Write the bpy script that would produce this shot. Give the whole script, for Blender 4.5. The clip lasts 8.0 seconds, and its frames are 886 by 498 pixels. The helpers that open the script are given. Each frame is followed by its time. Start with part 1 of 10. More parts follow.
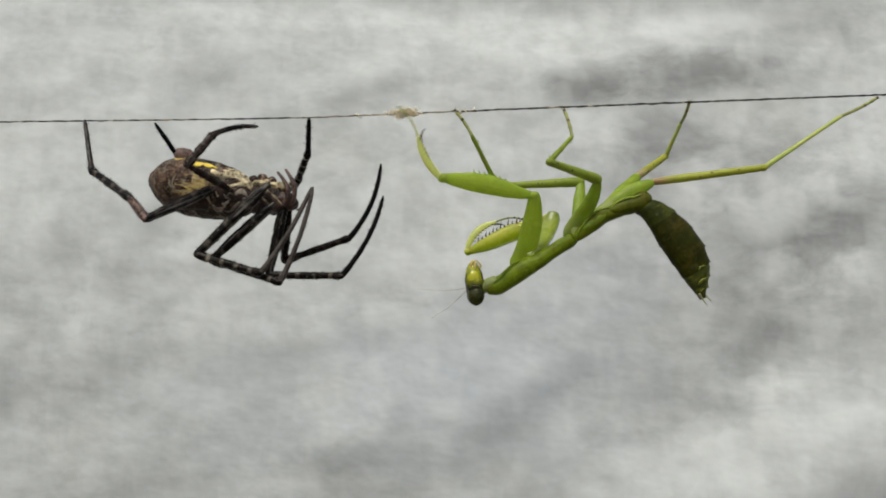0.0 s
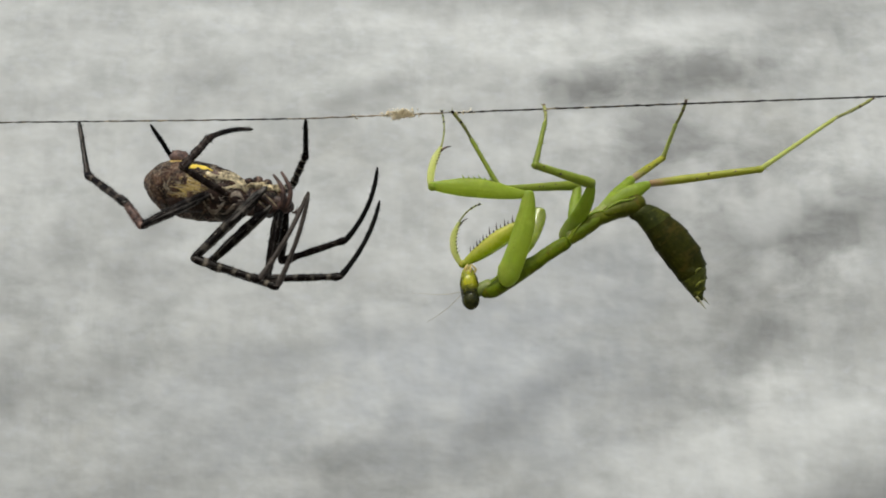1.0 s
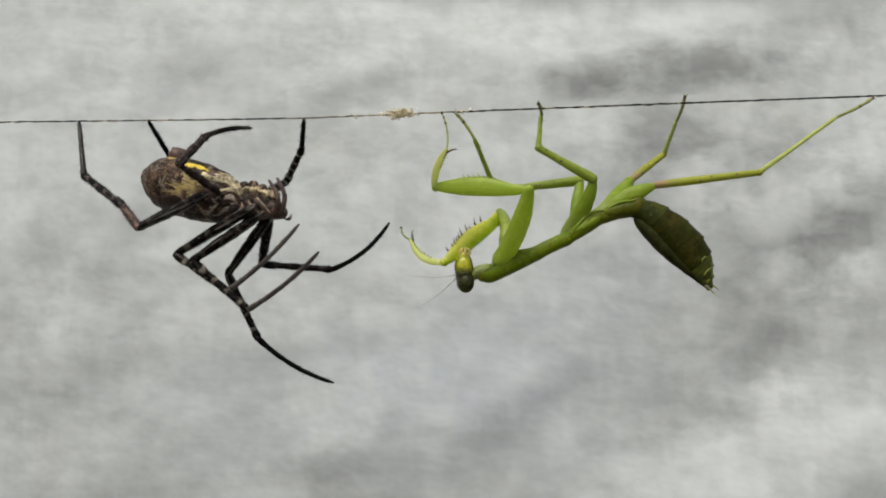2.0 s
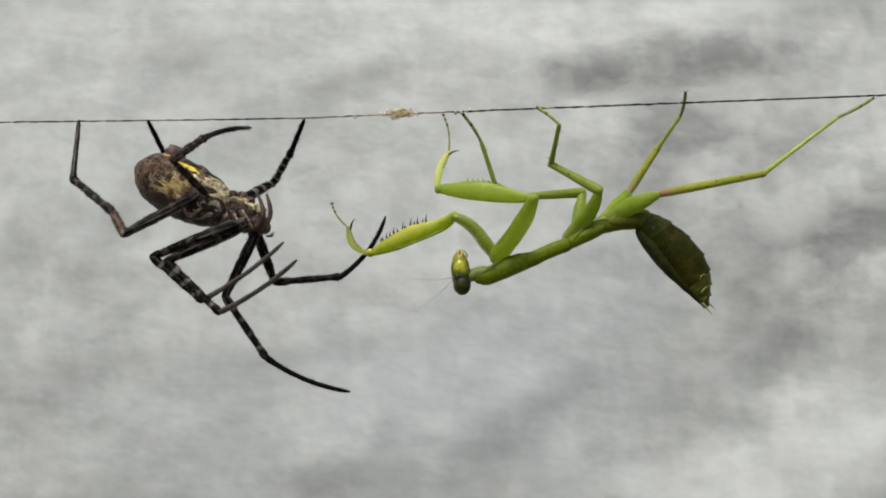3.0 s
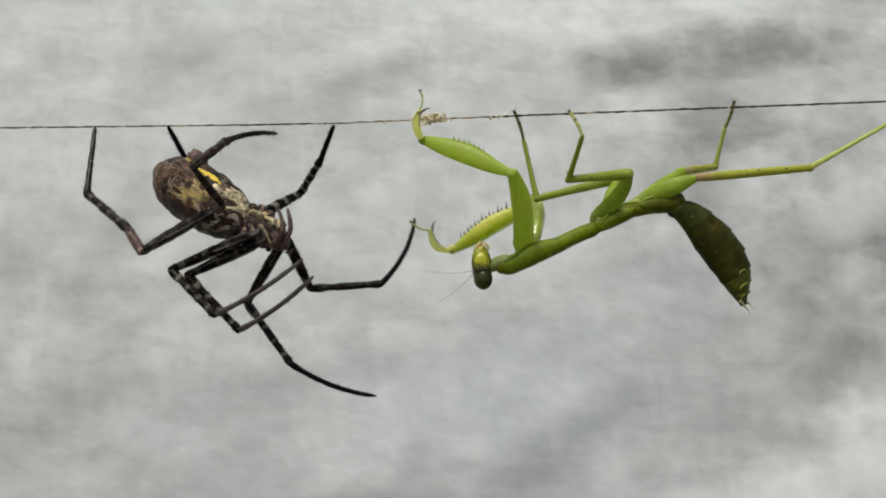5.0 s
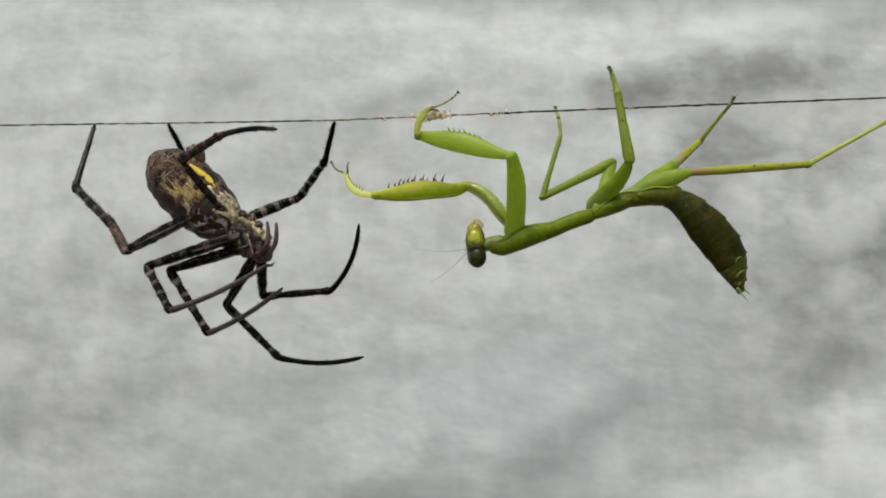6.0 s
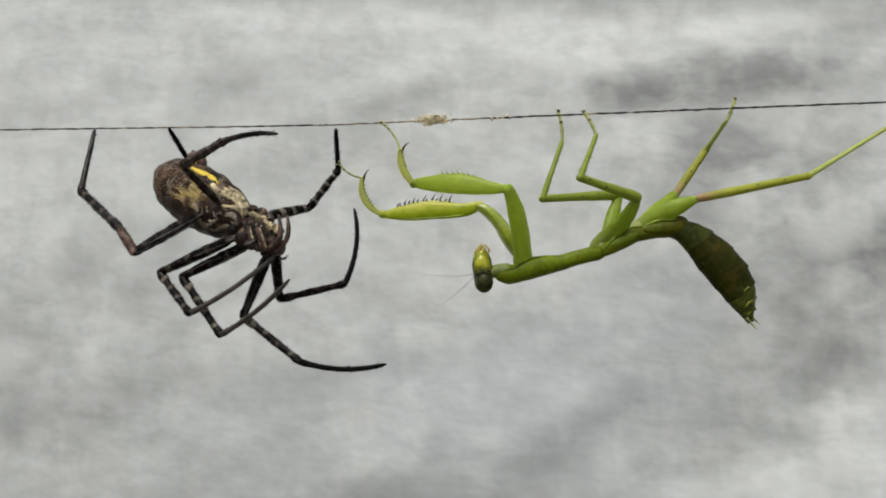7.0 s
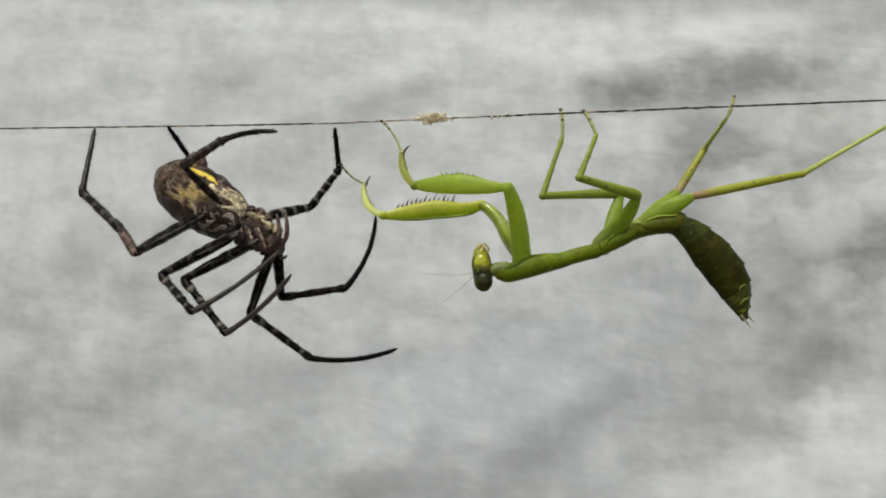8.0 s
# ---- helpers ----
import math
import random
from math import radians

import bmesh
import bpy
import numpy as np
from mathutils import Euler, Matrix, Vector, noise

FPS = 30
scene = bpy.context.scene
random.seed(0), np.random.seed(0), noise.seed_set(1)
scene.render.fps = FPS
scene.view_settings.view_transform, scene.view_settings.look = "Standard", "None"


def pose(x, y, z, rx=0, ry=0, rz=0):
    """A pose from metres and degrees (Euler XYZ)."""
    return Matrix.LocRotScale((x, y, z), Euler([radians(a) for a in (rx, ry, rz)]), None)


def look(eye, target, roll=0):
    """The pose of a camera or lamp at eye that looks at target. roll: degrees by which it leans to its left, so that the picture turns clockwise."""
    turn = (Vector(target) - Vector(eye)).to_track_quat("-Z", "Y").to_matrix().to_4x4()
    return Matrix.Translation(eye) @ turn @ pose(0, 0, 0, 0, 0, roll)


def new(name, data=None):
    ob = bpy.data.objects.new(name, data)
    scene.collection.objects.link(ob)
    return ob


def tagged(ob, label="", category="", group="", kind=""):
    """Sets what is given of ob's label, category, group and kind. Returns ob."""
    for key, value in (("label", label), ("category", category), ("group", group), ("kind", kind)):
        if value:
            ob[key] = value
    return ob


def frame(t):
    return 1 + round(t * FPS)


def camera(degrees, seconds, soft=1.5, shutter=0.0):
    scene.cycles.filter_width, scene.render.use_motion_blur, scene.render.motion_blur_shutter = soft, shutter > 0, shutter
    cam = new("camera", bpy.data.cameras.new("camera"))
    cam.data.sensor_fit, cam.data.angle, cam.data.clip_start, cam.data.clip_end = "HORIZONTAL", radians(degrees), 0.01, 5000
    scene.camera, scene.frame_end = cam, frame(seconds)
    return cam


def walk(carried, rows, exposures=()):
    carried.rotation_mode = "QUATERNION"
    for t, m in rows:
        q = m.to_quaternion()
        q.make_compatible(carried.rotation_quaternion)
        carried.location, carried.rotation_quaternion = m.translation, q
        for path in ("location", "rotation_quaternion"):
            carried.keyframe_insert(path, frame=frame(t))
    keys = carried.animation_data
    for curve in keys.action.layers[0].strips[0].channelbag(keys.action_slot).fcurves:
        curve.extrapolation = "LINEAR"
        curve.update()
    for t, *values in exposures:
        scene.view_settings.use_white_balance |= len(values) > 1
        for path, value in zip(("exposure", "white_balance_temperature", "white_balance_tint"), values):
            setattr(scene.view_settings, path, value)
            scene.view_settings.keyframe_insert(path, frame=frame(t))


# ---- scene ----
# ---- camera ----
cam = camera(69.0, 8.0, soft=1.9, shutter=0.5)
walk(cam, [
    (0, pose(0.00004, -0.10998, 1.20000, 89.902, 0.008, 0.336)),
    (0.5, pose(-0.00010, -0.11024, 1.20000, 90.004, -0.004, 0.104)),
    (1, pose(-0.00000, -0.11000, 1.20000, 90.000, 0.000, 0.000)),
    (1.5, pose(0.00004, -0.10985, 1.20000, 89.968, 0.023, -0.018)),
    (1.7, pose(0.00004, -0.10985, 1.20000, 89.968, 0.023, -0.018)),
    (2.8, pose(0.00004, -0.10950, 1.20000, 89.997, 0.071, -0.061)),
    (3, pose(0.00004, -0.10950, 1.20000, 89.997, 0.071, -0.061)),
    (3.5, pose(0.00004, -0.10970, 1.20000, 89.897, 0.100, -0.032)),
    (3.9, pose(0.00004, -0.10970, 1.20000, 89.897, 0.100, -0.032)),
    (4, pose(-0.00315, -0.10360, 1.20097, 90.550, -0.212, 1.200)),
    (4.5, pose(-0.00314, -0.10366, 1.20101, 90.550, -0.202, 1.200)),
    (4.7, pose(-0.00314, -0.10366, 1.20101, 90.550, -0.202, 1.200)),
    (5.8, pose(-0.00317, -0.10343, 1.20070, 90.550, -0.151, 1.200)),
    (6, pose(-0.00319, -0.10334, 1.20056, 90.550, -0.130, 1.200)),
    (6.5, pose(-0.00322, -0.10335, 1.20087, 90.550, -0.121, 1.200)),
    (7, pose(-0.00330, -0.10359, 1.20123, 90.550, -0.111, 1.200)),
    (7.5, pose(-0.00330, -0.10375, 1.20111, 90.550, -0.183, 1.200)),
    (8, pose(-0.00332, -0.10358, 1.20097, 90.550, -0.065, 1.200)),
], exposures=((0.0, 0.385, 6560, 2), (8.0, 0.385, 6560, 2)))

# ---- light: bright overcast day ----
world = bpy.data.worlds.new("overcast_sky")
scene.world = world
world.use_nodes = True
wn = world.node_tree.nodes
sky = wn.new("ShaderNodeTexSky")
sky.sky_type, sky.sun_disc = "NISHITA", False
SUN_UP, SUN_ROUND = radians(62), radians(200)
sky.sun_elevation, sky.sun_rotation = SUN_UP, SUN_ROUND
sky.air_density, sky.dust_density, sky.ozone_density = 1.0, 4.2, 0.8
world.node_tree.links.new(sky.outputs[0], wn["Background"].inputs[0])
wn["Background"].inputs[1].default_value = 0.10
sun = new("sun", bpy.data.lights.new("sun", "SUN"))
sun.data.energy, sun.data.angle, sun.data.color = 1.8, radians(32), (1.0, 0.985, 0.95)
sun.matrix_world = look((-0.9, -1.4, 4.2), (0, 0, 1.2))

# ---- lengths in millimetres of the leg segments and body parts ----
LEN = {"sA": [11.85, 4.2, 11.08, 12.66],
       "sB": [10.76, 11.15],
       "sC": [8.52, 7.0, 8.55],
       "sD": [8.92, 8.24, 7.2],
       "sE": [10.59, 12.74, 14.07],
       "sF": [13.24, 12.46, 15.29],
       "sG": [14.96, 10.89, 15.89],
       "sH": [12.87, 12.26, 16.07],
       "mU": [12.78, 16.36, 7.17, 6.9],
       "mV": [10.47, 17.12, 7.59, 5.07],
       "mM": [9.86, 10.43, 8.5, 5.35],
       "mN": [9.29, 14.84, 10.43, 5.78],
       "mJ": [11.26, 17.27, 17.64, 9.57],
       "mK": [10.82, 9.38, 6.99, 4.75],
       "s_abdomen": 15.42,
       "s_head": 8.47,
       "m_pro": 17.03,
       "m_ptero": 12.31,
       "m_abdomen": 20.8}
MM = 0.001
PX = 0.0964          # millimetres to one unit of the profiles below
PART = {}


def mm(x, y, z, rx=0, ry=0, rz=0):
    return pose(x * MM, y * MM, z * MM, rx, ry, rz)


# ---- materials ----
class Nodes:
    """A small builder of one node material."""

    def __init__(self, name):
        self.m = bpy.data.materials.new(name)
        self.m.use_nodes = True
        self.t = self.m.node_tree
        self.b = self.t.nodes["Principled BSDF"]
        self.co = self.t.nodes.new("ShaderNodeTexCoord").outputs["Object"]

    def link(self, a, b):
        self.t.links.new(a, b)

    def map(self, scale=(1, 1, 1), loc=(0, 0, 0), rot=(0, 0, 0)):
        n = self.t.nodes.new("ShaderNodeMapping")
        n.inputs["Scale"].default_value, n.inputs["Location"].default_value, n.inputs["Rotation"].default_value = scale, loc, rot
        self.link(self.co, n.inputs[0])
        return n.outputs[0]

    def noise(self, scale, detail=4.0, rough=0.55, vec=None, distort=0.0):
        n = self.t.nodes.new("ShaderNodeTexNoise")
        n.inputs["Scale"].default_value, n.inputs["Detail"].default_value = scale, detail
        n.inputs["Roughness"].default_value, n.inputs["Distortion"].default_value = rough, distort
        self.link(vec or self.co, n.inputs["Vector"])
        return n.outputs[0]

    def ramp(self, fac, stops):
        n = self.t.nodes.new("ShaderNodeValToRGB")
        e = n.color_ramp.elements
        while len(e) < len(stops):
            e.new(0.5)
        for el, (p, c) in zip(e, stops):
            el.position, el.color = p, (*c, 1) if len(c) == 3 else c
        self.link(fac, n.inputs[0])
        return n.outputs[0]

    def grey(self, fac, a, b, lo=0.0, hi=1.0):
        return self.ramp(fac, [(lo, (a, a, a)), (hi, (b, b, b))])

    def mix(self, fac, a, b, kind="MIX"):
        n = self.t.nodes.new("ShaderNodeMix")
        n.data_type, n.blend_type = "RGBA", kind
        for v, s in ((fac, n.inputs[0]), (a, n.inputs[6]), (b, n.inputs[7])):
            if isinstance(v, (int, float)):
                s.default_value = v
            elif isinstance(v, tuple):
                s.default_value = (*v, 1)
            else:
                self.link(v, s)
        return n.outputs[2]

    def sep(self, vec=None):
        n = self.t.nodes.new("ShaderNodeSeparateXYZ")
        self.link(vec or self.co, n.inputs[0])
        return n.outputs

    def math(self, op, a, b=0.0):
        n = self.t.nodes.new("ShaderNodeMath")
        n.operation = op
        for v, s in ((a, n.inputs[0]), (b, n.inputs[1])):
            if isinstance(v, (int, float)):
                s.default_value = v
            else:
                self.link(v, s)
        return n.outputs[0]

    def bump(self, height, strength, distance):
        n = self.t.nodes.new("ShaderNodeBump")
        n.inputs["Strength"].default_value, n.inputs["Distance"].default_value = strength, distance
        self.link(height, n.inputs["Height"])
        self.link(n.outputs[0], self.b.inputs["Normal"])

    def done(self, color, rough=0.5, sss=0.0, radius=(0.3, 0.5, 0.1), depth=0.002, spec=0.5):
        if isinstance(color, tuple):
            self.b.inputs["Base Color"].default_value = (*color, 1)
        else:
            self.link(color, self.b.inputs["Base Color"])
        if isinstance(rough, (int, float)):
            self.b.inputs["Roughness"].default_value = rough
        else:
            self.link(rough, self.b.inputs["Roughness"])
        self.b.inputs["Specular IOR Level"].default_value = spec
        if sss:
            self.b.inputs["Subsurface Weight"].default_value = sss
            self.b.inputs["Subsurface Radius"].default_value = radius
            self.b.inputs["Subsurface Scale"].default_value = depth
        return self.m


def green_skin(name, dark, light, rough=0.38, sss=0.35, base=None, length=0.01, speck=(0.2, 0.16, 0.05), spec=0.4, patch=None, grain=420, thin=0.0, low=None, side=None):
    """Insect cuticle: two greens in soft clouds, lengthwise fibres, fine specks, odd patches, and another colour at the root where given."""
    n = Nodes(name)
    c = n.ramp(n.noise(grain, 5, 0.62, distort=0.5), [(0.3, dark), (0.7, light)])
    fibre = n.noise(1, 4, 0.6, n.map((3200, 3200, 260)))
    c = n.mix(n.grey(fibre, 0.28, 0.0, 0.34, 0.56), c, tuple(v * 0.62 for v in dark))
    c = n.mix(n.grey(n.noise(700, 3), 0.0, 0.35, 0.56, 0.72), c, tuple(min(v * 1.35 + 0.02, 1) for v in light))
    if patch:
        c = n.mix(n.grey(n.noise(330, 5, 0.7, n.map((1, 1, 2.2), (2, 5, 1))), 0, 0.85, 0.54, 0.66), c, patch)
    if base:
        z = n.math("DIVIDE", n.sep()[2], length)
        c = n.mix(n.grey(n.math("ADD", z, n.math("MULTIPLY", n.noise(900), 0.3)), 1, 0, 0.18, 0.5), c, base)
    if side:
        x = n.math("ADD", n.math("MULTIPLY", n.math("SUBTRACT", n.sep()[0], side[0]), 550), n.noise(500))
        c = n.mix(n.grey(x, 0, 0.9, 0.25, 1.0), c, side[1])
    if low:
        z = n.math("ADD", n.math("MULTIPLY", n.math("SUBTRACT", n.sep()[2], low[0]), 500), n.noise(900))
        c = n.mix(n.grey(z, 1, 0, 0.2, 0.8), c, low[1])
    c = n.mix(n.grey(n.noise(2600, 2), 0, 0.55, 0.66, 0.74), c, speck)
    n.bump(n.noise(1700, 5, 0.65), 0.35, 0.00022)
    m = n.done(c, n.grey(n.noise(1500), rough - 0.10, rough + 0.18), sss, spec=spec)
    if thin:
        tr, mx = n.t.nodes.new("ShaderNodeBsdfTranslucent"), n.t.nodes.new("ShaderNodeMixShader")
        n.link(n.mix(0.5, c, tuple(min(1, v * 1.5 + 0.05) for v in light)), tr.inputs[0])
        mx.inputs[0].default_value = thin
        n.link(n.b.outputs[0], mx.inputs[1])
        n.link(tr.outputs[0], mx.inputs[2])
        n.link(mx.outputs[0], n.t.nodes["Material Output"].inputs[0])
    return m


def banded_leg(name, dark, pale, bands, length, amount=0.75, rough=0.5, seed=0, streak=0.4):
    """Spider leg: blackish with uneven pale rings and a fine bristly relief."""
    n = Nodes(name)
    z = n.math("ADD", n.math("DIVIDE", n.sep()[2], length), n.math("MULTIPLY", n.noise(420, 4, 0.65), 0.17))
    wave = n.math("SINE", n.math("MULTIPLY", z, 6.283 * bands))
    ring = n.math("MULTIPLY", n.grey(wave, 0, amount, 0.35, 0.95), n.grey(n.noise(1, 2, 0.5, n.map((300, 300, 170), (seed, 2, 5))), 0.25, 1.0, 0.4, 0.58))
    c = n.mix(n.noise(1800, 3), dark, tuple(v * 2.2 for v in dark))
    c = n.mix(n.math("MULTIPLY", ring, n.grey(n.noise(1500, 4), 0.1, 1.0, 0.35, 0.62)), c, pale)
    wear_sheen = n.noise(1, 3, 0.55, n.map((1500, 1500, 110), (seed, 7, 3)))   # painted highlights: greyish streaks along the leg
    c = n.mix(n.grey(wear_sheen, 0, streak, 0.56, 0.70), c, (0.23, 0.20, 0.18))
    c = n.mix(n.grey(n.noise(1, 3, 0.6, n.map((5200, 5200, 1700))), 0, 0.5, 0.62, 0.72), c, (0.34, 0.29, 0.25))
    n.bump(n.noise(4000, 4, 0.7), 0.3, 0.0002)
    return n.done(c, n.grey(n.noise(2500), rough - 0.32, rough - 0.2), 0, spec=0.08)


def spider_back():
    """Mottled abdomen: blackish ground, reddish brown clouds, whitish curls and fine grain."""
    n = Nodes("spider_abdomen_skin")
    v = n.t.nodes.new("ShaderNodeTexVoronoi")
    v.inputs["Scale"].default_value = 620
    n.link(n.map((1, 1, 0.55)), v.inputs["Vector"])
    big = n.noise(240, 5, 0.62, distort=1.6)
    c = n.ramp(big, [(0.41, (0.004, 0.003, 0.002)), (0.50, (0.026, 0.012, 0.008)), (0.57, (0.085, 0.042, 0.026)), (0.69, (0.20, 0.13, 0.085))])
    c = n.mix(n.grey(v.outputs[0], 0.6, 0.0, 0.1, 0.5), c, (0.018, 0.011, 0.008))
    curl = n.math("ABSOLUTE", n.math("SUBTRACT", n.noise(190, 2, 0.5, n.map((1, 1, 1), (3, 1, 7)), 3.0), 0.53))
    c = n.mix(n.math("MULTIPLY", n.grey(curl, 0.40, 0.0, 0.008, 0.05), n.grey(n.noise(420, 3), 0.0, 1.0, 0.42, 0.56)), c, (0.50, 0.42, 0.32))
    c = n.mix(n.grey(n.noise(1700, 5, 0.7, distort=1.5), 0, 0.6, 0.57, 0.66), c, (0.34, 0.26, 0.19))
    rear = n.grey(n.math("ADD", n.math("MULTIPLY", n.sep()[2], 40), n.noise(500)), 0.25, 1.0, 0.5, 1.2)
    c = n.mix(n.math("MULTIPLY", rear, n.grey(n.noise(3000, 4, 0.7), 0, 0.7, 0.53, 0.66)), c, (0.30, 0.205, 0.125))
    n.bump(n.noise(2200, 5, 0.7), 0.9, 0.0003)
    return n.done(c, 0.42, 0, spec=0.1)


def spider_front():
    n = Nodes("spider_carapace_hair")
    big = n.noise(640, 5, 0.7, distort=0.9)
    c = n.ramp(big, [(0.44, (0.005, 0.003, 0.003)), (0.54, (0.055, 0.022, 0.014)), (0.60, (0.21, 0.11, 0.07)), (0.69, (0.78, 0.66, 0.50))])
    c = n.mix(n.grey(n.noise(2600, 3), 0, 0.7, 0.55, 0.68), c, (0.03, 0.02, 0.014))
    n.bump(n.noise(2600, 5, 0.75), 1.0, 0.0004)
    return n.done(c, 0.4, 0, spec=0.45)


def speckled(name, a, b, scale, rough=0.5, spec=0.4, bump=0.5):
    n = Nodes(name)
    c = n.ramp(n.noise(scale, 5, 0.65), [(0.35, a), (0.65, b)])
    n.bump(n.noise(scale * 5, 4, 0.7), bump, 0.0002)
    return n.done(c, rough, 0, spec=spec)


def cloth_skin():
    """Off-white spun cloth: cloudy dirt at several sizes, streaky fibres, and crease light and shade painted as
    patches.
    """
    n = Nodes("spun_cloth")
    c = n.ramp(n.noise(7, 4, 0.55), [(0.32, (0.50, 0.50, 0.49)), (0.68, (0.58, 0.58, 0.57))])
    c = n.mix(n.grey(n.noise(24, 4, 0.55, n.map((1, 1, 1.5)), 0.6), 0.55, 0.0, 0.33, 0.56), c, (0.385, 0.39, 0.385))
    c = n.mix(n.grey(n.noise(1, 3, 0.5, n.map((60, 60, 95), (3, 1, 2))), 0.42, 0.0, 0.36, 0.55), c, (0.39, 0.39, 0.385))
    c = n.mix(n.grey(n.noise(1, 4, 0.6, n.map((60, 60, 14), (1, 5, 2))), 0.0, 0.32, 0.52, 0.72), c, (0.66, 0.66, 0.655))
    c = n.mix(n.grey(n.noise(15, 5, 0.6, n.map((1, 1, 1), (7, 2, 4))), 0.0, 0.28, 0.55, 0.75), c, (0.53, 0.50, 0.435))
    c = n.mix(n.grey(n.noise(110, 2, 0.5, n.map((1, 1, 1.6), (9, 3, 4))), 0.0, 0.28, 0.52, 0.72), c, (0.60, 0.61, 0.65))
    x, y, z = n.sep()
    wob = n.math("MULTIPLY", n.math("SUBTRACT", n.noise(1, 6, 0.64, n.map((20, 20, 34)), 0.4), 0.5), 2.2)
    # dark and pale patches put the shading of the creases into the colour
    for cx, cz, rx, rz, tilt, depth, tone in [(*v, (0.19, 0.19, 0.187)) for v in SHADE_PATCHES] + [(*v, (0.69, 0.69, 0.685)) for v in LIT_PATCHES]:
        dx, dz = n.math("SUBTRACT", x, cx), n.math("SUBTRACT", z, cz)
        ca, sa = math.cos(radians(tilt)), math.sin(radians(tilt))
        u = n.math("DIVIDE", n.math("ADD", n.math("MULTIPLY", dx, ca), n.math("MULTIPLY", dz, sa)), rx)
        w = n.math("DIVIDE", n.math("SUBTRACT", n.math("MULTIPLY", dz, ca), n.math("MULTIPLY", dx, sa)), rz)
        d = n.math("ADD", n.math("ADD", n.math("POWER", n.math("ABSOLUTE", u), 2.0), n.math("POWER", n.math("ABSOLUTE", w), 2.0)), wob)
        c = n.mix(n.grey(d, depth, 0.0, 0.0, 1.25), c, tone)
    for cx, cz, rx, rz, amount in COOL:
        u, w = n.math("DIVIDE", n.math("SUBTRACT", x, cx), rx), n.math("DIVIDE", n.math("SUBTRACT", z, cz), rz)
        d = n.math("ADD", n.math("ADD", n.math("MULTIPLY", u, u), n.math("MULTIPLY", w, w)), wob)
        c = n.mix(n.grey(d, amount, 0.0, 0.0, 1.3), c, (0.465, 0.48, 0.515))
    # soft crinkles, their light and shade painted in: blurred patches mostly level, a few aslant
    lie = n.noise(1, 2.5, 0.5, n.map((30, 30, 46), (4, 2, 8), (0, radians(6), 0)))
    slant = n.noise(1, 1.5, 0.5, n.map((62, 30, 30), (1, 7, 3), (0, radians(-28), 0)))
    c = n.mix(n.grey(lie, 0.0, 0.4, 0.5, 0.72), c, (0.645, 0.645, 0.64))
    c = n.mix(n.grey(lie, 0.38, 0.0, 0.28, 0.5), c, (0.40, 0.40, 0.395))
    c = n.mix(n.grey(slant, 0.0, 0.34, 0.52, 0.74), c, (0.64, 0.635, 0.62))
    relief = n.math("ADD", n.noise(45, 2, 0.5, n.map((1, 1, 1.5))), n.math("ADD", lie, n.math("MULTIPLY", slant, 0.5)))
    n.bump(relief, 0.12, 0.006)
    return n.done(c, 0.85, 0, spec=0.2)


# bluish washed-out patches of the cloth: centre x, z, half width, half height, strength
COOL = [(0.02, -0.085, 0.13, 0.07, 0.65), (0.10, -0.02, 0.06, 0.035, 0.4), (-0.13, -0.10, 0.09, 0.05, 0.35)]
# crease light painted as pale patches: centre x, z, half width, half height, tilt, strength
LIT_PATCHES = [(0.205, -0.122, 0.11, 0.020, 20, 0.40), (0.128, -0.128, 0.04, 0.014, 10, 0.4), (0.212, 0.022, 0.03, 0.018, 30, 0.5), (0.18, 0.156, 0.09, 0.012, 6, 0.45), (0.075, 0.125, 0.03, 0.010, -20, 0.25)]
# crease shade and grey mottling painted as blotches: centre x, z, half width, half height, tilt, strength
SHADE_PATCHES = [(0.094, 0.110, 0.032, 0.019, 0, 0.80), (0.165, 0.119, 0.070, 0.021, 3, 0.7), (0.185, -0.092, 0.022, 0.016, 20, 0.42),
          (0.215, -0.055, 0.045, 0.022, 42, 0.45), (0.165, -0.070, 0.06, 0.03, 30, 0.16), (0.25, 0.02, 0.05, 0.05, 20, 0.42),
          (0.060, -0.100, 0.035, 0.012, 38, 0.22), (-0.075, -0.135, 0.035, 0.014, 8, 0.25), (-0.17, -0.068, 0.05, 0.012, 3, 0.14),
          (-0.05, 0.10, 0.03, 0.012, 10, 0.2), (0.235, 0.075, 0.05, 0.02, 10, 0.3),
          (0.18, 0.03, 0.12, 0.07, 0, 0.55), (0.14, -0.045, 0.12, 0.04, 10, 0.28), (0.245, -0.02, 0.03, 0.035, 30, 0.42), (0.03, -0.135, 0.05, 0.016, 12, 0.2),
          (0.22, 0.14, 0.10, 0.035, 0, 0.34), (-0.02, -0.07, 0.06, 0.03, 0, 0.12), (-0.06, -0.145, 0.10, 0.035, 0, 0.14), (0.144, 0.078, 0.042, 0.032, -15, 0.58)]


def thread_skin():
    n = Nodes("dry_thread")
    c = n.ramp(n.noise(160, 5, 0.75), [(0.47, (0.010, 0.008, 0.007)), (0.56, (0.05, 0.042, 0.03)), (0.63, (0.40, 0.33, 0.22))])
    x = n.math("MULTIPLY", n.math("ABSOLUTE", n.math("ADD", n.sep()[0], 0.011)), 25)   # bare tan stretch between the animals
    wear_sheen = n.math("ADD", n.grey(x, 0.56, 0.0, 0.2, 0.48), n.math("MULTIPLY", n.math("SUBTRACT", n.noise(420, 4, 0.7), 0.5), 1.1))
    c = n.mix(n.grey(wear_sheen, 0, 0.9, 0.3, 0.62), c, (0.40, 0.32, 0.23))
    n.bump(n.noise(2500, 3), 0.6, 0.0002)
    return n.done(c, 0.8, 0, spec=0.2)


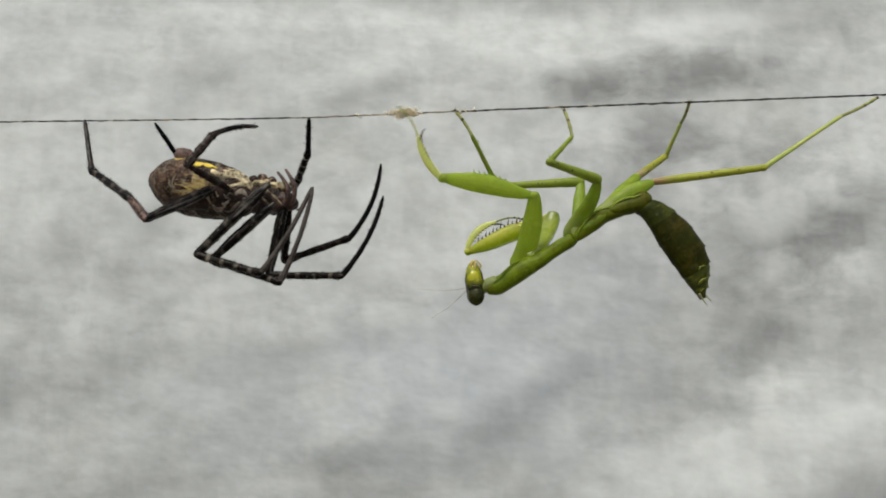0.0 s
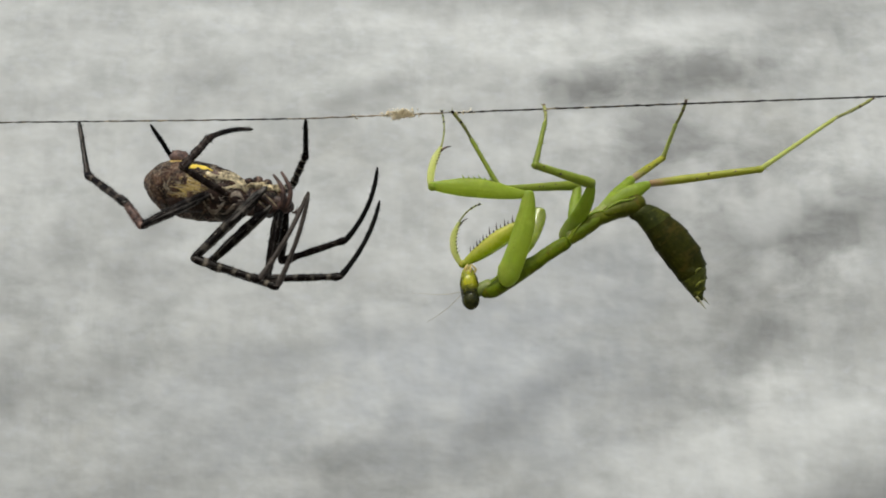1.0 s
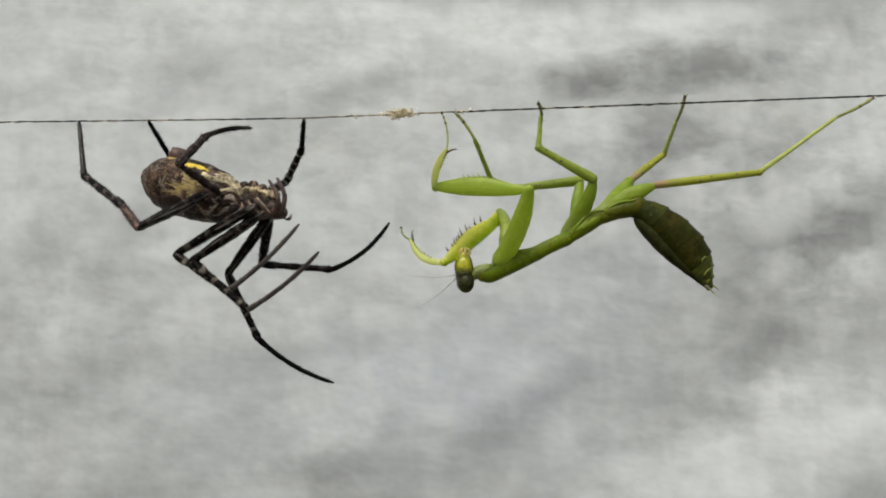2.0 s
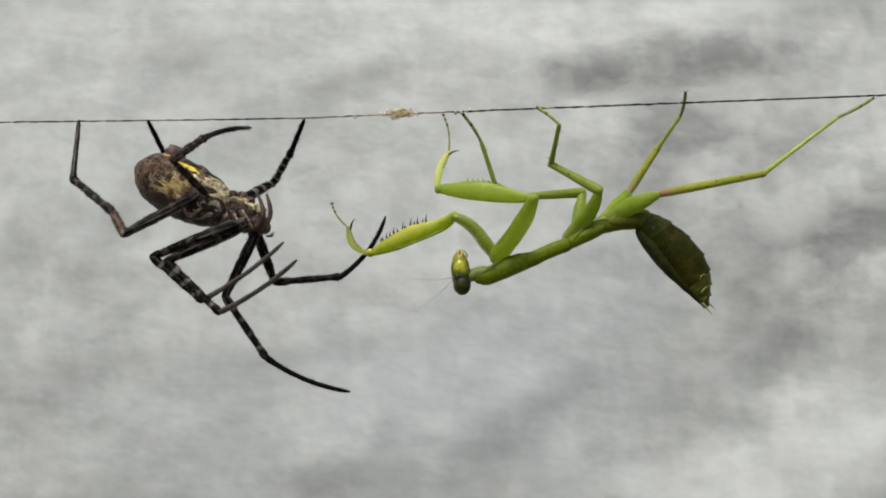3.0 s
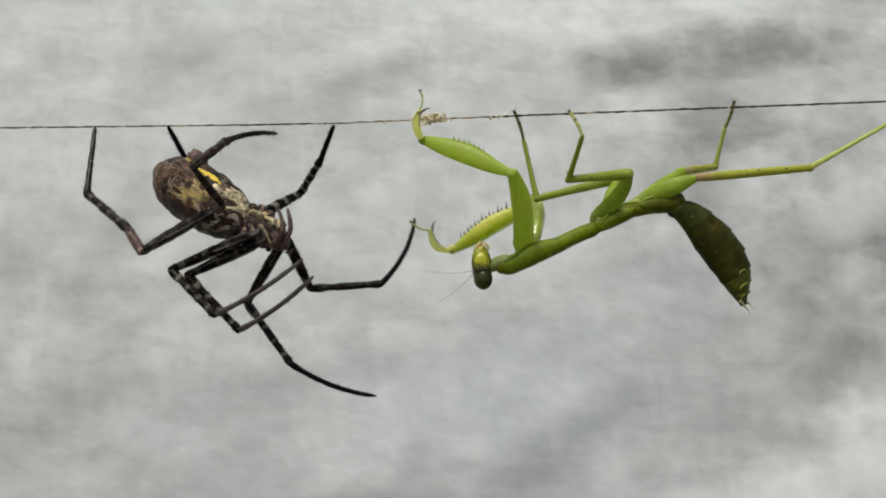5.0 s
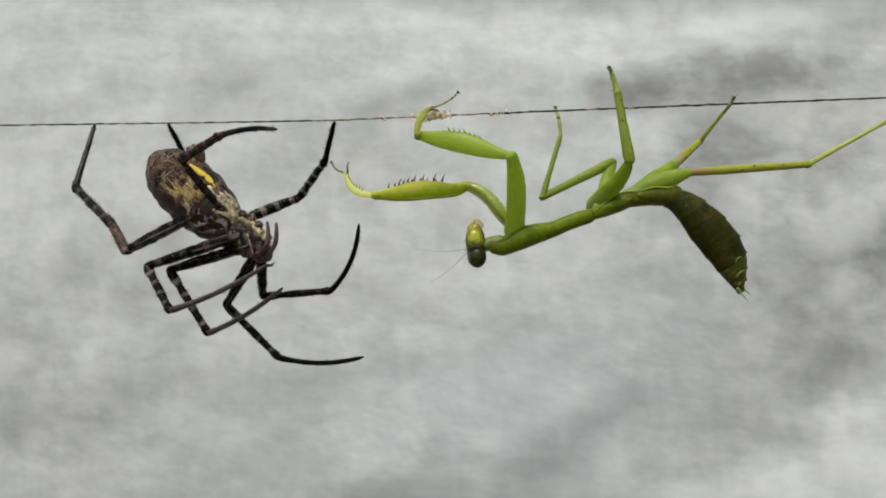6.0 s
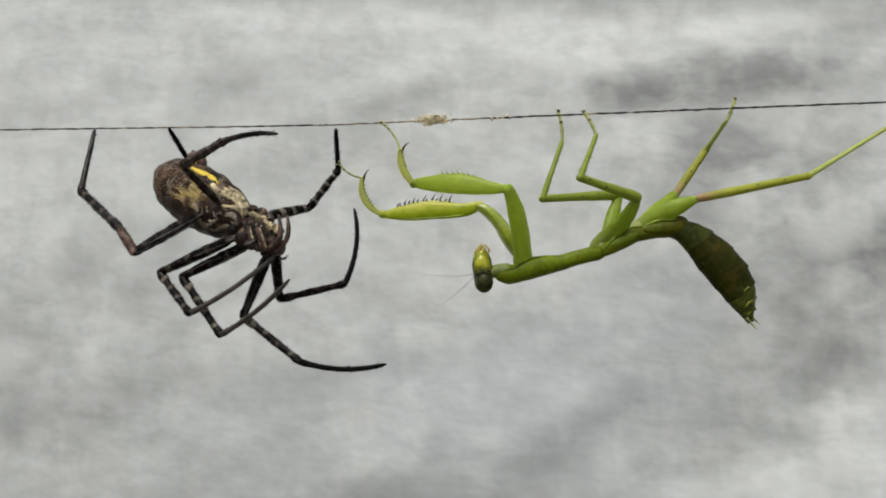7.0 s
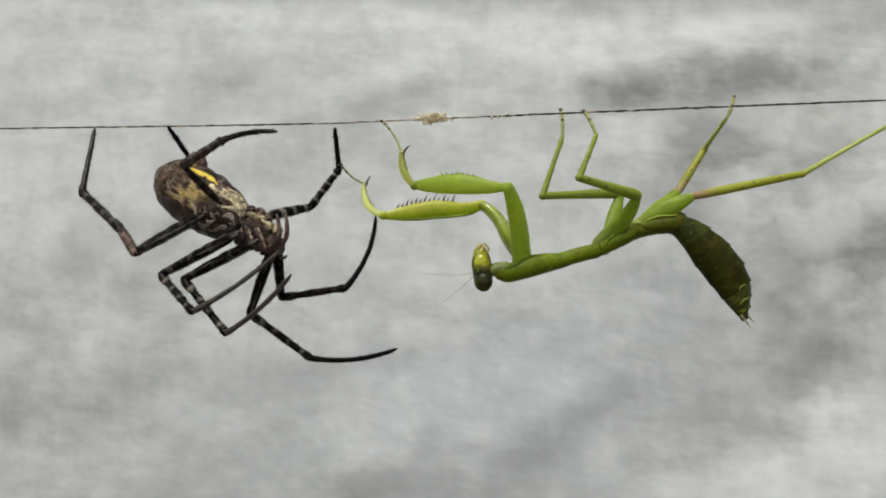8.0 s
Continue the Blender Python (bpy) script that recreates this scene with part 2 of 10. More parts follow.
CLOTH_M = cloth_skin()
THREAD_M = thread_skin()
SOIL_M = speckled("soil", (0.06, 0.05, 0.035), (0.13, 0.11, 0.08), 9, 0.95, 0.1)

GREEN = green_skin("fresh_green_leg", (0.37, 0.46, 0.055), (0.50, 0.58, 0.105), 0.3, thin=0.6)
LEAF = green_skin("body_green", (0.070, 0.104, 0.003), (0.160, 0.205, 0.006), 0.38, 0.2, spec=0.12, patch=(0.10, 0.075, 0.006))
THORAX = green_skin("thorax_olive", (0.028, 0.032, 0.002), (0.075, 0.082, 0.004), 0.42, 0.1, spec=0.12, patch=(0.095, 0.068, 0.010), base=(0.13, 0.155, 0.006), length=0.034)
MIDGREEN = green_skin("plate_green", (0.12, 0.17, 0.005), (0.23, 0.29, 0.014), 0.4, 0.2, spec=0.25)
PALE = green_skin("pale_green", (0.20, 0.28, 0.02), (0.34, 0.41, 0.05), thin=0.3)
INNER = green_skin("yellow_green_inner", (0.33, 0.41, 0.012), (0.47, 0.54, 0.03), 0.24, 0.3, thin=0.45, spec=0.5, side=(0.0, (0.74, 0.68, 0.13)))
COXA = green_skin("glossy_foreleg_green", (0.27, 0.33, 0.014), (0.44, 0.50, 0.05), 0.16, 0.2, thin=0.3, spec=0.8, patch=(0.55, 0.58, 0.20))
COXA.node_tree.nodes["Principled BSDF"].inputs["Coat Weight"].default_value = 0.9
STRIPE = speckled("olive_brown", (0.035, 0.035, 0.004), (0.12, 0.11, 0.008), 900, 0.25, 0.3)
TINT = green_skin("pale_shin_green", (0.74, 0.78, 0.20), (0.86, 0.88, 0.40), 0.34, 0.0, thin=0.6)
FOOT = green_skin("pale_foot", (0.28, 0.31, 0.08), (0.42, 0.43, 0.18), 0.45, 0.2, thin=0.3, speck=(0.08, 0.06, 0.03))
BELLYBASE = green_skin("abdomen_base_green", (0.016, 0.021, 0.002), (0.045, 0.052, 0.004), 0.45, 0.05, spec=0.15, patch=(0.075, 0.075, 0.008))
WARM = green_skin("hind_shin", (0.38, 0.42, 0.09), (0.52, 0.54, 0.18), 0.45, 0.2, spec=0.3, thin=0.25)
SHIN = green_skin("walking_leg_green", (0.22, 0.28, 0.025), (0.35, 0.40, 0.06), 0.4, 0.2, spec=0.35, thin=0.35)
HIND = green_skin("hind_femur", (0.28, 0.30, 0.02), (0.41, 0.41, 0.045), 0.4, 0.2, thin=0.25, base=(0.36, 0.22, 0.10), length=0.010)
HINDFAR = green_skin("hind_femur_far", (0.28, 0.29, 0.02), (0.41, 0.40, 0.045), 0.4, 0.2, thin=0.25, base=(0.42, 0.30, 0.15), length=0.009)
BELLY = green_skin("abdomen_dark_green", (0.009, 0.010, 0.001), (0.034, 0.035, 0.002), 0.45, 0.0, speck=(0.075, 0.066, 0.018), spec=0.10, patch=(0.052, 0.038, 0.006))
BELLYTIP = green_skin("abdomen_tip_green", (0.022, 0.028, 0.005), (0.070, 0.076, 0.009), 0.4, 0.05, spec=0.25, patch=(0.17, 0.175, 0.02))
MEMBRANE = green_skin("abdomen_membrane", (0.014, 0.015, 0.003), (0.045, 0.046, 0.012), 0.5, 0.1, spec=0.08, thin=0.12, speck=(0.09, 0.085, 0.035))
FACE = green_skin("face_yellow_green", (0.17, 0.19, 0.006), (0.40, 0.38, 0.012), 0.2, 0.1, spec=0.6, patch=(0.11, 0.125, 0.005), low=(0.0001, (0.022, 0.026, 0.006)))
EYE_M = speckled("compound_eye", (0.012, 0.013, 0.004), (0.065, 0.065, 0.013), 420, 0.2, 0.22, 0.1)
NECK = green_skin("neck_skin", (0.10, 0.125, 0.02), (0.22, 0.25, 0.07), 0.4, 0.2, spec=0.3)
LIP = green_skin("yellow_face_plate", (0.36, 0.36, 0.008), (0.52, 0.48, 0.02), 0.16, 0.15, spec=0.7)
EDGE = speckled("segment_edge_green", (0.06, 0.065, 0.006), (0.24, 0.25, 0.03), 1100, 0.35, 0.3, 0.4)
FEELERTAIL = green_skin("tail_feeler_green", (0.34, 0.34, 0.15), (0.52, 0.50, 0.30), 0.4, 0.2, thin=0.6)
MOUTH = speckled("tan_mouthparts", (0.38, 0.27, 0.06), (0.58, 0.46, 0.16), 1500, 0.4)
SPINE = speckled("dark_spines", (0.02, 0.012, 0.008), (0.08, 0.05, 0.03), 1800, 0.35)
TARSUS = speckled("olive_foot", (0.17, 0.18, 0.04), (0.33, 0.33, 0.10), 900, 0.5)
FLUFF_M = green_skin("tan_fluff", (0.84, 0.70, 0.44), (0.95, 0.86, 0.64), 0.9, 0.0, speck=(0.72, 0.55, 0.30), spec=0.1, thin=0.5)
FEELER = speckled("feeler", (0.30, 0.28, 0.22), (0.46, 0.43, 0.36), 900, 0.6)

BACK = spider_back()
FRONT = spider_front()
YELLOW = speckled("yellow_stripe", (0.60, 0.40, 0.02), (0.78, 0.58, 0.06), 1400, 0.5, 0.4, 0.3)
SWIRL = speckled("pale_swirl", (0.10, 0.070, 0.050), (0.44, 0.36, 0.28), 800, 0.5, 0.3)
CREAM = speckled("cream_mark", (0.04, 0.022, 0.010), (0.88, 0.72, 0.44), 1300, 0.55, 0.3, 0.9)
OCHRE = speckled("ochre_hair", (0.018, 0.010, 0.005), (0.26, 0.17, 0.05), 900, 0.5, 0.25, 0.9)
HAIR = speckled("pale_hair", (0.20, 0.14, 0.08), (0.50, 0.40, 0.25), 1600, 0.5, 0.3)
GOLD = speckled("golden_hair", (0.26, 0.17, 0.04), (0.60, 0.44, 0.14), 2200, 0.5, 0.3)
GLINT = speckled("glossy_dark_bead", (0.03, 0.018, 0.012), (0.12, 0.08, 0.06), 1500, 0.1, 1.0, 0.1)
RUST = speckled("rust_brown", (0.035, 0.016, 0.012), (0.17, 0.095, 0.072), 1200, 0.5)
JAW = speckled("brown_jaw", (0.010, 0.005, 0.004), (0.10, 0.048, 0.036), 1100, 0.35, 0.4)
DARK = speckled("dark_chitin", (0.004, 0.003, 0.002), (0.045, 0.026, 0.018), 1700, 0.45, 0.12, 1.0)
UMBER_SHADE = speckled("umber_underside_shade", (0.003, 0.0015, 0.001), (0.060, 0.031, 0.022), 620, 0.4, 0.2, 0.8)
SOOT = speckled("sooty_patch", (0.003, 0.002, 0.0015), (0.032, 0.018, 0.013), 1500, 0.4, 0.2, 0.8)
PALP = speckled("brown_palp", (0.014, 0.007, 0.005), (0.125, 0.068, 0.052), 1300, 0.35, 0.35)
KNEE = speckled("rusty_knee", (0.014, 0.007, 0.006), (0.24, 0.14, 0.11), 1100, 0.35, 0.3)
GREYLEG = speckled("grey_brown_leg", (0.028, 0.021, 0.018), (0.09, 0.072, 0.06), 1600, 0.4, 0.2)
BLACKLEG = speckled("black_leg", (0.002, 0.002, 0.002), (0.007, 0.006, 0.005), 1600, 0.3, 0.04)


# ---- shapes ----
def smooth_at(prof, f):
    """Values of a profile [(f, a, b, ..)] at f, eased between its rows."""
    if f <= prof[0][0]:
        return prof[0][1:]
    for p, q in zip(prof, prof[1:]):
        if f <= q[0]:
            u = (f - p[0]) / (q[0] - p[0])
            u = u * u * (3 - 2 * u) * 0.5 + u * 0.5
            return tuple(a + (b - a) * u for a, b in zip(p[1:], q[1:]))
    return prof[-1][1:]


def loft(bm, rings, closed=True):
    """Skin rings of points; the ends are closed."""
    vs = [[bm.verts.new(p) for p in r] for r in rings]
    n = len(vs[0])
    for a, b in zip(vs, vs[1:]):
        for i in range(n):
            bm.faces.new((a[i], a[(i + 1) % n], b[(i + 1) % n], b[i]))
    if closed:
        bm.faces.new(vs[0][::-1])
        bm.faces.new(vs[-1])
    return bm


def ring_at(centre, rx, ry, sides, side=Vector((1, 0, 0)), over=Vector((0, 1, 0)), lump=0.0):
    out = []
    for i in range(sides):
        a = math.tau * i / sides
        k = 1 + lump * noise.noise(Vector((centre[2] * 900, math.cos(a) * 2, math.sin(a) * 2)))
        out.append(Vector(centre) + side * (rx * k * math.cos(a)) + over * (ry * k * math.sin(a)))
    return out


def limb(length, prof, bend=0.0, sides=12, count=16, flat=1.0, lump=0.05, bm=None, saw=0, tooth=0.0, cap=(0.8, 0.8)):
    """A tapered limb along +z. length in mm, prof rows (f, half width[, shift]) in PX units, flat: thickness over width."""
    bm = bm or bmesh.new()
    rings = []
    for i in range(count + 1):
        f = i / count
        v = smooth_at(prof, f)
        r = v[0] * PX * MM * (1 + tooth * ((f * saw) % 1.0) if saw else 1)
        off = (v[1] if len(v) > 1 else 0.0) * PX * MM + bend * PX * MM * 4 * f * (1 - f)
        if i == 0:
            for a in (78, 52, 26):
                k = math.cos(radians(a))
                rings.append(ring_at((off, 0, -r * cap[0] * math.sin(radians(a))), r * k, r * flat * k, sides, lump=lump))
        rings.append(ring_at((off, 0, f * length * MM), r, r * flat, sides, lump=lump))
        if i == count:
            for a in (26, 52, 78):
                k = math.cos(radians(a))
                rings.append(ring_at((off, 0, length * MM + r * cap[1] * math.sin(radians(a))), r * k, r * flat * k, sides, lump=lump))
    return loft(bm, rings)


def spike(bm, root, tip, r, bend=(0, 0, 0), sides=5, count=4):
    """A thin curved cone between two points given in PX units."""
    a, b, k = Vector(root) * PX * MM, Vector(tip) * PX * MM, Vector(bend) * PX * MM
    z = (b - a).normalized()
    s = z.orthogonal().normalized()
    o = z.cross(s)
    rings = []
    for i in range(count + 1):
        f = i / count
        rings.append(ring_at(a.lerp(b, f) + k * 4 * f * (1 - f), r * PX * MM * (1.02 - 0.92 * f), r * PX * MM * (1.02 - 0.92 * f), sides, s, o))
    return loft(bm, rings)


def bar(bm, pts, radii, sides=8):
    """A bent tube through points in PX units with a radius at each."""
    P = [Vector(p) * PX * MM for p in pts]
    fine, rad = [], []
    for i in range(len(P) - 1):
        p0, p1, p2, p3 = P[max(i - 1, 0)], P[i], P[i + 1], P[min(i + 2, len(P) - 1)]
        for k in range(5):
            u = k / 5
            fine.append(0.5 * (2 * p1 + (p2 - p0) * u + (2 * p0 - 5 * p1 + 4 * p2 - p3) * u * u + (3 * p1 - p0 - 3 * p2 + p3) * u ** 3))
            rad.append(radii[i] + (radii[i + 1] - radii[i]) * u)
    fine.append(P[-1])
    rad.append(radii[-1])
    rings = []
    s = None
    for i, p in enumerate(fine):
        z = (fine[min(i + 1, len(fine) - 1)] - fine[max(i - 1, 0)]).normalized()
        s = z.orthogonal().normalized() if s is None else (s - z * s.dot(z)).normalized()
        rings.append(ring_at(p, rad[i] * PX * MM, rad[i] * PX * MM, sides, s, z.cross(s)))
    return loft(bm, rings)


def egg(bm, centre, radii, tilt=0.0, seg=20, rings=14, lump=0.0):
    """A rounded body; centre and radii in PX units."""
    r = bmesh.ops.create_uvsphere(bm, u_segments=seg, v_segments=rings, radius=1)
    m = Matrix.Translation(Vector(centre) * PX * MM) @ pose(0, 0, 0, 0, tilt, 0) @ Matrix.Diagonal((*(Vector(radii) * PX * MM), 1))
    for v in r["verts"]:
        k = 1 + lump * noise.noise(v.co * 2.3 + Vector(centre) * 0.1)
        v.co = m @ (v.co * k)
    return bm


def part(name, bm, material, parent, label="", key=""):
    bmesh.ops.recalc_face_normals(bm, faces=bm.faces[:])
    me = bpy.data.meshes.new(name)
    bm.to_mesh(me)
    bm.free()
    me.polygons.foreach_set("use_smooth", [True] * len(me.polygons))
    me.materials.append(material)
    ob = new(name, me)
    if parent:
        ob.parent = parent
    if label:
        ob["label"] = label
    if key:
        PART[key] = ob
    return ob


def bury(ob, length, depth):
    """Leans a limb's root into the body behind it; depth in PX units."""
    for v in ob.data.vertices:
        f = min(max(v.co.z / (length * MM), 0.0), 1.0)
        v.co.y += depth * PX * MM * (1 - f) ** 1.5


def bristles(bm, length, prof, count, size, seed, r=0.7, bend=0.0):
    """Fine hairs standing out from a limb."""
    rnd = random.Random(seed)
    for _ in range(count):
        f, a = rnd.uniform(0.04, 0.96), rnd.uniform(0, math.tau)
        w = smooth_at(prof, f)[0] * 0.9
        d = Vector((math.cos(a), math.sin(a), 0))
        root = d * w + Vector((bend * 4 * f * (1 - f), 0, f * length / PX))
        spike(bm, root, root + (d + Vector((0, 0, rnd.uniform(0.5, 1.0)))) * size * rnd.uniform(0.6, 1.2), r, sides=3, count=1)
    return bm


# ---- setting ----
def ground():
    bm = bmesh.new()
    bmesh.ops.create_grid(bm, x_segments=40, y_segments=40, size=400)
    ob = part("ground", bm, SOIL_M, None)
    tagged(ob, "bare dark soil ground under the hanging cloth", "ground", kind="structure")


FOLDS = [  # x, z, half length, half width, tilt in degrees, height: soft creases of the cloth
    (0.130, 0.122, 0.09, 0.014, 3, 0.0035), (0.205, -0.066, 0.08, 0.024, 40, -0.006), (0.228, -0.146, 0.14, 0.036, 22, 0.012), (0.24, -0.045, 0.07, 0.020, 50, 0.006),
    (0.02, 0.165, 0.25, 0.02, -3, -0.005), (-0.20, 0.05, 0.16, 0.02, 80, 0.004), (0.05, -0.085, 0.05, 0.014, 38, 0.003),
    (-0.10, -0.12, 0.14, 0.03, 6, 0.003), (-0.14, 0.12, 0.05, 0.012, -60, 0.004), (0.25, 0.03, 0.1, 0.02, 15, 0.005),
    (-0.16, -0.06, 0.08, 0.018, 4, 0.0015), (-0.05, 0.11, 0.05, 0.01, 12, 0.003), (0.09, 0.02, 0.05, 0.012, -40, 0.003)]


def cloth():
    """The hanging backdrop: a creased sheet with thickness, hem at the ground."""
    nx, nz = 250, 230
    x0, x1, z0, z1 = -1.0, 1.0, -1.15, 0.75
    verts, faces = [], []
    for j in range(nz + 1):
        for i in range(nx + 1):
            x, z = x0 + (x1 - x0) * i / nx, z0 + (z1 - z0) * j / nz
            y = 0.008 * noise.noise(Vector((x * 4, z * 3, 1.0))) + 0.003 * noise.noise(Vector((x * 13, z * 17, 4.0))) + 0.0009 * noise.noise(Vector((x * 36, z * 60, 9.0)))
            for fx, fz, ln, wd, tilt, h in FOLDS:
                ca, sa = math.cos(radians(tilt)), math.sin(radians(tilt))
                u, w = (x - fx) * ca + (z - fz) * sa, (z - fz) * ca - (x - fx) * sa
                w += 0.010 * noise.noise(Vector((u * 14, fx * 9, fz * 7)))
                y -= h * math.exp(-(u / ln) ** 2 - (w / wd) ** 2)
            y += 0.20 * (math.sqrt((z + 0.02) ** 2 + 0.003) + z + 0.02) * 0.5
            verts.append((x, y, z))
    for j in range(nz):
        for i in range(nx):
            a = j * (nx + 1) + i
            faces.append((a, a + 1, a + nx + 2, a + nx + 1))
    me = bpy.data.meshes.new("backdrop_cloth")
    me.from_pydata(verts, [], faces)
    me.polygons.foreach_set("use_smooth", [True] * len(me.polygons))
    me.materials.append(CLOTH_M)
    ob = new("backdrop_cloth", me)
    s = ob.modifiers.new("thickness", "SOLIDIFY")
    s.thickness, s.offset = 0.0008, 1.0
    tagged(ob, "creased off-white spun cloth hanging, billowing in the breeze", "cloth", kind="structure")
    PART["cloth"] = ob


def thread():
    """The horizontal thread on which both animals hang, slightly bent by their weight."""
    pts = [(-600, 1217.5), (-300, 1219.8), (-75.6, 1221.6), (-62, 1221.75), (-42.8, 1221.95), (-23.5, 1222.25), (-15.1, 1222.6), (-6.6, 1222.95), (11.2, 1223.65), (41.4, 1224.8), (75.6, 1226.05), (300, 1234.0), (600, 1244.5)]
    strands = []
    for turn in (0.0, math.pi):
        rings = []
        for (xa, za), (xb, zb) in zip(pts, pts[1:]):
            n = max(4, int((xb - xa) / (0.3 if abs(xa) < 100 and abs(xb) < 100 else 3)))
            for k in range(n):
                u = k / n
                x, z = xa + (xb - xa) * u, za + (zb - za) * u
                thick = 0.085 + 0.03 / (1 + math.exp(-(x - 5) / 6))
                r = thick * (1 + 0.5 * noise.noise(Vector((x * 0.8, turn, 2))))
                w = 0.08 * noise.noise(Vector((x * 0.5, 5, 0)))
                a = x * 1.2 + turn + 2.5 * noise.noise(Vector((x * 0.15, 1, 7)))
                off = 0.06 + 0.03 * noise.noise(Vector((x * 0.3, 9, turn)))
                rings.append(ring_at(Vector((x, off * math.cos(a), z + w + off * math.sin(a))) * MM, r * MM, r * MM, 6, Vector((0, 1, 0)), Vector((0, 0, 1))))
        strands.append(loft(bmesh.new(), rings))
    line = part("thread", strands[0], THREAD_M, None)
    tagged(line, "thin dark twisted thread stretched across, frayed in places", "thread")
    part("strand", strands[1], THREAD_M, line)
    bm = bmesh.new()
    rnd = random.Random(12)
    for _ in range(150):
        x = rnd.uniform(-76, 76)
        z = next(za + (zb - za) * (x - xa) / (xb - xa) for (xa, za), (xb, zb) in zip(pts, pts[1:]) if xa <= x <= xb)
        a = Vector((x, rnd.uniform(-0.1, 0.1), z)) / PX
        spike(bm, a, a + Vector((rnd.uniform(-6, 6), rnd.uniform(-1, 1), rnd.choice((-1, 1)) * rnd.uniform(1.5, 4))), rnd.uniform(0.25, 0.5), (0, 0, rnd.uniform(-1, 1)), sides=3, count=2)
    part("frayed_fibre", bm, THREAD_M, line, "short loose fibres")["kind"] = "stuff"
    # tuft of tan fluff caught on the thread
    rnd = random.Random(4)
    for name, x, z, n, spread, where in (("fluff_tuft", -7.2, 1223.0, 300, 1.7, "tan fibre tuft snagged on the thread"), ("thread_bit", 2.3, 1223.35, 8, 0.7, "small tan shred stuck to the thread"),
                                  ("thread_bit", -15.4, 1222.6, 5, 0.35, "small tan shred stuck to the thread"), ("thread_bit", 4.5, 1223.4, 6, 0.5, "small tan shred stuck to the thread")):
        bm = bmesh.new()
        c = Vector((x, 0, z)) / PX
        for _ in range(n):
            a = c + Vector((rnd.gauss(0, spread * 0.7), rnd.gauss(0, 0.25), rnd.gauss(0, 0.24 * min(spread, 1.6)))) / PX
            d = Vector((rnd.uniform(-1, 1), rnd.uniform(-0.6, 0.6), rnd.gauss(0, 0.45))) * rnd.uniform(4, 11)
            spike(bm, a - d * 0.5, a + d * 0.5, rnd.uniform(0.8, 1.9), (0, rnd.uniform(-2, 2), rnd.uniform(-2, 2)), sides=4, count=3)
        tagged(part(name, bm, FLUFF_M, None), where, "fibre")


# ---- spider ----
FEMUR = [(0, 6), (0.08, 8.5), (0.35, 9.3), (0.7, 8.2), (0.9, 6.6), (0.96, 7.2), (1, 6)]
TIBIA = [(0, 6), (0.06, 7.6), (0.2, 7.4), (0.26, 5.6), (0.5, 6.6), (0.85, 5.6), (0.95, 7.4), (1, 6)]
META = [(0, 5.0), (0.05, 5.6), (0.12, 4.4), (0.4, 4.0), (0.75, 3.8), (0.93, 3.2), (1, 1.6)]


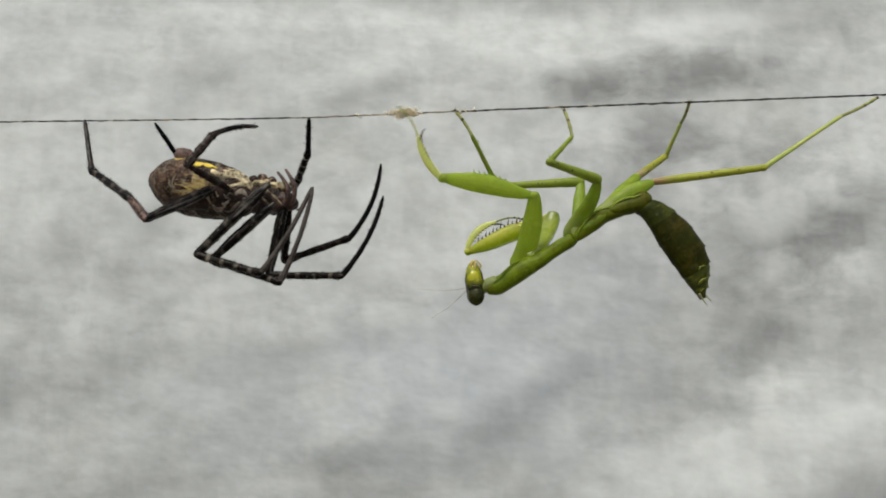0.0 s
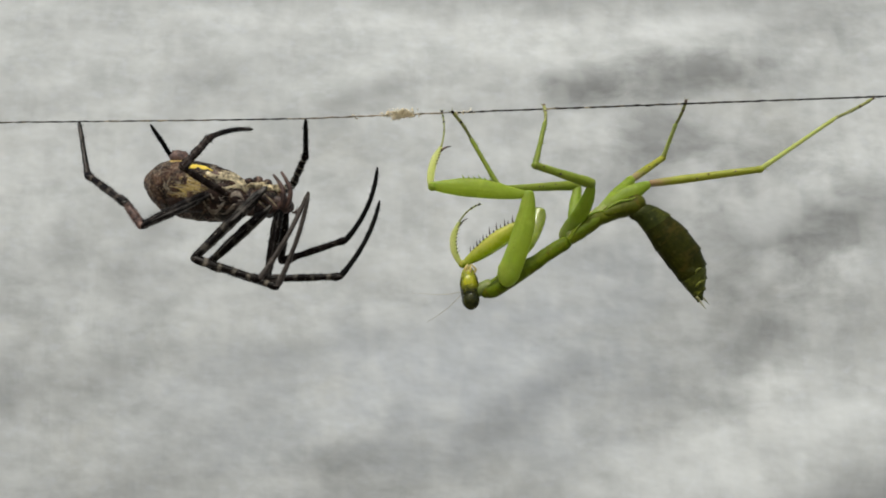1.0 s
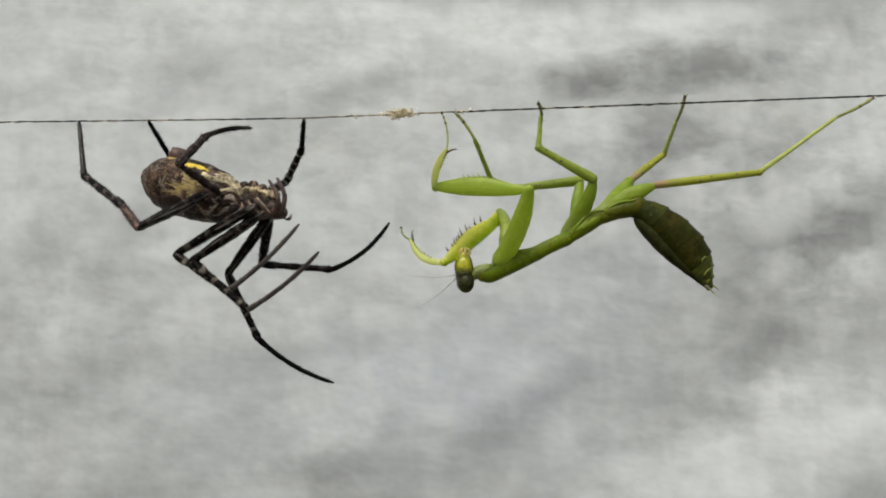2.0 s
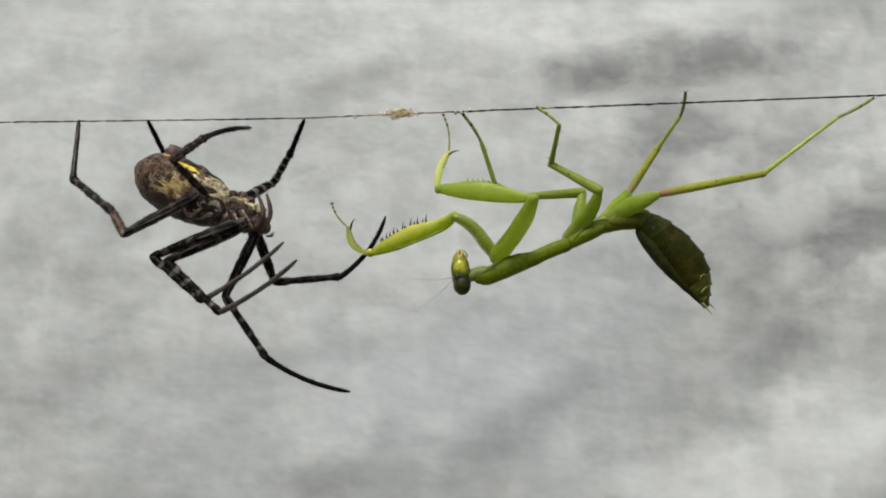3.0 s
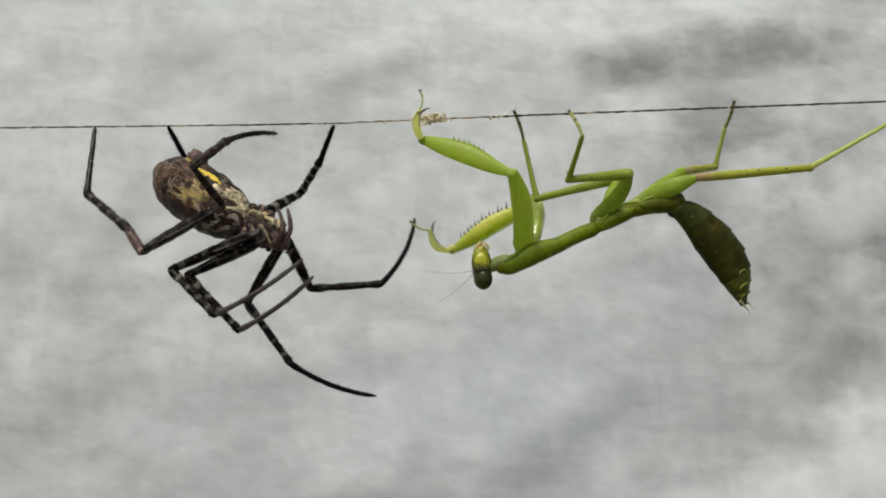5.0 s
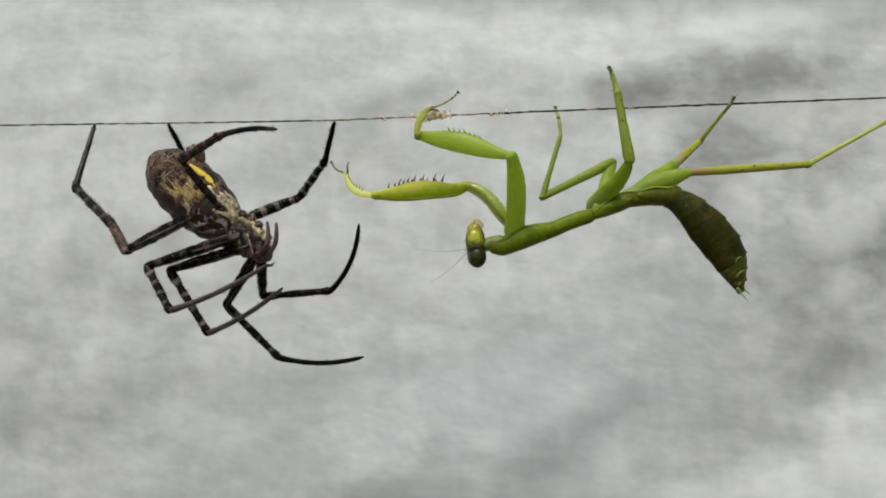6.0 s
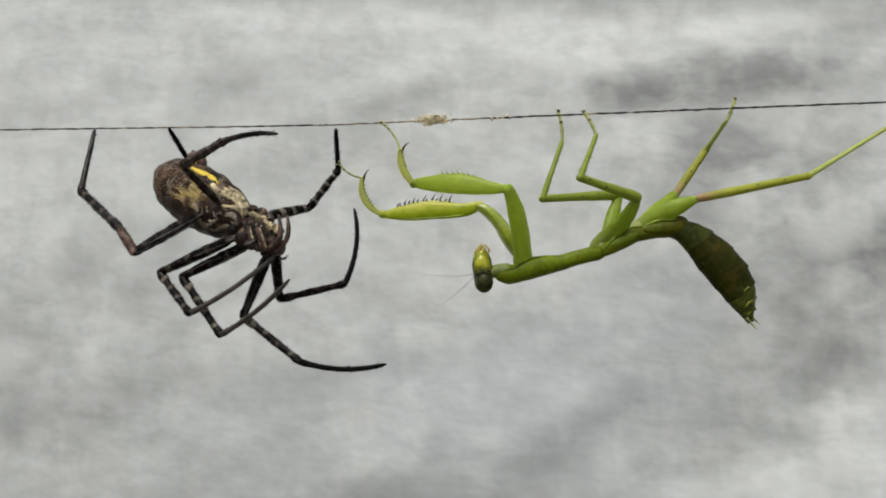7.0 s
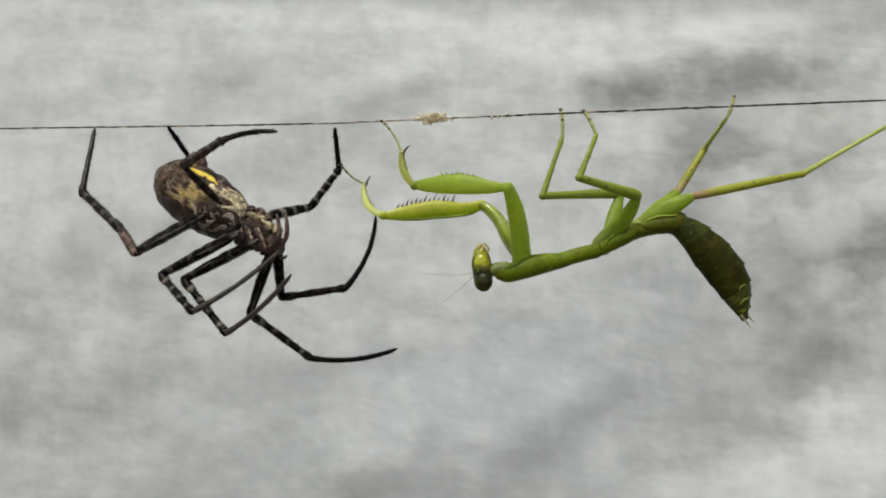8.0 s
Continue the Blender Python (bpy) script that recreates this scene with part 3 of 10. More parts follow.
def spider():
    root = new("spider")
    root.location = (-0.036, 0, 1.212)
    tagged(root, "brown spider with banded black legs hanging from thread", "spider")
    ab = LEN["s_abdomen"]
    prof = [(0, 24), (0.08, 34), (0.22, 45), (0.42, 51.3), (0.62, 52), (0.8, 46.5), (0.9, 37), (0.96, 27), (1, 17)]
    ab *= 1.16
    abdomen = part("abdomen", limb(ab, prof, sides=36, count=40, flat=0.9, lump=0.06, cap=(0.4, 0.35)), BACK, root, "mottled brown egg-shaped abdomen", "s_abdomen")
    for v in abdomen.data.vertices:
        v.co.z -= 0.16 / 1.16 * ab * MM

    SHIFT = 0.16 / 1.16 * ab * MM

    def marking(name, mat_, f0, f1, phi, width, label, wave=0.0, thick=1.2):
        """A raised streak on the abdomen from f0 to f1 at angle phi."""
        bm = bmesh.new()
        rings = []
        n = 12
        for i in range(n + 1):
            u = i / n
            f = f0 + (f1 - f0) * u
            r = smooth_at(prof, f)[0]
            a0 = radians(phi + wave * math.sin(u * 5))
            w = width * math.sin(math.pi * min(max(u, 0.06), 0.94)) ** 0.6 / r
            row = []
            for k in range(6):
                a = a0 + w * (k / 5 - 0.5) * 2
                h = thick * math.sin(math.pi * (k + 0.4) / 5.8)
                row.append(Vector(((r * 1.0 + h) * math.cos(a), (r * 0.9 + h) * math.sin(a), f * ab / PX)) * PX * MM)
            for k in range(5, -1, -1):
                a = a0 + w * (k / 5 - 0.5) * 2
                row.append(Vector(((r - 3) * math.cos(a), (r * 0.9 - 3) * math.sin(a), f * ab / PX)) * PX * MM)
            rings.append(row)
        loft(bm, rings)
        part(name, bm, mat_, abdomen, label).location.z = -SHIFT

    marking("stripe", YELLOW, 0.36, 0.66, -39, 6.6, "bright yellow stripe", 3)
    marking("stripe", SOOT, 0.26, 0.56, -13, 8.0, "blackish band beside the stripe")
    marking("stripe", CREAM, 0.02, 0.40, -42, 12.0, "cream patch", 8, 1.8)
    marking("stripe", CREAM, 0.05, 0.30, -20, 8.0, "cream patch", 6, 1.4)
    marking("stripe", CREAM, 0.02, 0.22, -62, 6.0, "cream patch", 12, 1.4)
    marking("blotch", RUST, 0.28, 0.37, -44, 6.0, "", 0, 2.4)
    marking("stripe", GOLD, 0.68, 0.80, -24, 10.0, "yellow patch beside the spinnerets")
    marking("patch", OCHRE, 0.33, 0.60, -79, 20, "ochre hairy patch", 4, 0.4)
    rnd = random.Random(7)
    for k in range(90):
        f = rnd.uniform(0.34, 0.50)
        marking("streak", GOLD if k % 3 else HAIR, f, f + rnd.uniform(0.06, 0.22), -57 - k * 0.55 - rnd.uniform(0, 5), rnd.uniform(0.35, 0.9), "", rnd.uniform(-4, 3), 0.5)
    # brown lower flank, with the shade of the underside painted into it
    marking("patch", UMBER_SHADE, -0.02, 0.5, -100, 27, "dark brown lower side with painted shade", 5, 0.5)
    marking("patch", UMBER_SHADE, 0.28, 0.78, -126, 18, "dark brown lower side with painted shade", 7, 0.5)
    for f, g, phi, wv, wd in ((0.02, 0.24, -96, 20, 5.6), (0.20, 0.42, -116, -16, 6.4), (0.03, 0.20, -124, 12, 5.0)):
        marking("swirl", SWIRL, f, g, phi, wd, "pale curved mark", wv, 0.9)
    for k in range(6):
        f = rnd.uniform(0.03, 0.3)
        marking("fleck", SWIRL, f, f + rnd.uniform(0.02, 0.05), rnd.uniform(-128, -84), rnd.uniform(1.2, 2.4), "", rnd.uniform(-6, 6), 1.1)
    bm = egg(bmesh.new(), (50, -4, 0.74 * ab / PX), (15, 15, 18), 10, lump=0.2)
    for d in (-7, 6):
        spike(bm, (54, d, 0.76 * ab / PX), (62, d, 0.82 * ab / PX), 8)
    part("spinneret", bm, RUST, abdomen, "reddish brown spinneret cone").location.z = -SHIFT
    # short hair over the abdomen
    bm = bristles(bmesh.new(), ab, prof, 300, 3.5, 3, 0.4)
    fuzz = tagged(part("hair", bm, RUST, abdomen, "fine rust-brown hair"), kind="stuff")
    fuzz.location.z = -SHIFT

    hl = LEN["s_head"]
    hp = [(0, 20), (0.12, 25), (0.35, 28), (0.6, 28), (0.8, 25), (0.95, 18), (1, 9)]
    head = part("cephalothorax", limb(hl, hp, sides=28, count=24, flat=0.85, lump=0.16), FRONT, root, "tan hairy front body", "s_head")
    H = hl / PX
    for y in (-9, 9):
        bm = egg(bmesh.new(), (5, y * 1.15, H * 0.86), (16, 11, 24), 18, lump=0.12)
        spike(bm, (20, y, H + 12), (8, y * 0.6, H + 20), 3, (3, 0, 2))
        part("chelicera", bm, JAW, head, "dark glossy jaw with a curved fang")
    part("palp", bar(bmesh.new(), [(12, -14, H * 1.00), (4, -17, H * 1.08), (-17, -18, H * 1.11), (-34, -17, H * 1.03), (-50, -15, H * 0.90)], (5, 4.8, 4.3, 3.8, 2.2)), PALP, head, "curved grey-brown palp")
    part("palp", bar(bmesh.new(), [(12, -20, H * 0.90), (4, -24, H * 0.98), (-15, -25, H * 0.99), (-30, -23, H * 0.90), (-44, -20, H * 0.76)], (5, 4.6, 4.2, 3.6, 2.2)), PALP, head, "curved grey-brown palp")
    bm = bar(bmesh.new(), [(-8, -26, H * 0.56), (4, -29, H * 0.74), (16, -27, H * 0.92)], (5.0, 5.4, 3.6))
    base = part("palp_base", bm, PALP, head, "cream-edged brown palp base")
    part("edge", bar(bmesh.new(), [(-11, -29, H * 0.60), (1, -33, H * 0.77), (12, -31, H * 0.90)], (0.8, 1.6, 0.8)), CREAM, base)
    base = part("palp_base", bar(bmesh.new(), [(-2, -27, H * 0.40), (12, -29, H * 0.58), (24, -26, H * 0.78)], (4.6, 5.2, 3.4)), PALP, head, "cream-edged brown palp base")
    part("edge", bar(bmesh.new(), [(-3, -30, H * 0.45), (9, -33.5, H * 0.60), (19, -30, H * 0.74)], (0.7, 1.5, 0.7)), CREAM, base)
    for x, y in ((22, -12), (27, -5), (27, 5), (18, -18)):
        part("eye", egg(bmesh.new(), (x, y, H * 0.80), (3, 3, 3), seg=10, rings=8), DARK, head, "tiny black eye")
    for k, (x, f) in enumerate(((26, 0.15), (30, 0.36), (30, 0.58), (24, 0.76))):
        for y in (-22, 22):
            part("leg_socket", egg(bmesh.new(), (x - 12, y, H * f), (13, 11, 11), 0, 14, 10, 0.15), FRONT if k % 2 else SOOT, head)
    for x, f in ((-31, 0.25), (-34, 0.42), (-30, 0.6)):
        part("bump", egg(bmesh.new(), (x, -6, H * f), (7, 9, 9), 0, 12, 8, 0.2), FRONT, head)
    bm = bmesh.new()
    for k in range(13):
        f = -0.08 + 0.08 * k
        egg(bm, (-18 + 3 * math.sin(k * 2.1) - 5 * math.sin(f * 3), -13 + 3 * math.cos(k * 1.7), f * H), (5 + 2 * math.sin(k * 3.3), 6, 8.5), 25 * math.sin(k), 12, 9, 0.8)
    part("crest", bm, CREAM, head, "pale cream hairy crest")
    for x, z, r in ((8, 0.3, 5), (14, 0.45, 4), (2, 0.48, 5.5), (10, 0.6, 4.5), (-4, 0.3, 4.5)):
        part("knob", egg(bmesh.new(), (x, -23, z * H), (r, 4, r * 1.1), 20, 12, 8, 0.5), FRONT if r > 4.6 else JAW, head)
    rnd = random.Random(21)
    # small glossy beads added to make the white glints on the carapace
    for _ in range(16):
        part("bump", egg(bmesh.new(), (rnd.uniform(-14, 20), rnd.uniform(-27, -21), rnd.uniform(0.1, 0.8) * H), (rnd.uniform(1.6, 3.2), 2.4, rnd.uniform(1.6, 3.2)), 0, 10, 8, 0.2), GLINT, head)
    part("hair", bristles(bmesh.new(), hl, hp, 420, 5.5, 9, 0.5), HAIR, head, "fine pale hair")["kind"] = "stuff"

    for k in "ABCDEFGH":
        seg = LEN["s" + k]
        kinds = {4: ("femur", "patella", "tibia", "metatarsus"), 3: ("femur", "tibia", "metatarsus"), 2: ("femur", "metatarsus")}[len(seg)]
        pale = {"D": (0.30, 0.26, 0.21), "G": (0.27, 0.23, 0.18), "H": (0.27, 0.23, 0.18), "F": (0.24, 0.21, 0.17)}.get(k, (0.20, 0.16, 0.13))
        for j, (kind, ln) in enumerate(zip(kinds, seg)):
            base = {"femur": FEMUR, "tibia": TIBIA, "patella": [(0, 6.2), (0.5, 7), (1, 5.6)], "metatarsus": META}[kind]
            if kind == "metatarsus" and k in "EFBD":
                base = [(f_, w_ * 1.08) for f_, w_ in base]
            if k == "C" and kind == "femur":
                base = [(f_, w_ * 0.66) for f_, w_ in base]
            bend = {"E": 12, "F": 10, "G": 6, "H": 6}.get(k, 0) if kind == "metatarsus" else 0
            if k == "C" and kind == "metatarsus":
                bend = -5
            sign = {"E": 1, "F": 1, "G": 1, "H": 1}.get(k, 1)
            bm = limb(ln, base, bend * sign, 12, 22, 0.95, 0.2, cap=(2.6 if kind == "femur" else 0.8, 0.8))
            bristles(bm, ln, base, 150 if kind != "metatarsus" else 100, 3.9, j + ord(k), 0.46, bend * sign)
            if kind == "metatarsus":
                m = GREYLEG if k in "GH" else (BLACKLEG if k in "EFBD" else banded_leg("leg_" + k + "_foot", (0.006, 0.005, 0.004), (0.09, 0.065, 0.05), 1.5, ln * MM, 0.6))
            elif kind == "patella":
                m = KNEE
            else:
                m = banded_leg("leg_" + k + "_" + kind, (0.014, 0.008, 0.006) if k == "C" else (0.0035, 0.0023, 0.0018), pale, {"femur": 3.5, "tibia": 4.5}[kind], ln * MM, {"D": 1.0, "G": 0.85, "H": 0.85, "F": 0.5, "E": 0.3}.get(k, 0.5) * (0.4 if kind == "femur" and k in "AEGHF" else 1.0), seed=ord(k) + 3 * j, streak=0.75 if kind == "femur" and k in "AGH" else 0.25)
            part(kind, bm, m, root, "", "s%s%d" % (k, j))


# ---- mantis ----
def mantis():
    root = new("praying_mantis")
    root.location = (0.030, 0, 1.212)
    tagged(root, "bright green praying mantis hanging upside down from thread", "mantis")
    pl = LEN["m_pro"]
    prof = [(-0.04, 8, -2), (0.0, 12.5, 1), (0.04, 15, 3.5), (0.09, 16, 5), (0.16, 15.5, 5.5), (0.23, 16.5, 3.5), (0.32, 17.3, 1.8), (0.44, 16.2, 0.8),
            (0.6, 12.8, 1.8), (0.73, 12.2, -1.2), (0.86, 12.2, -2.8), (0.95, 11.8, -2.6), (0.99, 9.5, -2.8), (1.02, 6, -2.5)]
    prof = [(f, w * 1.03, c) for f, w, c in prof]
    pro = part("prothorax", limb(pl, prof, 0, 28, 48, 0.85, 0.03, cap=(0.5, 0.3)), LEAF, root, "long narrow green neck shield", "m_pro")
    n = pl / PX
    # keel along the side, above which the forelegs sit
    pts = [(-4, -13, 0.06 * n), (-7, -13.4, 0.15 * n), (-13, -12, 0.24 * n), (-16, -9, 0.33 * n), (-15, -7.5, 0.42 * n)]
    part("side_keel", bar(bmesh.new(), pts, (0.5, 1.2, 1.5, 1.3, 0.5)), LEAF, pro, "raised bright green rim")
    bm = limb(4.4, [(0, 8, -3), (0.35, 9.5, -4), (0.7, 12, -4), (1, 13, -2)], 0, 18, 12, 0.95, 0.08)
    for k in range(4):
        egg(bm, (-9 + 4 * k, -8 + 1.2 * k, 10 + 8 * (k % 2)), (3.4, 2.6, 4.5), 0, 10, 8, 0.3)
    part("neck", bm, NECK, pro, "soft greyish green neck skin").matrix_basis = mm(0, 0, -3.0)
    part("hind_rim", bar(bmesh.new(), [(-13, -5, 0.985 * n), (-9, -9, 0.99 * n), (-1, -10.3, 0.99 * n), (6, -7, 0.985 * n)], (0.8, 1.5, 1.6, 0.9)), LEAF, pro)

    tl = LEN["m_ptero"]
    n = tl / PX
    prof = [(-0.03, 5, -2), (0.02, 8.5, -3.5), (0.09, 10.5, -5.5), (0.17, 11.7, -6.5), (0.32, 14.2, -10), (0.46, 13, -11), (0.6, 11.6, -6.5), (0.7, 13, -5.5), (0.83, 15, -2), (0.94, 16, 2), (1, 15, 4)]
    prof = [(f, w * 1.09, c) for f, w, c in prof]
    pt = part("thorax", limb(tl, prof, 0, 26, 40, 0.95, 0.04), THORAX, root, "stout olive green middle body", "m_ptero")
    for y in (-1, 1):
        pts = [(-5, y * 7, -0.01 * n), (-12, y * 10, 0.08 * n), (-18, y * 11.5, 0.18 * n), (-23.5, y * 10, 0.31 * n), (-23.6, y * 8, 0.46 * n), (-17.5, y * 8.5, 0.60 * n)]
        part("side_seam", bar(bmesh.new(), pts, (0.9, 1.7, 1.9, 1.9, 1.7, 0.9)), PALE, pt, "pale raised seam")
        pts = [(-15.5, y * 9.5, 0.58 * n), (-18.3, y * 10, 0.69 * n), (-16.8, y * 11.5, 0.83 * n), (-10.5, y * 13, 0.96 * n), (-8, y * 12, 1.05 * n)]
        part("side_seam", bar(bmesh.new(), pts, (0.9, 1.7, 1.9, 1.6, 0.8)), PALE, pt, "pale raised seam")
        bm = egg(bmesh.new(), (-10, y * 7.5, 0.33 * n), (9, 7.4, 0.26 * n), -3, 20, 14, 0.06)
        part("wing_pad", bm, MIDGREEN, pt, "short green wing bud")
        bm = egg(bmesh.new(), (-5, y * 8.5, 0.78 * n), (10, 7.6, 0.24 * n), 14, 20, 14, 0.06)
        part("wing_pad", bm, THORAX, pt, "short olive wing bud")

    part("waist", egg(bmesh.new(), (3, 0, 1.02 * n), (17, 14.5, 20), 10, 22, 16, 0.05), THORAX, pt, "olive skin where the abdomen joins")

    al = LEN["m_abdomen"]
    n = al / PX
    prof = [(0, 17.5, 2), (0.04, 21.6, -4), (0.1, 23.6, -11.5), (0.2, 27, -16.5), (0.34, 32, -19.5), (0.46, 33.2, -21), (0.57, 32.2, -21.4), (0.66, 29, -19.5), (0.73, 26, -17), (0.8, 19.5, -12.5), (0.85, 14, -8.5), (0.9, 8, -3.5), (0.925, 4, 0)]
    FLAT = 0.62
    inner = [(f, w * 0.94, c) for f, w, c in prof]
    bm = bmesh.new()
    loft(bm, [ring_at(Vector((smooth_at(inner, f)[1], 0, f * n)) * PX * MM, smooth_at(inner, f)[0] * PX * MM, smooth_at(inner, f)[0] * FLAT * PX * MM, 28) for f in [0.925 * i / 40 for i in range(41)]])
    ab = part("abdomen", bm, BELLY, root, "leaf-shaped dark green abdomen", "m_abdomen")
    cuts = [0.0, 0.06, 0.2, 0.39, 0.57, 0.70, 0.80, 0.87, 0.925]
    for k, (a, b) in enumerate(zip(cuts, cuts[1:])):
        bm = bmesh.new()
        rings = []
        for i in range(9):
            u = i / 8
            f = a + (b - a) * u
            w, c = smooth_at(prof, f)
            w *= 0.975 + 0.035 * u ** 2
            ring = ring_at(Vector((c, 0, f * n)) * PX * MM, w * PX * MM, w * FLAT * PX * MM, 32, lump=0.02)
            for q in (14, 15, 16, 17, 18):          # pointed lobe at the rim
                ring[q] = ring[q] + Vector((-2.6, 0, 2.6)) * PX * MM * u ** 4 * (1.0, 0.55, 0.2)[abs(q - 16)]
            rings.append(ring)
        loft(bm, rings, k == 7)
        part("abdomen_segment", bm, BELLYTIP if k >= 5 else BELLYBASE if k < 2 else BELLY, ab)
    # yellow-green hind edges of the last segments, their lit look painted by brighter colour
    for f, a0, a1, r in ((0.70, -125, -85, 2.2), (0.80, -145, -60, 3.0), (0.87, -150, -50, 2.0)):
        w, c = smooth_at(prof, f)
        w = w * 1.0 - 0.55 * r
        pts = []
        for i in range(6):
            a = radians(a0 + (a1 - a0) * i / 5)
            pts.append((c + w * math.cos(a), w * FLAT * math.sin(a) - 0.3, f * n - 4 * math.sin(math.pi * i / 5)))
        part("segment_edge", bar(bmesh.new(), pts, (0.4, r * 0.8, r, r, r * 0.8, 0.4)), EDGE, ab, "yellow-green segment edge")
    # soft belly skin that swells out beside the plates
    rows = [(0.08, 4, 12), (0.14, 9, 12), (0.25, 12, 11), (0.37, 12, 11), (0.5, 11, 10), (0.67, 8, 6.5), (0.79, 5, 4), (0.88, 2.5, 2.5)]
    rings = []
    for i in range(25):
        f = 0.08 + 0.8 * i / 24
        w, c = smooth_at(rows, f)
        rings.append(ring_at(Vector((c, 0, f * n)) * PX * MM, w * PX * MM, w * 1.15 * PX * MM, 18, lump=0.05))
    part("belly_skin", loft(bmesh.new(), rings), MEMBRANE, ab, "soft dark olive belly skin", "m_membrane")
    for y, q in ((-4, 3), (4, -6)):
        part("tail_feeler", spike(bmesh.new(), (q - 2, y, n * 0.87), (q * 1.5 - 4, y * 1.5, n * 1.0), 2.7, (0, 0, 0), 7, 5), FEELERTAIL, ab, "short pointed tail feeler")

    # head, mouth upwards
    prof = [(-39, 4, 2.5), (-37, 8, 2.5), (-33, 12.5, 2.5), (-27, 15, 2.3), (-18, 15.6, 2), (-8, 16.3, 0.5), (5, 16.8, -1), (17, 15.2, -1.5), (25, 12.4, -2.6), (30, 10, -3.4), (34, 7, -3.4), (38, 4, -3)]
    bm = bmesh.new()
    rings = []
    for i in range(31):
        z = -39 + 77 * i / 30
        r, c = smooth_at(prof, z)
        rings.append(ring_at(Vector((c, 0, z)) * PX * MM, r * PX * MM, r * (1.2 - 0.25 * i / 30) * PX * MM, 24))
    loft(bm, rings)
    head = part("head", bm, FACE, root, "glossy yellow-green triangular head", "m_headpart")
    for y in (-1, 1):
        part("eye", egg(bmesh.new(), (3.4, y * 10.5, -22), (14.6, 10.5, 17.5), 4, 26, 20), EYE_M, head, "dark olive compound eye")
        part("eye_rim", bar(bmesh.new(), [(-12, y * 15, -10), (-5, y * 19, -4.5), (6, y * 19.5, -4.5), (14, y * 14, -9)], (0.5, 1.0, 1.0, 0.5)), STRIPE, head, "dark olive rim of the eye")
        part("cheek_stripe", bar(bmesh.new(), [(14.5, y * 5, -4), (13, y * 8, 8), (9, y * 8, 20), (5, y * 6, 28)], (1.6, 2.2, 1.9, 1.0)), STRIPE, head, "dark olive stripe down the cheek")
        part("cheek_stripe", bar(bmesh.new(), [(-15.5, y * 6, 0), (-15, y * 8, 10), (-12.5, y * 7, 20)], (1.2, 1.8, 1.0)), STRIPE, head, "dark olive stripe down the cheek")
        part("palp", bar(bmesh.new(), [(6, y * 5, 24), (10, y * 7, 31), (7, y * 7, 36), (3, y * 5, 40)], (1.6, 1.7, 1.4, 0.8)), MOUTH, head, "thin tan mouth feeler")
    for pts in ([(-6, -8, 26), (-6, -8.5, 34), (-4, -5, 41)], [(-1, -9, 24), (0, -9, 33), (1, -6, 41)], [(-9, -4, 27), (-8, -5, 34), (-6, -3, 39)]):
        part("mouthpart", bar(bmesh.new(), pts, (3.0, 2.6, 1.0)), MOUTH, head, "small tan jaw piece")
    part("upper_lip", egg(bmesh.new(), (-3.5, -9, 23), (5, 4, 9), 0, 14, 10), LIP, head, "pale yellow lip plate")
    part("face_plate", egg(bmesh.new(), (-2, -12.5, 9), (10, 5, 13), 0, 18, 14), LIP, head, "shining yellow face plate")
    part("antenna", bar(bmesh.new(), [(-13, -6, -8), (-40, -14, -13), (-72, -22, -13), (-100, -30, -11)], (0.95, 0.62, 0.45, 0.25), 6), FEELER, head, "hair-thin feeler")
    part("antenna", bar(bmesh.new(), [(-12, 6, -12), (-30, 12, -32), (-52, 20, -52), (-74, 28, -67)], (0.95, 0.62, 0.45, 0.25), 6), FEELER, head, "hair-thin feeler")

    # grasping forelegs
    for k, skin, inner in (("U", GREEN, GREEN), ("V", GREEN, INNER)):
        c, f, t, s = LEN["m" + k]
        part("foreleg_coxa", limb(c, [(0, 21), (0.1, 19.5), (0.35, 19), (0.65, 17.5), (0.83, 14), (0.94, 12), (1, 10)] if k == "U" else [(0, 8, 1.5), (0.08, 9.8, 2), (0.19, 11.7, 3.5), (0.36, 12.4, 5), (0.55, 11.8, 8), (0.68, 11.2, 7.6), (0.8, 10.8, 6), (0.92, 10.2, 2.5), (1, 8, -2)], 6 if k == "U" else 0, 20, 28, 0.72 if k == "U" else 1.5, 0.04, cap=(1.5, 0.8)), skin if k == "U" else COXA, root, "flattened green upper foreleg", "m%s0" % k)
        bury(PART["m%s0" % k], c, 12)
        fp = [(0, 5.5, 0), (0.05, 7, 0), (0.17, 10.5, 0), (0.33, 14.7, 2.3), (0.5, 17, 4), (0.68, 15.8, 3.2), (0.86, 11.5, 1.5), (0.97, 7.5, 1), (1, 5.5, 1)]
        if k == "V":
            fp = [(0, 8, 1), (0.06, 10, -1.5), (0.12, 11.3, -4), (0.2, 12.3, -4.5), (0.36, 15.5, -1.5), (0.5, 16.6, 0.5), (0.65, 16, 0), (0.79, 13, -1), (0.9, 9, -1), (1, 4.5, -2)]
        fem = part("foreleg_femur", limb(f, fp, 0, 22, 34, 0.5, 0.03), inner, root, "swollen spiny foreleg segment" if k == "U" else "swollen yellow-green spiny foreleg segment", "m%s1" % k)
        if k == "V":
            part("ridge", bar(bmesh.new(), [(-14, -4.5, 0.16 * f / PX), (-14.5, -4.5, 0.4 * f / PX), (-13, -4, 0.66 * f / PX), (-8, -2.5, 0.88 * f / PX)], (1.6, 2.2, 2.0, 1.2)), PALE, fem, "pale lower ridge")
        part("trochanter", egg(bmesh.new(), (-1, 0, 2), (8, 6, 9), 0, 16, 12, 0.1), skin if k == "U" else COXA, fem, "rounded hip joint")
        rnd = random.Random(ord(k))
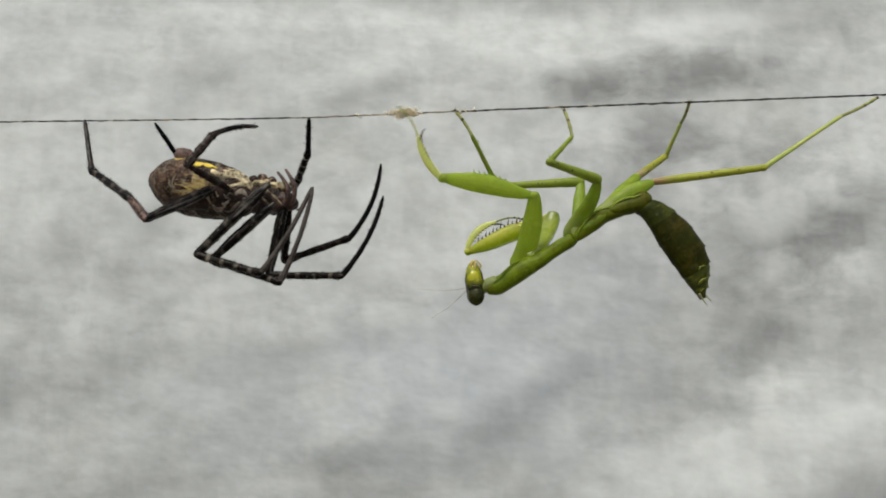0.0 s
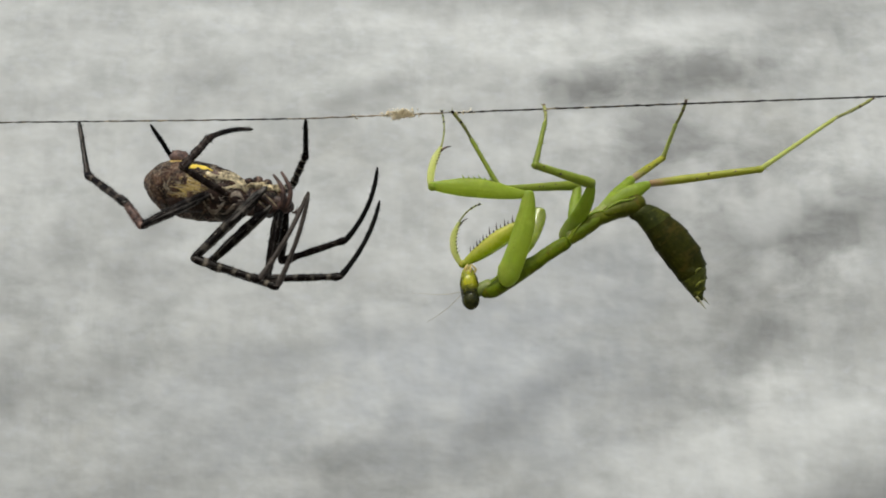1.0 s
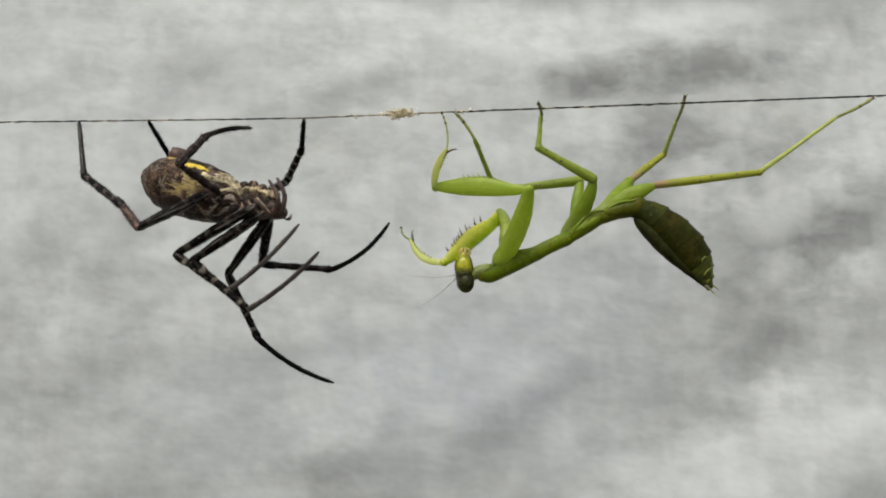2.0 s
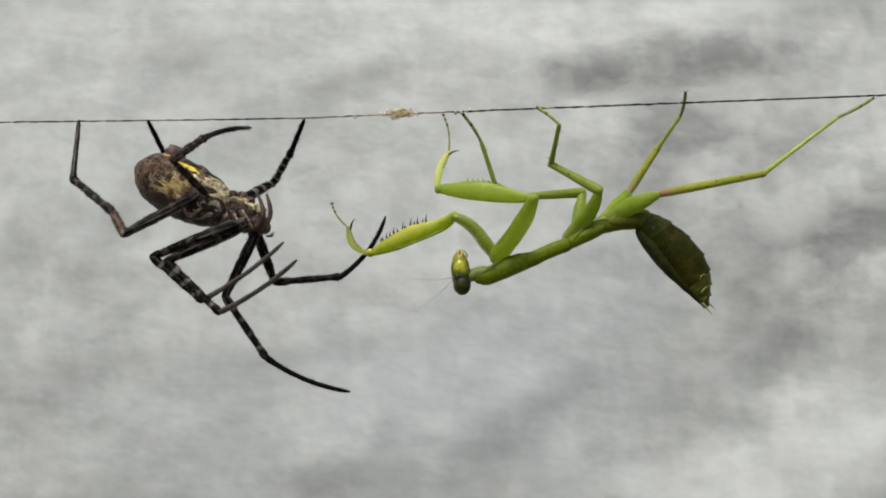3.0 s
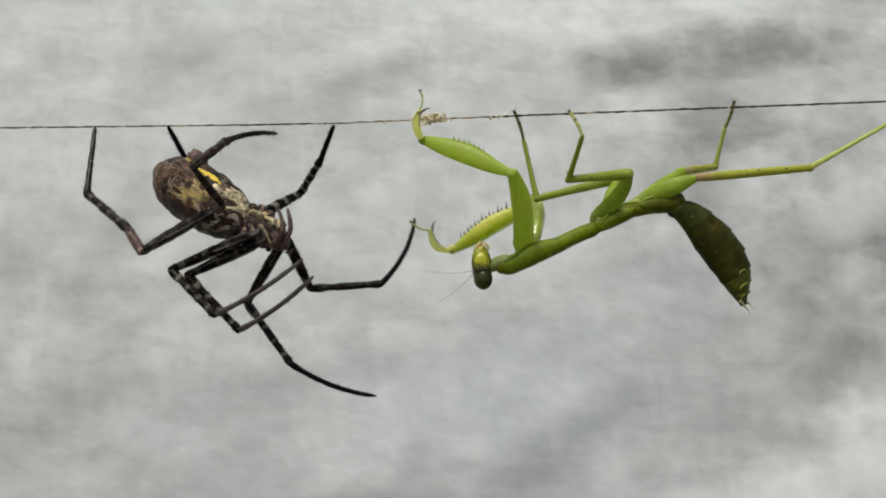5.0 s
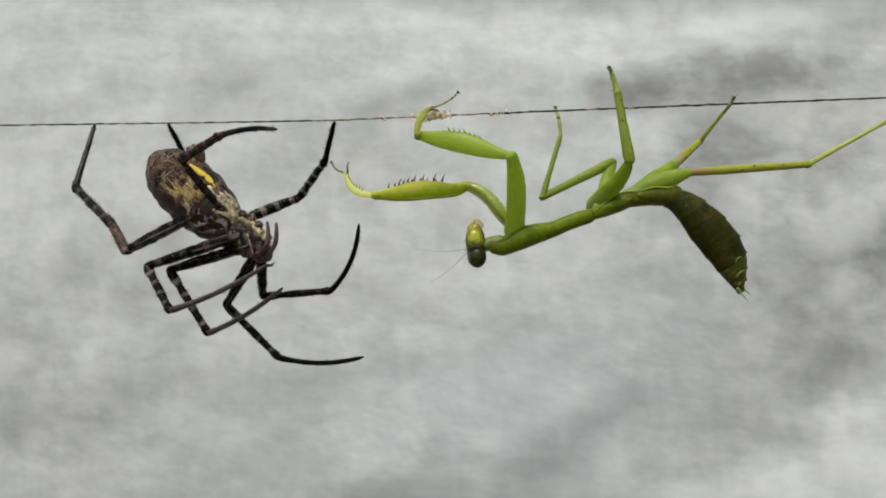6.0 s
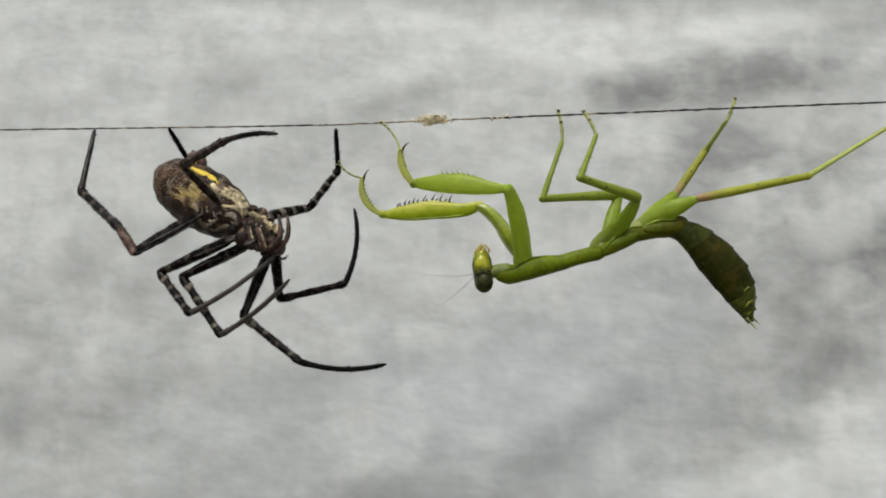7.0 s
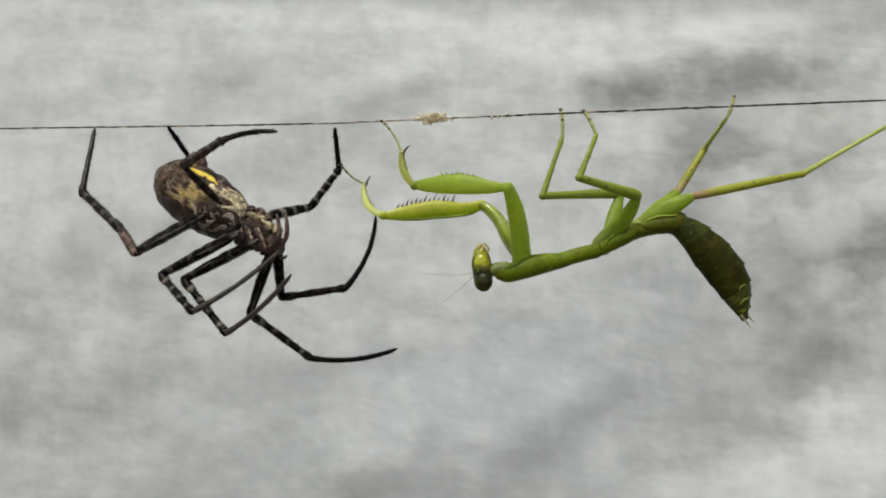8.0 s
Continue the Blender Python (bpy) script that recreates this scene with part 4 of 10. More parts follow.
        for i in range(7 if k == "U" else 13):
            p = (0.34 + 0.055 * i) if k == "U" else (0.30 + 0.045 * i)
            w = smooth_at(fp, p)[0] * 0.9 + smooth_at(fp, p)[1]
            ln = rnd.uniform(5, 8) if k == "U" else rnd.uniform(9, 15) * (0.6 if i % 2 else 1.0)
            y = rnd.choice((-4, 4)) if k == "V" else -3
            part("spine", spike(bmesh.new(), (w + 1, y, p * f / PX), (w + ln, y * 1.6, p * f / PX + ln * 0.55 * (-1 if k == "V" else 1)), 2.0 if k == "V" else 1.5, (0, 0, 1)), SPINE if k == "V" else PALE, fem)
        part("knee", egg(bmesh.new(), (0, 0, f / PX - 3), (8, 6, 8), 0, 12, 8), inner, fem)
        tp = [(0, 5), (0.1, 6), (0.4, 6.6), (0.75, 6.2), (1, 3.6)] if k == "U" else [(0, 5), (0.1, 5.8), (0.4, 6.6), (0.75, 6.2), (1, 3.6)]
        tib = part("foreleg_tibia", limb(t, tp, -6 if k == "U" else -13, 14, 18, 0.6, 0.04), TINT, root, "curved green grasping shin", "m%s2" % k)
        part("claw", spike(bmesh.new(), (1, 0, t / PX - 5), (19, 0, t / PX + 7), 2.4, (1, 0, 4), 6, 6), SPINE if k == "V" else RUST, tib, "dark hooked claw")
        for i in range(8 if k == "V" else 5):
            p = (0.3 + 0.085 * i) if k == "V" else 0.55 + 0.08 * i
            w = smooth_at(tp, p)[0] - (6 if k == "U" else 13) * 4 * p * (1 - p) - 2
            part("spine", spike(bmesh.new(), (w, -2, p * t / PX), (w + (5.5 if k == "V" else 4.5), -3, p * t / PX + 4), 1.15 if k == "V" else 1.1), SPINE if k == "V" else RUST, tib)
        foot = limb(s, [(0, 2.0), (0.4, 1.5), (0.46, 2.2), (0.52, 1.4), (0.64, 1.4), (0.7, 2.3), (0.75, 1.4), (0.86, 2.1), (0.9, 1.3), (1, 1.3)], 5 if k == "U" else -5, 8, 18, 1, 0.1)
        spike(foot, (0, 0, s / PX - 1), (5, 0, s / PX + 5), 1.3)
        spike(foot, (0, 0, s / PX - 1), (-5, 0, s / PX + 5), 1.3)
        tar = part("foreleg_foot", foot, FOOT, root, "thin pale jointed foot", "m%s3" % k)
        for p, r in ((0.47, 1.9), (0.71, 2.1), (0.87, 1.9), (1.0, 2.3)):
            part("foot_pad", egg(bmesh.new(), ((5 if k == "U" else -5) * 4 * p * (1 - p), 0, p * s / PX), (r, r, r * 1.3), 0, 10, 8), DARK, tar, "tiny dark foot pad")

    # walking legs
    for k in "MNJK":
        c, f, t, s = LEN["m" + k]
        hind = k in "JK"
        wide = 10.5 if k in "MN" else 12.5
        skin = green_skin("leg_base_" + k, (0.25, 0.34, 0.022), (0.38, 0.47, 0.055), thin=0.45, base=(0.40, 0.44, 0.14), length=c * MM)
        rows = {"M": [(0, 14.5, 1.5), (0.1, 14.5, 2.6), (0.3, 14, 4.8), (0.55, 12.8, 7), (0.75, 11, 5.5), (0.88, 9, 3.5), (1, 6, 1)],
                "J": [(0, 13, 3), (0.2, 13.5, 2), (0.4, 15, -1.5), (0.62, 15.5, -3), (0.78, 12.5, -2), (0.9, 9, -1.5), (1, 5, 0)]}.get(k)
        rows = rows or [(0, wide * 1.15), (0.15, wide * 1.1), (0.4, wide * 1.15), (0.6, wide * 1.1), (0.85, wide * 0.8), (0.95, wide * 0.78), (1, wide * 0.66)]
        part("leg_base", limb(c, rows, 0, 20, 24, 0.7, 0.08, cap=(1.8, 0.8)), skin, root, "plump green leg base", "m%s0" % k)
        if k in "MJ":
            bury(PART["m%s0" % k], c, 20)
        fp = [(0, 6), (0.08, 7), (0.3, 7.5), (0.7, 6.5), (0.94, 6.0), (1, 5)] if hind else [(0, 8.5), (0.08, 9.3), (0.3, 8.2), (0.7, 6.6), (0.94, 6.4), (1, 5.5)]
        m = {"J": HIND, "K": HINDFAR}.get(k, SHIN)
        bm = limb(f, fp, 0, 12, 20, 0.9, 0.08)
        part("leg_femur", bm, m, root, "tan and green thigh" if hind else "slender olive green thigh", "m%s1" % k)
        thigh = PART["m%s1" % k]
        part("knee", egg(bmesh.new(), (0, 0, f / PX - 1), (6.6, 6.2, 7.5), 0, 12, 10, 0.1), m, thigh)
        rnd = random.Random(ord(k) + 3)
        for _ in range(3):
            part("fleck", egg(bmesh.new(), (rnd.uniform(-4, 4), -6, rnd.uniform(0.2, 0.9) * f / PX), (1.3, 1.2, 2.0), 0, 8, 6, 0.3), RUST, thigh, "tiny dark fleck")
        tp = [(0, 4.5), (0.06, 5.2), (0.4, 4.2), (0.8, 3.8), (0.97, 4.2), (1, 3)]
        if hind:
            tp = [(f_, w_ * 0.88) for f_, w_ in tp]
        bm = limb(t, tp, 0, 10, 18, 1, 0.06)
        bristles(bm, t, tp, 16, 5, ord(k), 0.8)
        part("leg_shin", bm, WARM if hind else SHIN, root, "thin olive green shin", "m%s2" % k)
        foot = limb(s, [(0, 3.0), (0.3, 2.6), (0.36, 3.4), (0.55, 2.7), (0.6, 3.5), (0.78, 2.6), (0.84, 3.4), (1, 2.2)], 2, 8, 18, 1, 0.1)
        spike(foot, (0, 0, s / PX - 1), (5, 0, s / PX + 6), 1.5)
        spike(foot, (0, 0, s / PX - 1), (-5, 0, s / PX + 6), 1.5)
        tar = part("leg_foot", foot, TARSUS, root, "thin jointed clawed foot", "m%s3" % k)
        for p in (0.6, 0.98):
            part("foot_pad", egg(bmesh.new(), (2 * 4 * p * (1 - p), -1, p * s / PX), (2.8, 2.8, 3.6), 0, 10, 8), DARK if k in "N" else RUST, tar, "tiny dark foot pad")


ground()
cloth()
thread()
spider()
mantis()


def motions():
    """Key all that moves: leg joints, bodies and the billowing cloth, in millimetres and degrees."""
    walk(PART["sA0"], [(0, mm(-2.65, -4.00, -2.31, -139.7, -54.3, 180.0)), (0.4, mm(-2.76, -4.00, -2.62, -139.1, -53.5, 180.0)), (0.5, mm(-3.63, -4.00, -2.77, -133.4, -42.9, 180.0)), (0.7, mm(-2.85, -4.00, -2.85, -138.6, -52.9, 180.0)), (1, mm(-2.93, -4.00, -3.08, -138.1, -52.3, -180.0)), (1.5, mm(-2.80, -4.00, -2.67, -139.0, -52.8, -180.0)), (1.6, mm(-2.80, -4.00, -2.90, -138.4, -52.5, 180.0)), (1.7, mm(-2.80, -4.00, -3.14, -137.9, -52.3, 180.0)), (1.95, mm(-3.07, -4.00, -3.21, -139.0, -52.2, -180.0)), (2.2, mm(-3.70, -4.00, -3.39, -141.9, -52.0, -180.0)), (2.5, mm(-4.50, -4.00, -3.62, -146.8, -52.3, 180.0)), (2.8, mm(-4.89, -4.00, -3.73, -150.1, -52.8, 180.0)), (3, mm(-4.88, -4.00, -3.54, -150.8, -53.6, -180.0)), (3.5, mm(-5.02, -4.00, -3.50, -156.3, -54.0, 180.0)), (3.9, mm(-4.64, -4.00, -3.52, -159.2, -53.0, 180.0)), (4, mm(-4.57, -4.00, -3.50, -159.1, -52.8, 180.0)), (4.5, mm(-4.41, -4.00, -3.45, -151.7, -50.1, -180.0)), (4.7, mm(-4.72, -4.00, -3.67, -148.1, -49.1, 180.0)), (4.9, mm(-5.49, -4.00, -4.21, -141.7, -47.5, 180.0)), (5.15, mm(-6.81, -4.00, -5.14, -134.0, -45.5, 180.0)), (5.4, mm(-8.13, -4.00, -6.07, -128.0, -43.9, -180.0)), (5.6, mm(-8.90, -4.00, -6.62, -124.8, -43.0, 180.0)), (5.8, mm(-9.21, -4.00, -6.84, -123.6, -42.6, -180.0)), (5.9, mm(-9.20, -4.00, -6.37, -124.3, -42.1, 180.0)), (6, mm(-9.19, -4.00, -5.91, -125.0, -41.7, -180.0)), (6.25, mm(-8.76, -4.00, -5.40, -126.5, -43.1, 180.0)), (6.5, mm(-8.34, -4.00, -4.89, -128.1, -44.4, -180.0)), (7, mm(-7.80, -4.00, -4.77, -131.1, -43.1, 180.0)), (7.5, mm(-7.70, -4.00, -5.20, -131.9, -40.7, 180.0)), (8, mm(-7.64, -4.00, -5.18, -131.1, -44.2, 180.0))])
    walk(PART["sA1"], [(0, mm(-9.99, -11.67, -7.58, -12.4, -41.1, 0.0)), (0.4, mm(-9.96, -11.77, -7.94, -11.2, -39.4, -0.0)), (0.5, mm(-9.17, -12.60, -8.74, -16.2, -47.5, 0.0)), (0.7, mm(-9.94, -11.84, -8.20, -10.3, -38.2, -0.0)), (1, mm(-9.92, -11.91, -8.47, -9.4, -36.9, 0.0)), (1.5, mm(-9.92, -11.78, -8.08, -11.7, -41.7, 0.0)), (1.6, mm(-9.84, -11.86, -8.30, -8.7, -40.0, 0.0)), (1.7, mm(-9.76, -11.94, -8.52, -5.2, -38.2, 0.0)), (1.95, mm(-10.14, -11.77, -8.70, -6.7, -37.8, 0.0)), (2.2, mm(-11.06, -11.30, -9.13, -9.8, -36.6, 0.0)), (2.5, mm(-12.35, -10.49, -9.68, -13.1, -34.9, 0.0)), (2.8, mm(-13.06, -9.91, -9.94, -14.4, -34.0, 0.0)), (3, mm(-13.21, -9.78, -9.67, -13.6, -31.9, 0.0)), (3.5, mm(-13.80, -8.76, -9.88, -1.9, -30.0, 0.0)), (3.9, mm(-13.49, -8.21, -10.17, -1.7, -31.3, 0.0)), (4, mm(-13.38, -8.23, -10.20, -2.8, -31.6, 0.0)), (4.5, mm(-12.42, -9.61, -10.14, -13.5, -38.4, 0.0)), (4.7, mm(-12.32, -10.27, -10.24, -13.8, -38.2, 0.0)), (4.9, mm(-12.35, -11.35, -10.50, -13.9, -37.5, 0.0)), (5.15, mm(-12.69, -12.52, -10.91, -13.5, -36.2, 0.0)), (5.4, mm(-13.18, -13.34, -11.32, -12.7, -34.6, 0.0)), (5.6, mm(-13.51, -13.73, -11.56, -12.1, -33.6, 0.0)), (5.8, mm(-13.65, -13.87, -11.66, -11.8, -33.3, 0.0)), (5.9, mm(-13.68, -13.79, -11.33, -9.9, -31.8, 0.0)), (6, mm(-13.71, -13.71, -10.99, -7.7, -30.2, 0.0)), (6.25, mm(-13.58, -13.52, -10.55, -4.2, -29.8, 0.0)), (6.5, mm(-13.46, -13.32, -10.11, -0.1, -29.2, 0.0)), (7, mm(-13.13, -12.93, -10.45, -8.7, -35.1, 0.0)), (7.5, mm(-12.86, -12.82, -11.20, -12.6, -41.2, 0.0)), (8, mm(-13.06, -12.93, -10.76, -14.6, -36.9, 0.0))])
    walk(PART["sA2"], [(0, mm(-12.68, -10.76, -4.49, -25.0, -60.0, 0.0)), (0.4, mm(-12.57, -10.94, -4.76, -25.1, -59.9, 0.0)), (0.5, mm(-12.14, -11.43, -6.02, -26.4, -58.9, 0.0)), (0.7, mm(-12.49, -11.08, -4.96, -25.1, -59.9, 0.0)), (1, mm(-12.41, -11.22, -5.16, -25.2, -59.8, 0.0)), (1.5, mm(-12.66, -10.92, -5.01, -24.3, -58.3, 0.0)), (1.6, mm(-12.51, -11.23, -5.12, -25.1, -59.0, 0.0)), (1.7, mm(-12.34, -11.56, -5.23, -25.8, -59.7, 0.0)), (1.95, mm(-12.69, -11.28, -5.40, -25.2, -58.9, 0.0)), (2.2, mm(-13.53, -10.59, -5.81, -23.7, -57.1, 0.0)), (2.5, mm(-14.70, -9.54, -6.32, -21.5, -54.8, 0.0)), (2.8, mm(-15.34, -8.87, -6.56, -20.3, -53.6, 0.0)), (3, mm(-15.37, -8.80, -6.21, -21.7, -56.6, 0.0)), (3.5, mm(-15.89, -8.62, -6.24, -23.9, -56.9, 0.0)), (3.9, mm(-15.67, -8.09, -6.59, -21.9, -57.5, 0.0)), (4, mm(-15.58, -8.02, -6.63, -21.6, -57.9, 0.0)), (4.5, mm(-14.96, -8.63, -6.94, -21.0, -57.2, 0.0)), (4.7, mm(-14.84, -9.27, -7.04, -21.3, -57.2, 0.0)), (4.9, mm(-14.83, -10.34, -7.27, -21.9, -56.9, 0.0)), (5.15, mm(-15.10, -11.54, -7.62, -22.6, -56.4, 0.0)), (5.4, mm(-15.51, -12.42, -7.95, -23.0, -55.8, 0.0)), (5.6, mm(-15.79, -12.85, -8.14, -23.3, -55.5, 0.0)), (5.8, mm(-15.90, -13.01, -8.22, -23.3, -55.4, 0.0)), (5.9, mm(-15.86, -13.07, -7.81, -23.8, -54.8, 0.0)), (6, mm(-15.80, -13.14, -7.39, -24.2, -54.1, 0.0)), (6.25, mm(-15.66, -13.21, -6.92, -24.8, -54.6, 0.0)), (6.5, mm(-15.51, -13.31, -6.45, -25.4, -55.1, 0.0)), (7, mm(-15.52, -12.29, -7.06, -23.5, -54.7, 0.0)), (7.5, mm(-15.56, -11.91, -8.12, -22.2, -53.0, 0.0)), (8, mm(-15.50, -11.88, -7.51, -22.7, -54.3, 0.0))])
    walk(PART["sA3"], [(0, mm(-21.38, -6.09, 0.53, -32.5, -27.4, 0.0)), (0.4, mm(-21.26, -6.25, 0.27, -31.3, -27.0, -0.0)), (0.5, mm(-20.64, -6.50, -0.89, -25.3, -25.2, 0.0)), (0.7, mm(-21.16, -6.38, 0.08, -30.5, -26.7, -0.0)), (1, mm(-21.07, -6.50, -0.11, -29.6, -26.4, 0.0)), (1.5, mm(-21.25, -6.37, 0.30, -31.7, -27.2, 0.0)), (1.6, mm(-21.11, -6.53, 0.05, -31.0, -26.5, 0.0)), (1.7, mm(-20.95, -6.73, -0.19, -30.2, -25.8, 0.0)), (1.95, mm(-21.28, -6.56, -0.23, -30.4, -24.4, 0.0)), (2.2, mm(-22.05, -6.14, -0.30, -30.6, -21.0, 0.0)), (2.5, mm(-23.11, -5.47, -0.37, -30.5, -16.4, 0.0)), (2.8, mm(-23.70, -5.02, -0.40, -30.2, -14.1, 0.0)), (3, mm(-23.97, -4.70, -0.55, -29.1, -12.8, 0.0)), (3.5, mm(-24.38, -4.14, -0.71, -28.2, -12.5, 0.0)), (3.9, mm(-24.35, -3.96, -1.07, -24.7, -12.2, 0.0)), (4, mm(-24.31, -3.95, -1.15, -23.8, -12.3, 0.0)), (4.5, mm(-23.66, -4.67, -1.34, -23.8, -14.1, 0.0)), (4.7, mm(-23.52, -5.24, -1.44, -24.2, -13.3, 0.0)), (4.9, mm(-23.44, -6.20, -1.65, -25.0, -11.1, 0.0)), (5.15, mm(-23.62, -7.29, -1.95, -25.6, -6.9, 0.0)), (5.4, mm(-23.94, -8.08, -2.23, -25.6, -2.5, 0.0)), (5.6, mm(-24.18, -8.48, -2.38, -25.3, 0.3, 0.0)), (5.8, mm(-24.27, -8.62, -2.44, -25.1, 1.4, 0.0)), (5.9, mm(-24.14, -8.60, -1.95, -28.4, -1.5, 0.0)), (6, mm(-23.99, -8.60, -1.47, -31.3, -4.4, 0.0)), (6.25, mm(-23.86, -8.56, -1.10, -33.5, -6.9, 0.0)), (6.5, mm(-23.72, -8.56, -0.73, -35.5, -9.5, 0.0)), (7, mm(-23.82, -7.88, -1.19, -32.0, -9.3, 0.0)), (7.5, mm(-23.76, -7.72, -1.95, -26.9, -6.9, 0.0)), (8, mm(-23.81, -7.61, -1.55, -30.1, -8.9, 0.0))])
    walk(PART["sB0"], [(0, mm(-1.56, 4.00, -3.08, -22.0, -66.0, 0.0)), (0.4, mm(-1.69, 4.00, -3.09, -22.3, -66.5, -0.0)), (0.5, mm(-1.79, 4.00, -3.08, -19.8, -58.8, 0.0)), (0.7, mm(-1.78, 4.00, -3.10, -22.5, -66.8, -0.0)), (1, mm(-1.88, 4.00, -3.11, -22.7, -67.2, 0.0)), (1.5, mm(-1.74, 4.00, -2.97, -18.2, -65.9, 0.0)), (1.6, mm(-1.79, 4.00, -2.98, -18.2, -65.7, 0.0)), (1.7, mm(-1.92, 4.00, -3.03, -18.2, -65.0, 0.0)), (1.95, mm(-2.51, 4.00, -3.22, -18.0, -62.1, 0.0)), (2.2, mm(-3.29, 4.00, -3.49, -17.4, -58.3, 0.0)), (2.5, mm(-4.14, 4.00, -3.77, -16.4, -54.1, 0.0)), (2.8, mm(-4.51, 4.00, -3.90, -15.8, -52.2, 0.0)), (3, mm(-4.55, 4.00, -3.95, -15.8, -52.2, 0.0)), (3.5, mm(-4.64, 4.00, -4.06, -15.7, -52.2, 0.0)), (3.9, mm(-4.44, 4.00, -4.13, -11.5, -50.4, 0.0)), (4, mm(-4.32, 4.00, -4.17, -9.4, -49.6, 0.0)), (4.5, mm(-4.04, 4.00, -4.27, -1.5, -46.8, 0.0)), (4.7, mm(-4.17, 4.00, -4.31, -2.4, -46.3, 0.0)), (4.9, mm(-4.53, 4.00, -4.43, -4.7, -45.1, 0.0)), (5.15, mm(-5.16, 4.00, -4.63, -8.3, -42.6, 0.0)), (5.4, mm(-5.85, 4.00, -4.86, -11.6, -39.8, 0.0)), (5.6, mm(-6.34, 4.00, -5.02, -13.6, -37.7, 0.0)), (5.8, mm(-6.69, 4.00, -5.13, -14.9, -36.0, 0.0)), (5.9, mm(-6.79, 4.00, -5.16, -15.2, -35.6, 0.0)), (6, mm(-6.83, 4.00, -5.17, -15.3, -35.4, 0.0)), (6.25, mm(-6.78, 4.00, -5.16, -15.4, -35.5, 0.0)), (6.5, mm(-6.64, 4.00, -5.11, -15.6, -35.9, 0.0)), (7, mm(-6.21, 4.00, -4.96, -16.1, -36.8, 0.0)), (7.5, mm(-5.79, 4.00, -4.79, -16.5, -37.7, 0.0)), (8, mm(-5.61, 4.00, -4.71, -16.6, -38.1, 0.0))])
    walk(PART["sB1"], [(0, mm(-10.68, 8.02, 0.97, 21.5, -28.5, 0.0)), (0.4, mm(-10.82, 8.07, 0.88, 21.3, -27.9, 0.0)), (0.5, mm(-10.44, 7.64, 2.17, 34.8, -29.8, 0.0)), (0.7, mm(-10.92, 8.11, 0.81, 21.2, -27.5, 0.0)), (1, mm(-11.02, 8.15, 0.74, 21.1, -27.1, 0.0)), (1.5, mm(-11.07, 7.35, 1.21, 21.0, -26.5, 0.0)), (1.6, mm(-11.10, 7.35, 1.23, 21.0, -26.4, 0.0)), (1.7, mm(-11.18, 7.35, 1.29, 20.9, -26.1, 0.0)), (1.95, mm(-11.55, 7.32, 1.56, 35.0, -19.4, 0.0)), (2.2, mm(-12.02, 7.22, 1.91, 42.5, -13.4, 0.0)), (2.5, mm(-12.49, 7.04, 2.28, 47.9, -6.9, 0.0)), (2.8, mm(-12.69, 6.93, 2.44, 49.8, -3.9, 0.0)), (3, mm(-12.73, 6.93, 2.40, 49.8, -3.9, 0.0)), (3.5, mm(-12.82, 6.92, 2.28, 49.6, -3.9, 0.0)), (3.9, mm(-12.56, 6.14, 2.60, 53.4, -2.0, 0.0)), (4, mm(-12.40, 5.76, 2.71, 54.8, -1.5, 0.0)), (4.5, mm(-11.88, 4.27, 3.09, 59.6, 1.6, 0.0)), (4.7, mm(-11.95, 4.45, 3.11, 59.5, 1.5, 0.0)), (4.9, mm(-12.11, 4.89, 3.15, 59.3, 1.4, 0.0)), (5.15, mm(-12.37, 5.55, 3.20, 58.9, 1.1, 0.0)), (5.4, mm(-12.59, 6.16, 3.24, 58.5, 1.0, 0.0)), (5.6, mm(-12.73, 6.53, 3.26, 58.2, 0.9, 0.0)), (5.8, mm(-12.81, 6.76, 3.27, 58.1, 0.9, 0.0)), (5.9, mm(-12.83, 6.82, 3.28, 58.1, 0.9, 0.0)), (6, mm(-12.84, 6.84, 3.28, 58.1, 0.9, 0.0)), (6.25, mm(-12.80, 6.86, 3.28, 58.0, 0.3, 0.0)), (6.5, mm(-12.71, 6.89, 3.29, 57.9, -1.1, 0.0)), (7, mm(-12.40, 6.98, 3.32, 57.4, -5.6, 0.0)), (7.5, mm(-12.10, 7.05, 3.38, 56.9, -10.0, 0.0)), (8, mm(-11.96, 7.07, 3.41, 56.7, -11.8, 0.0))])
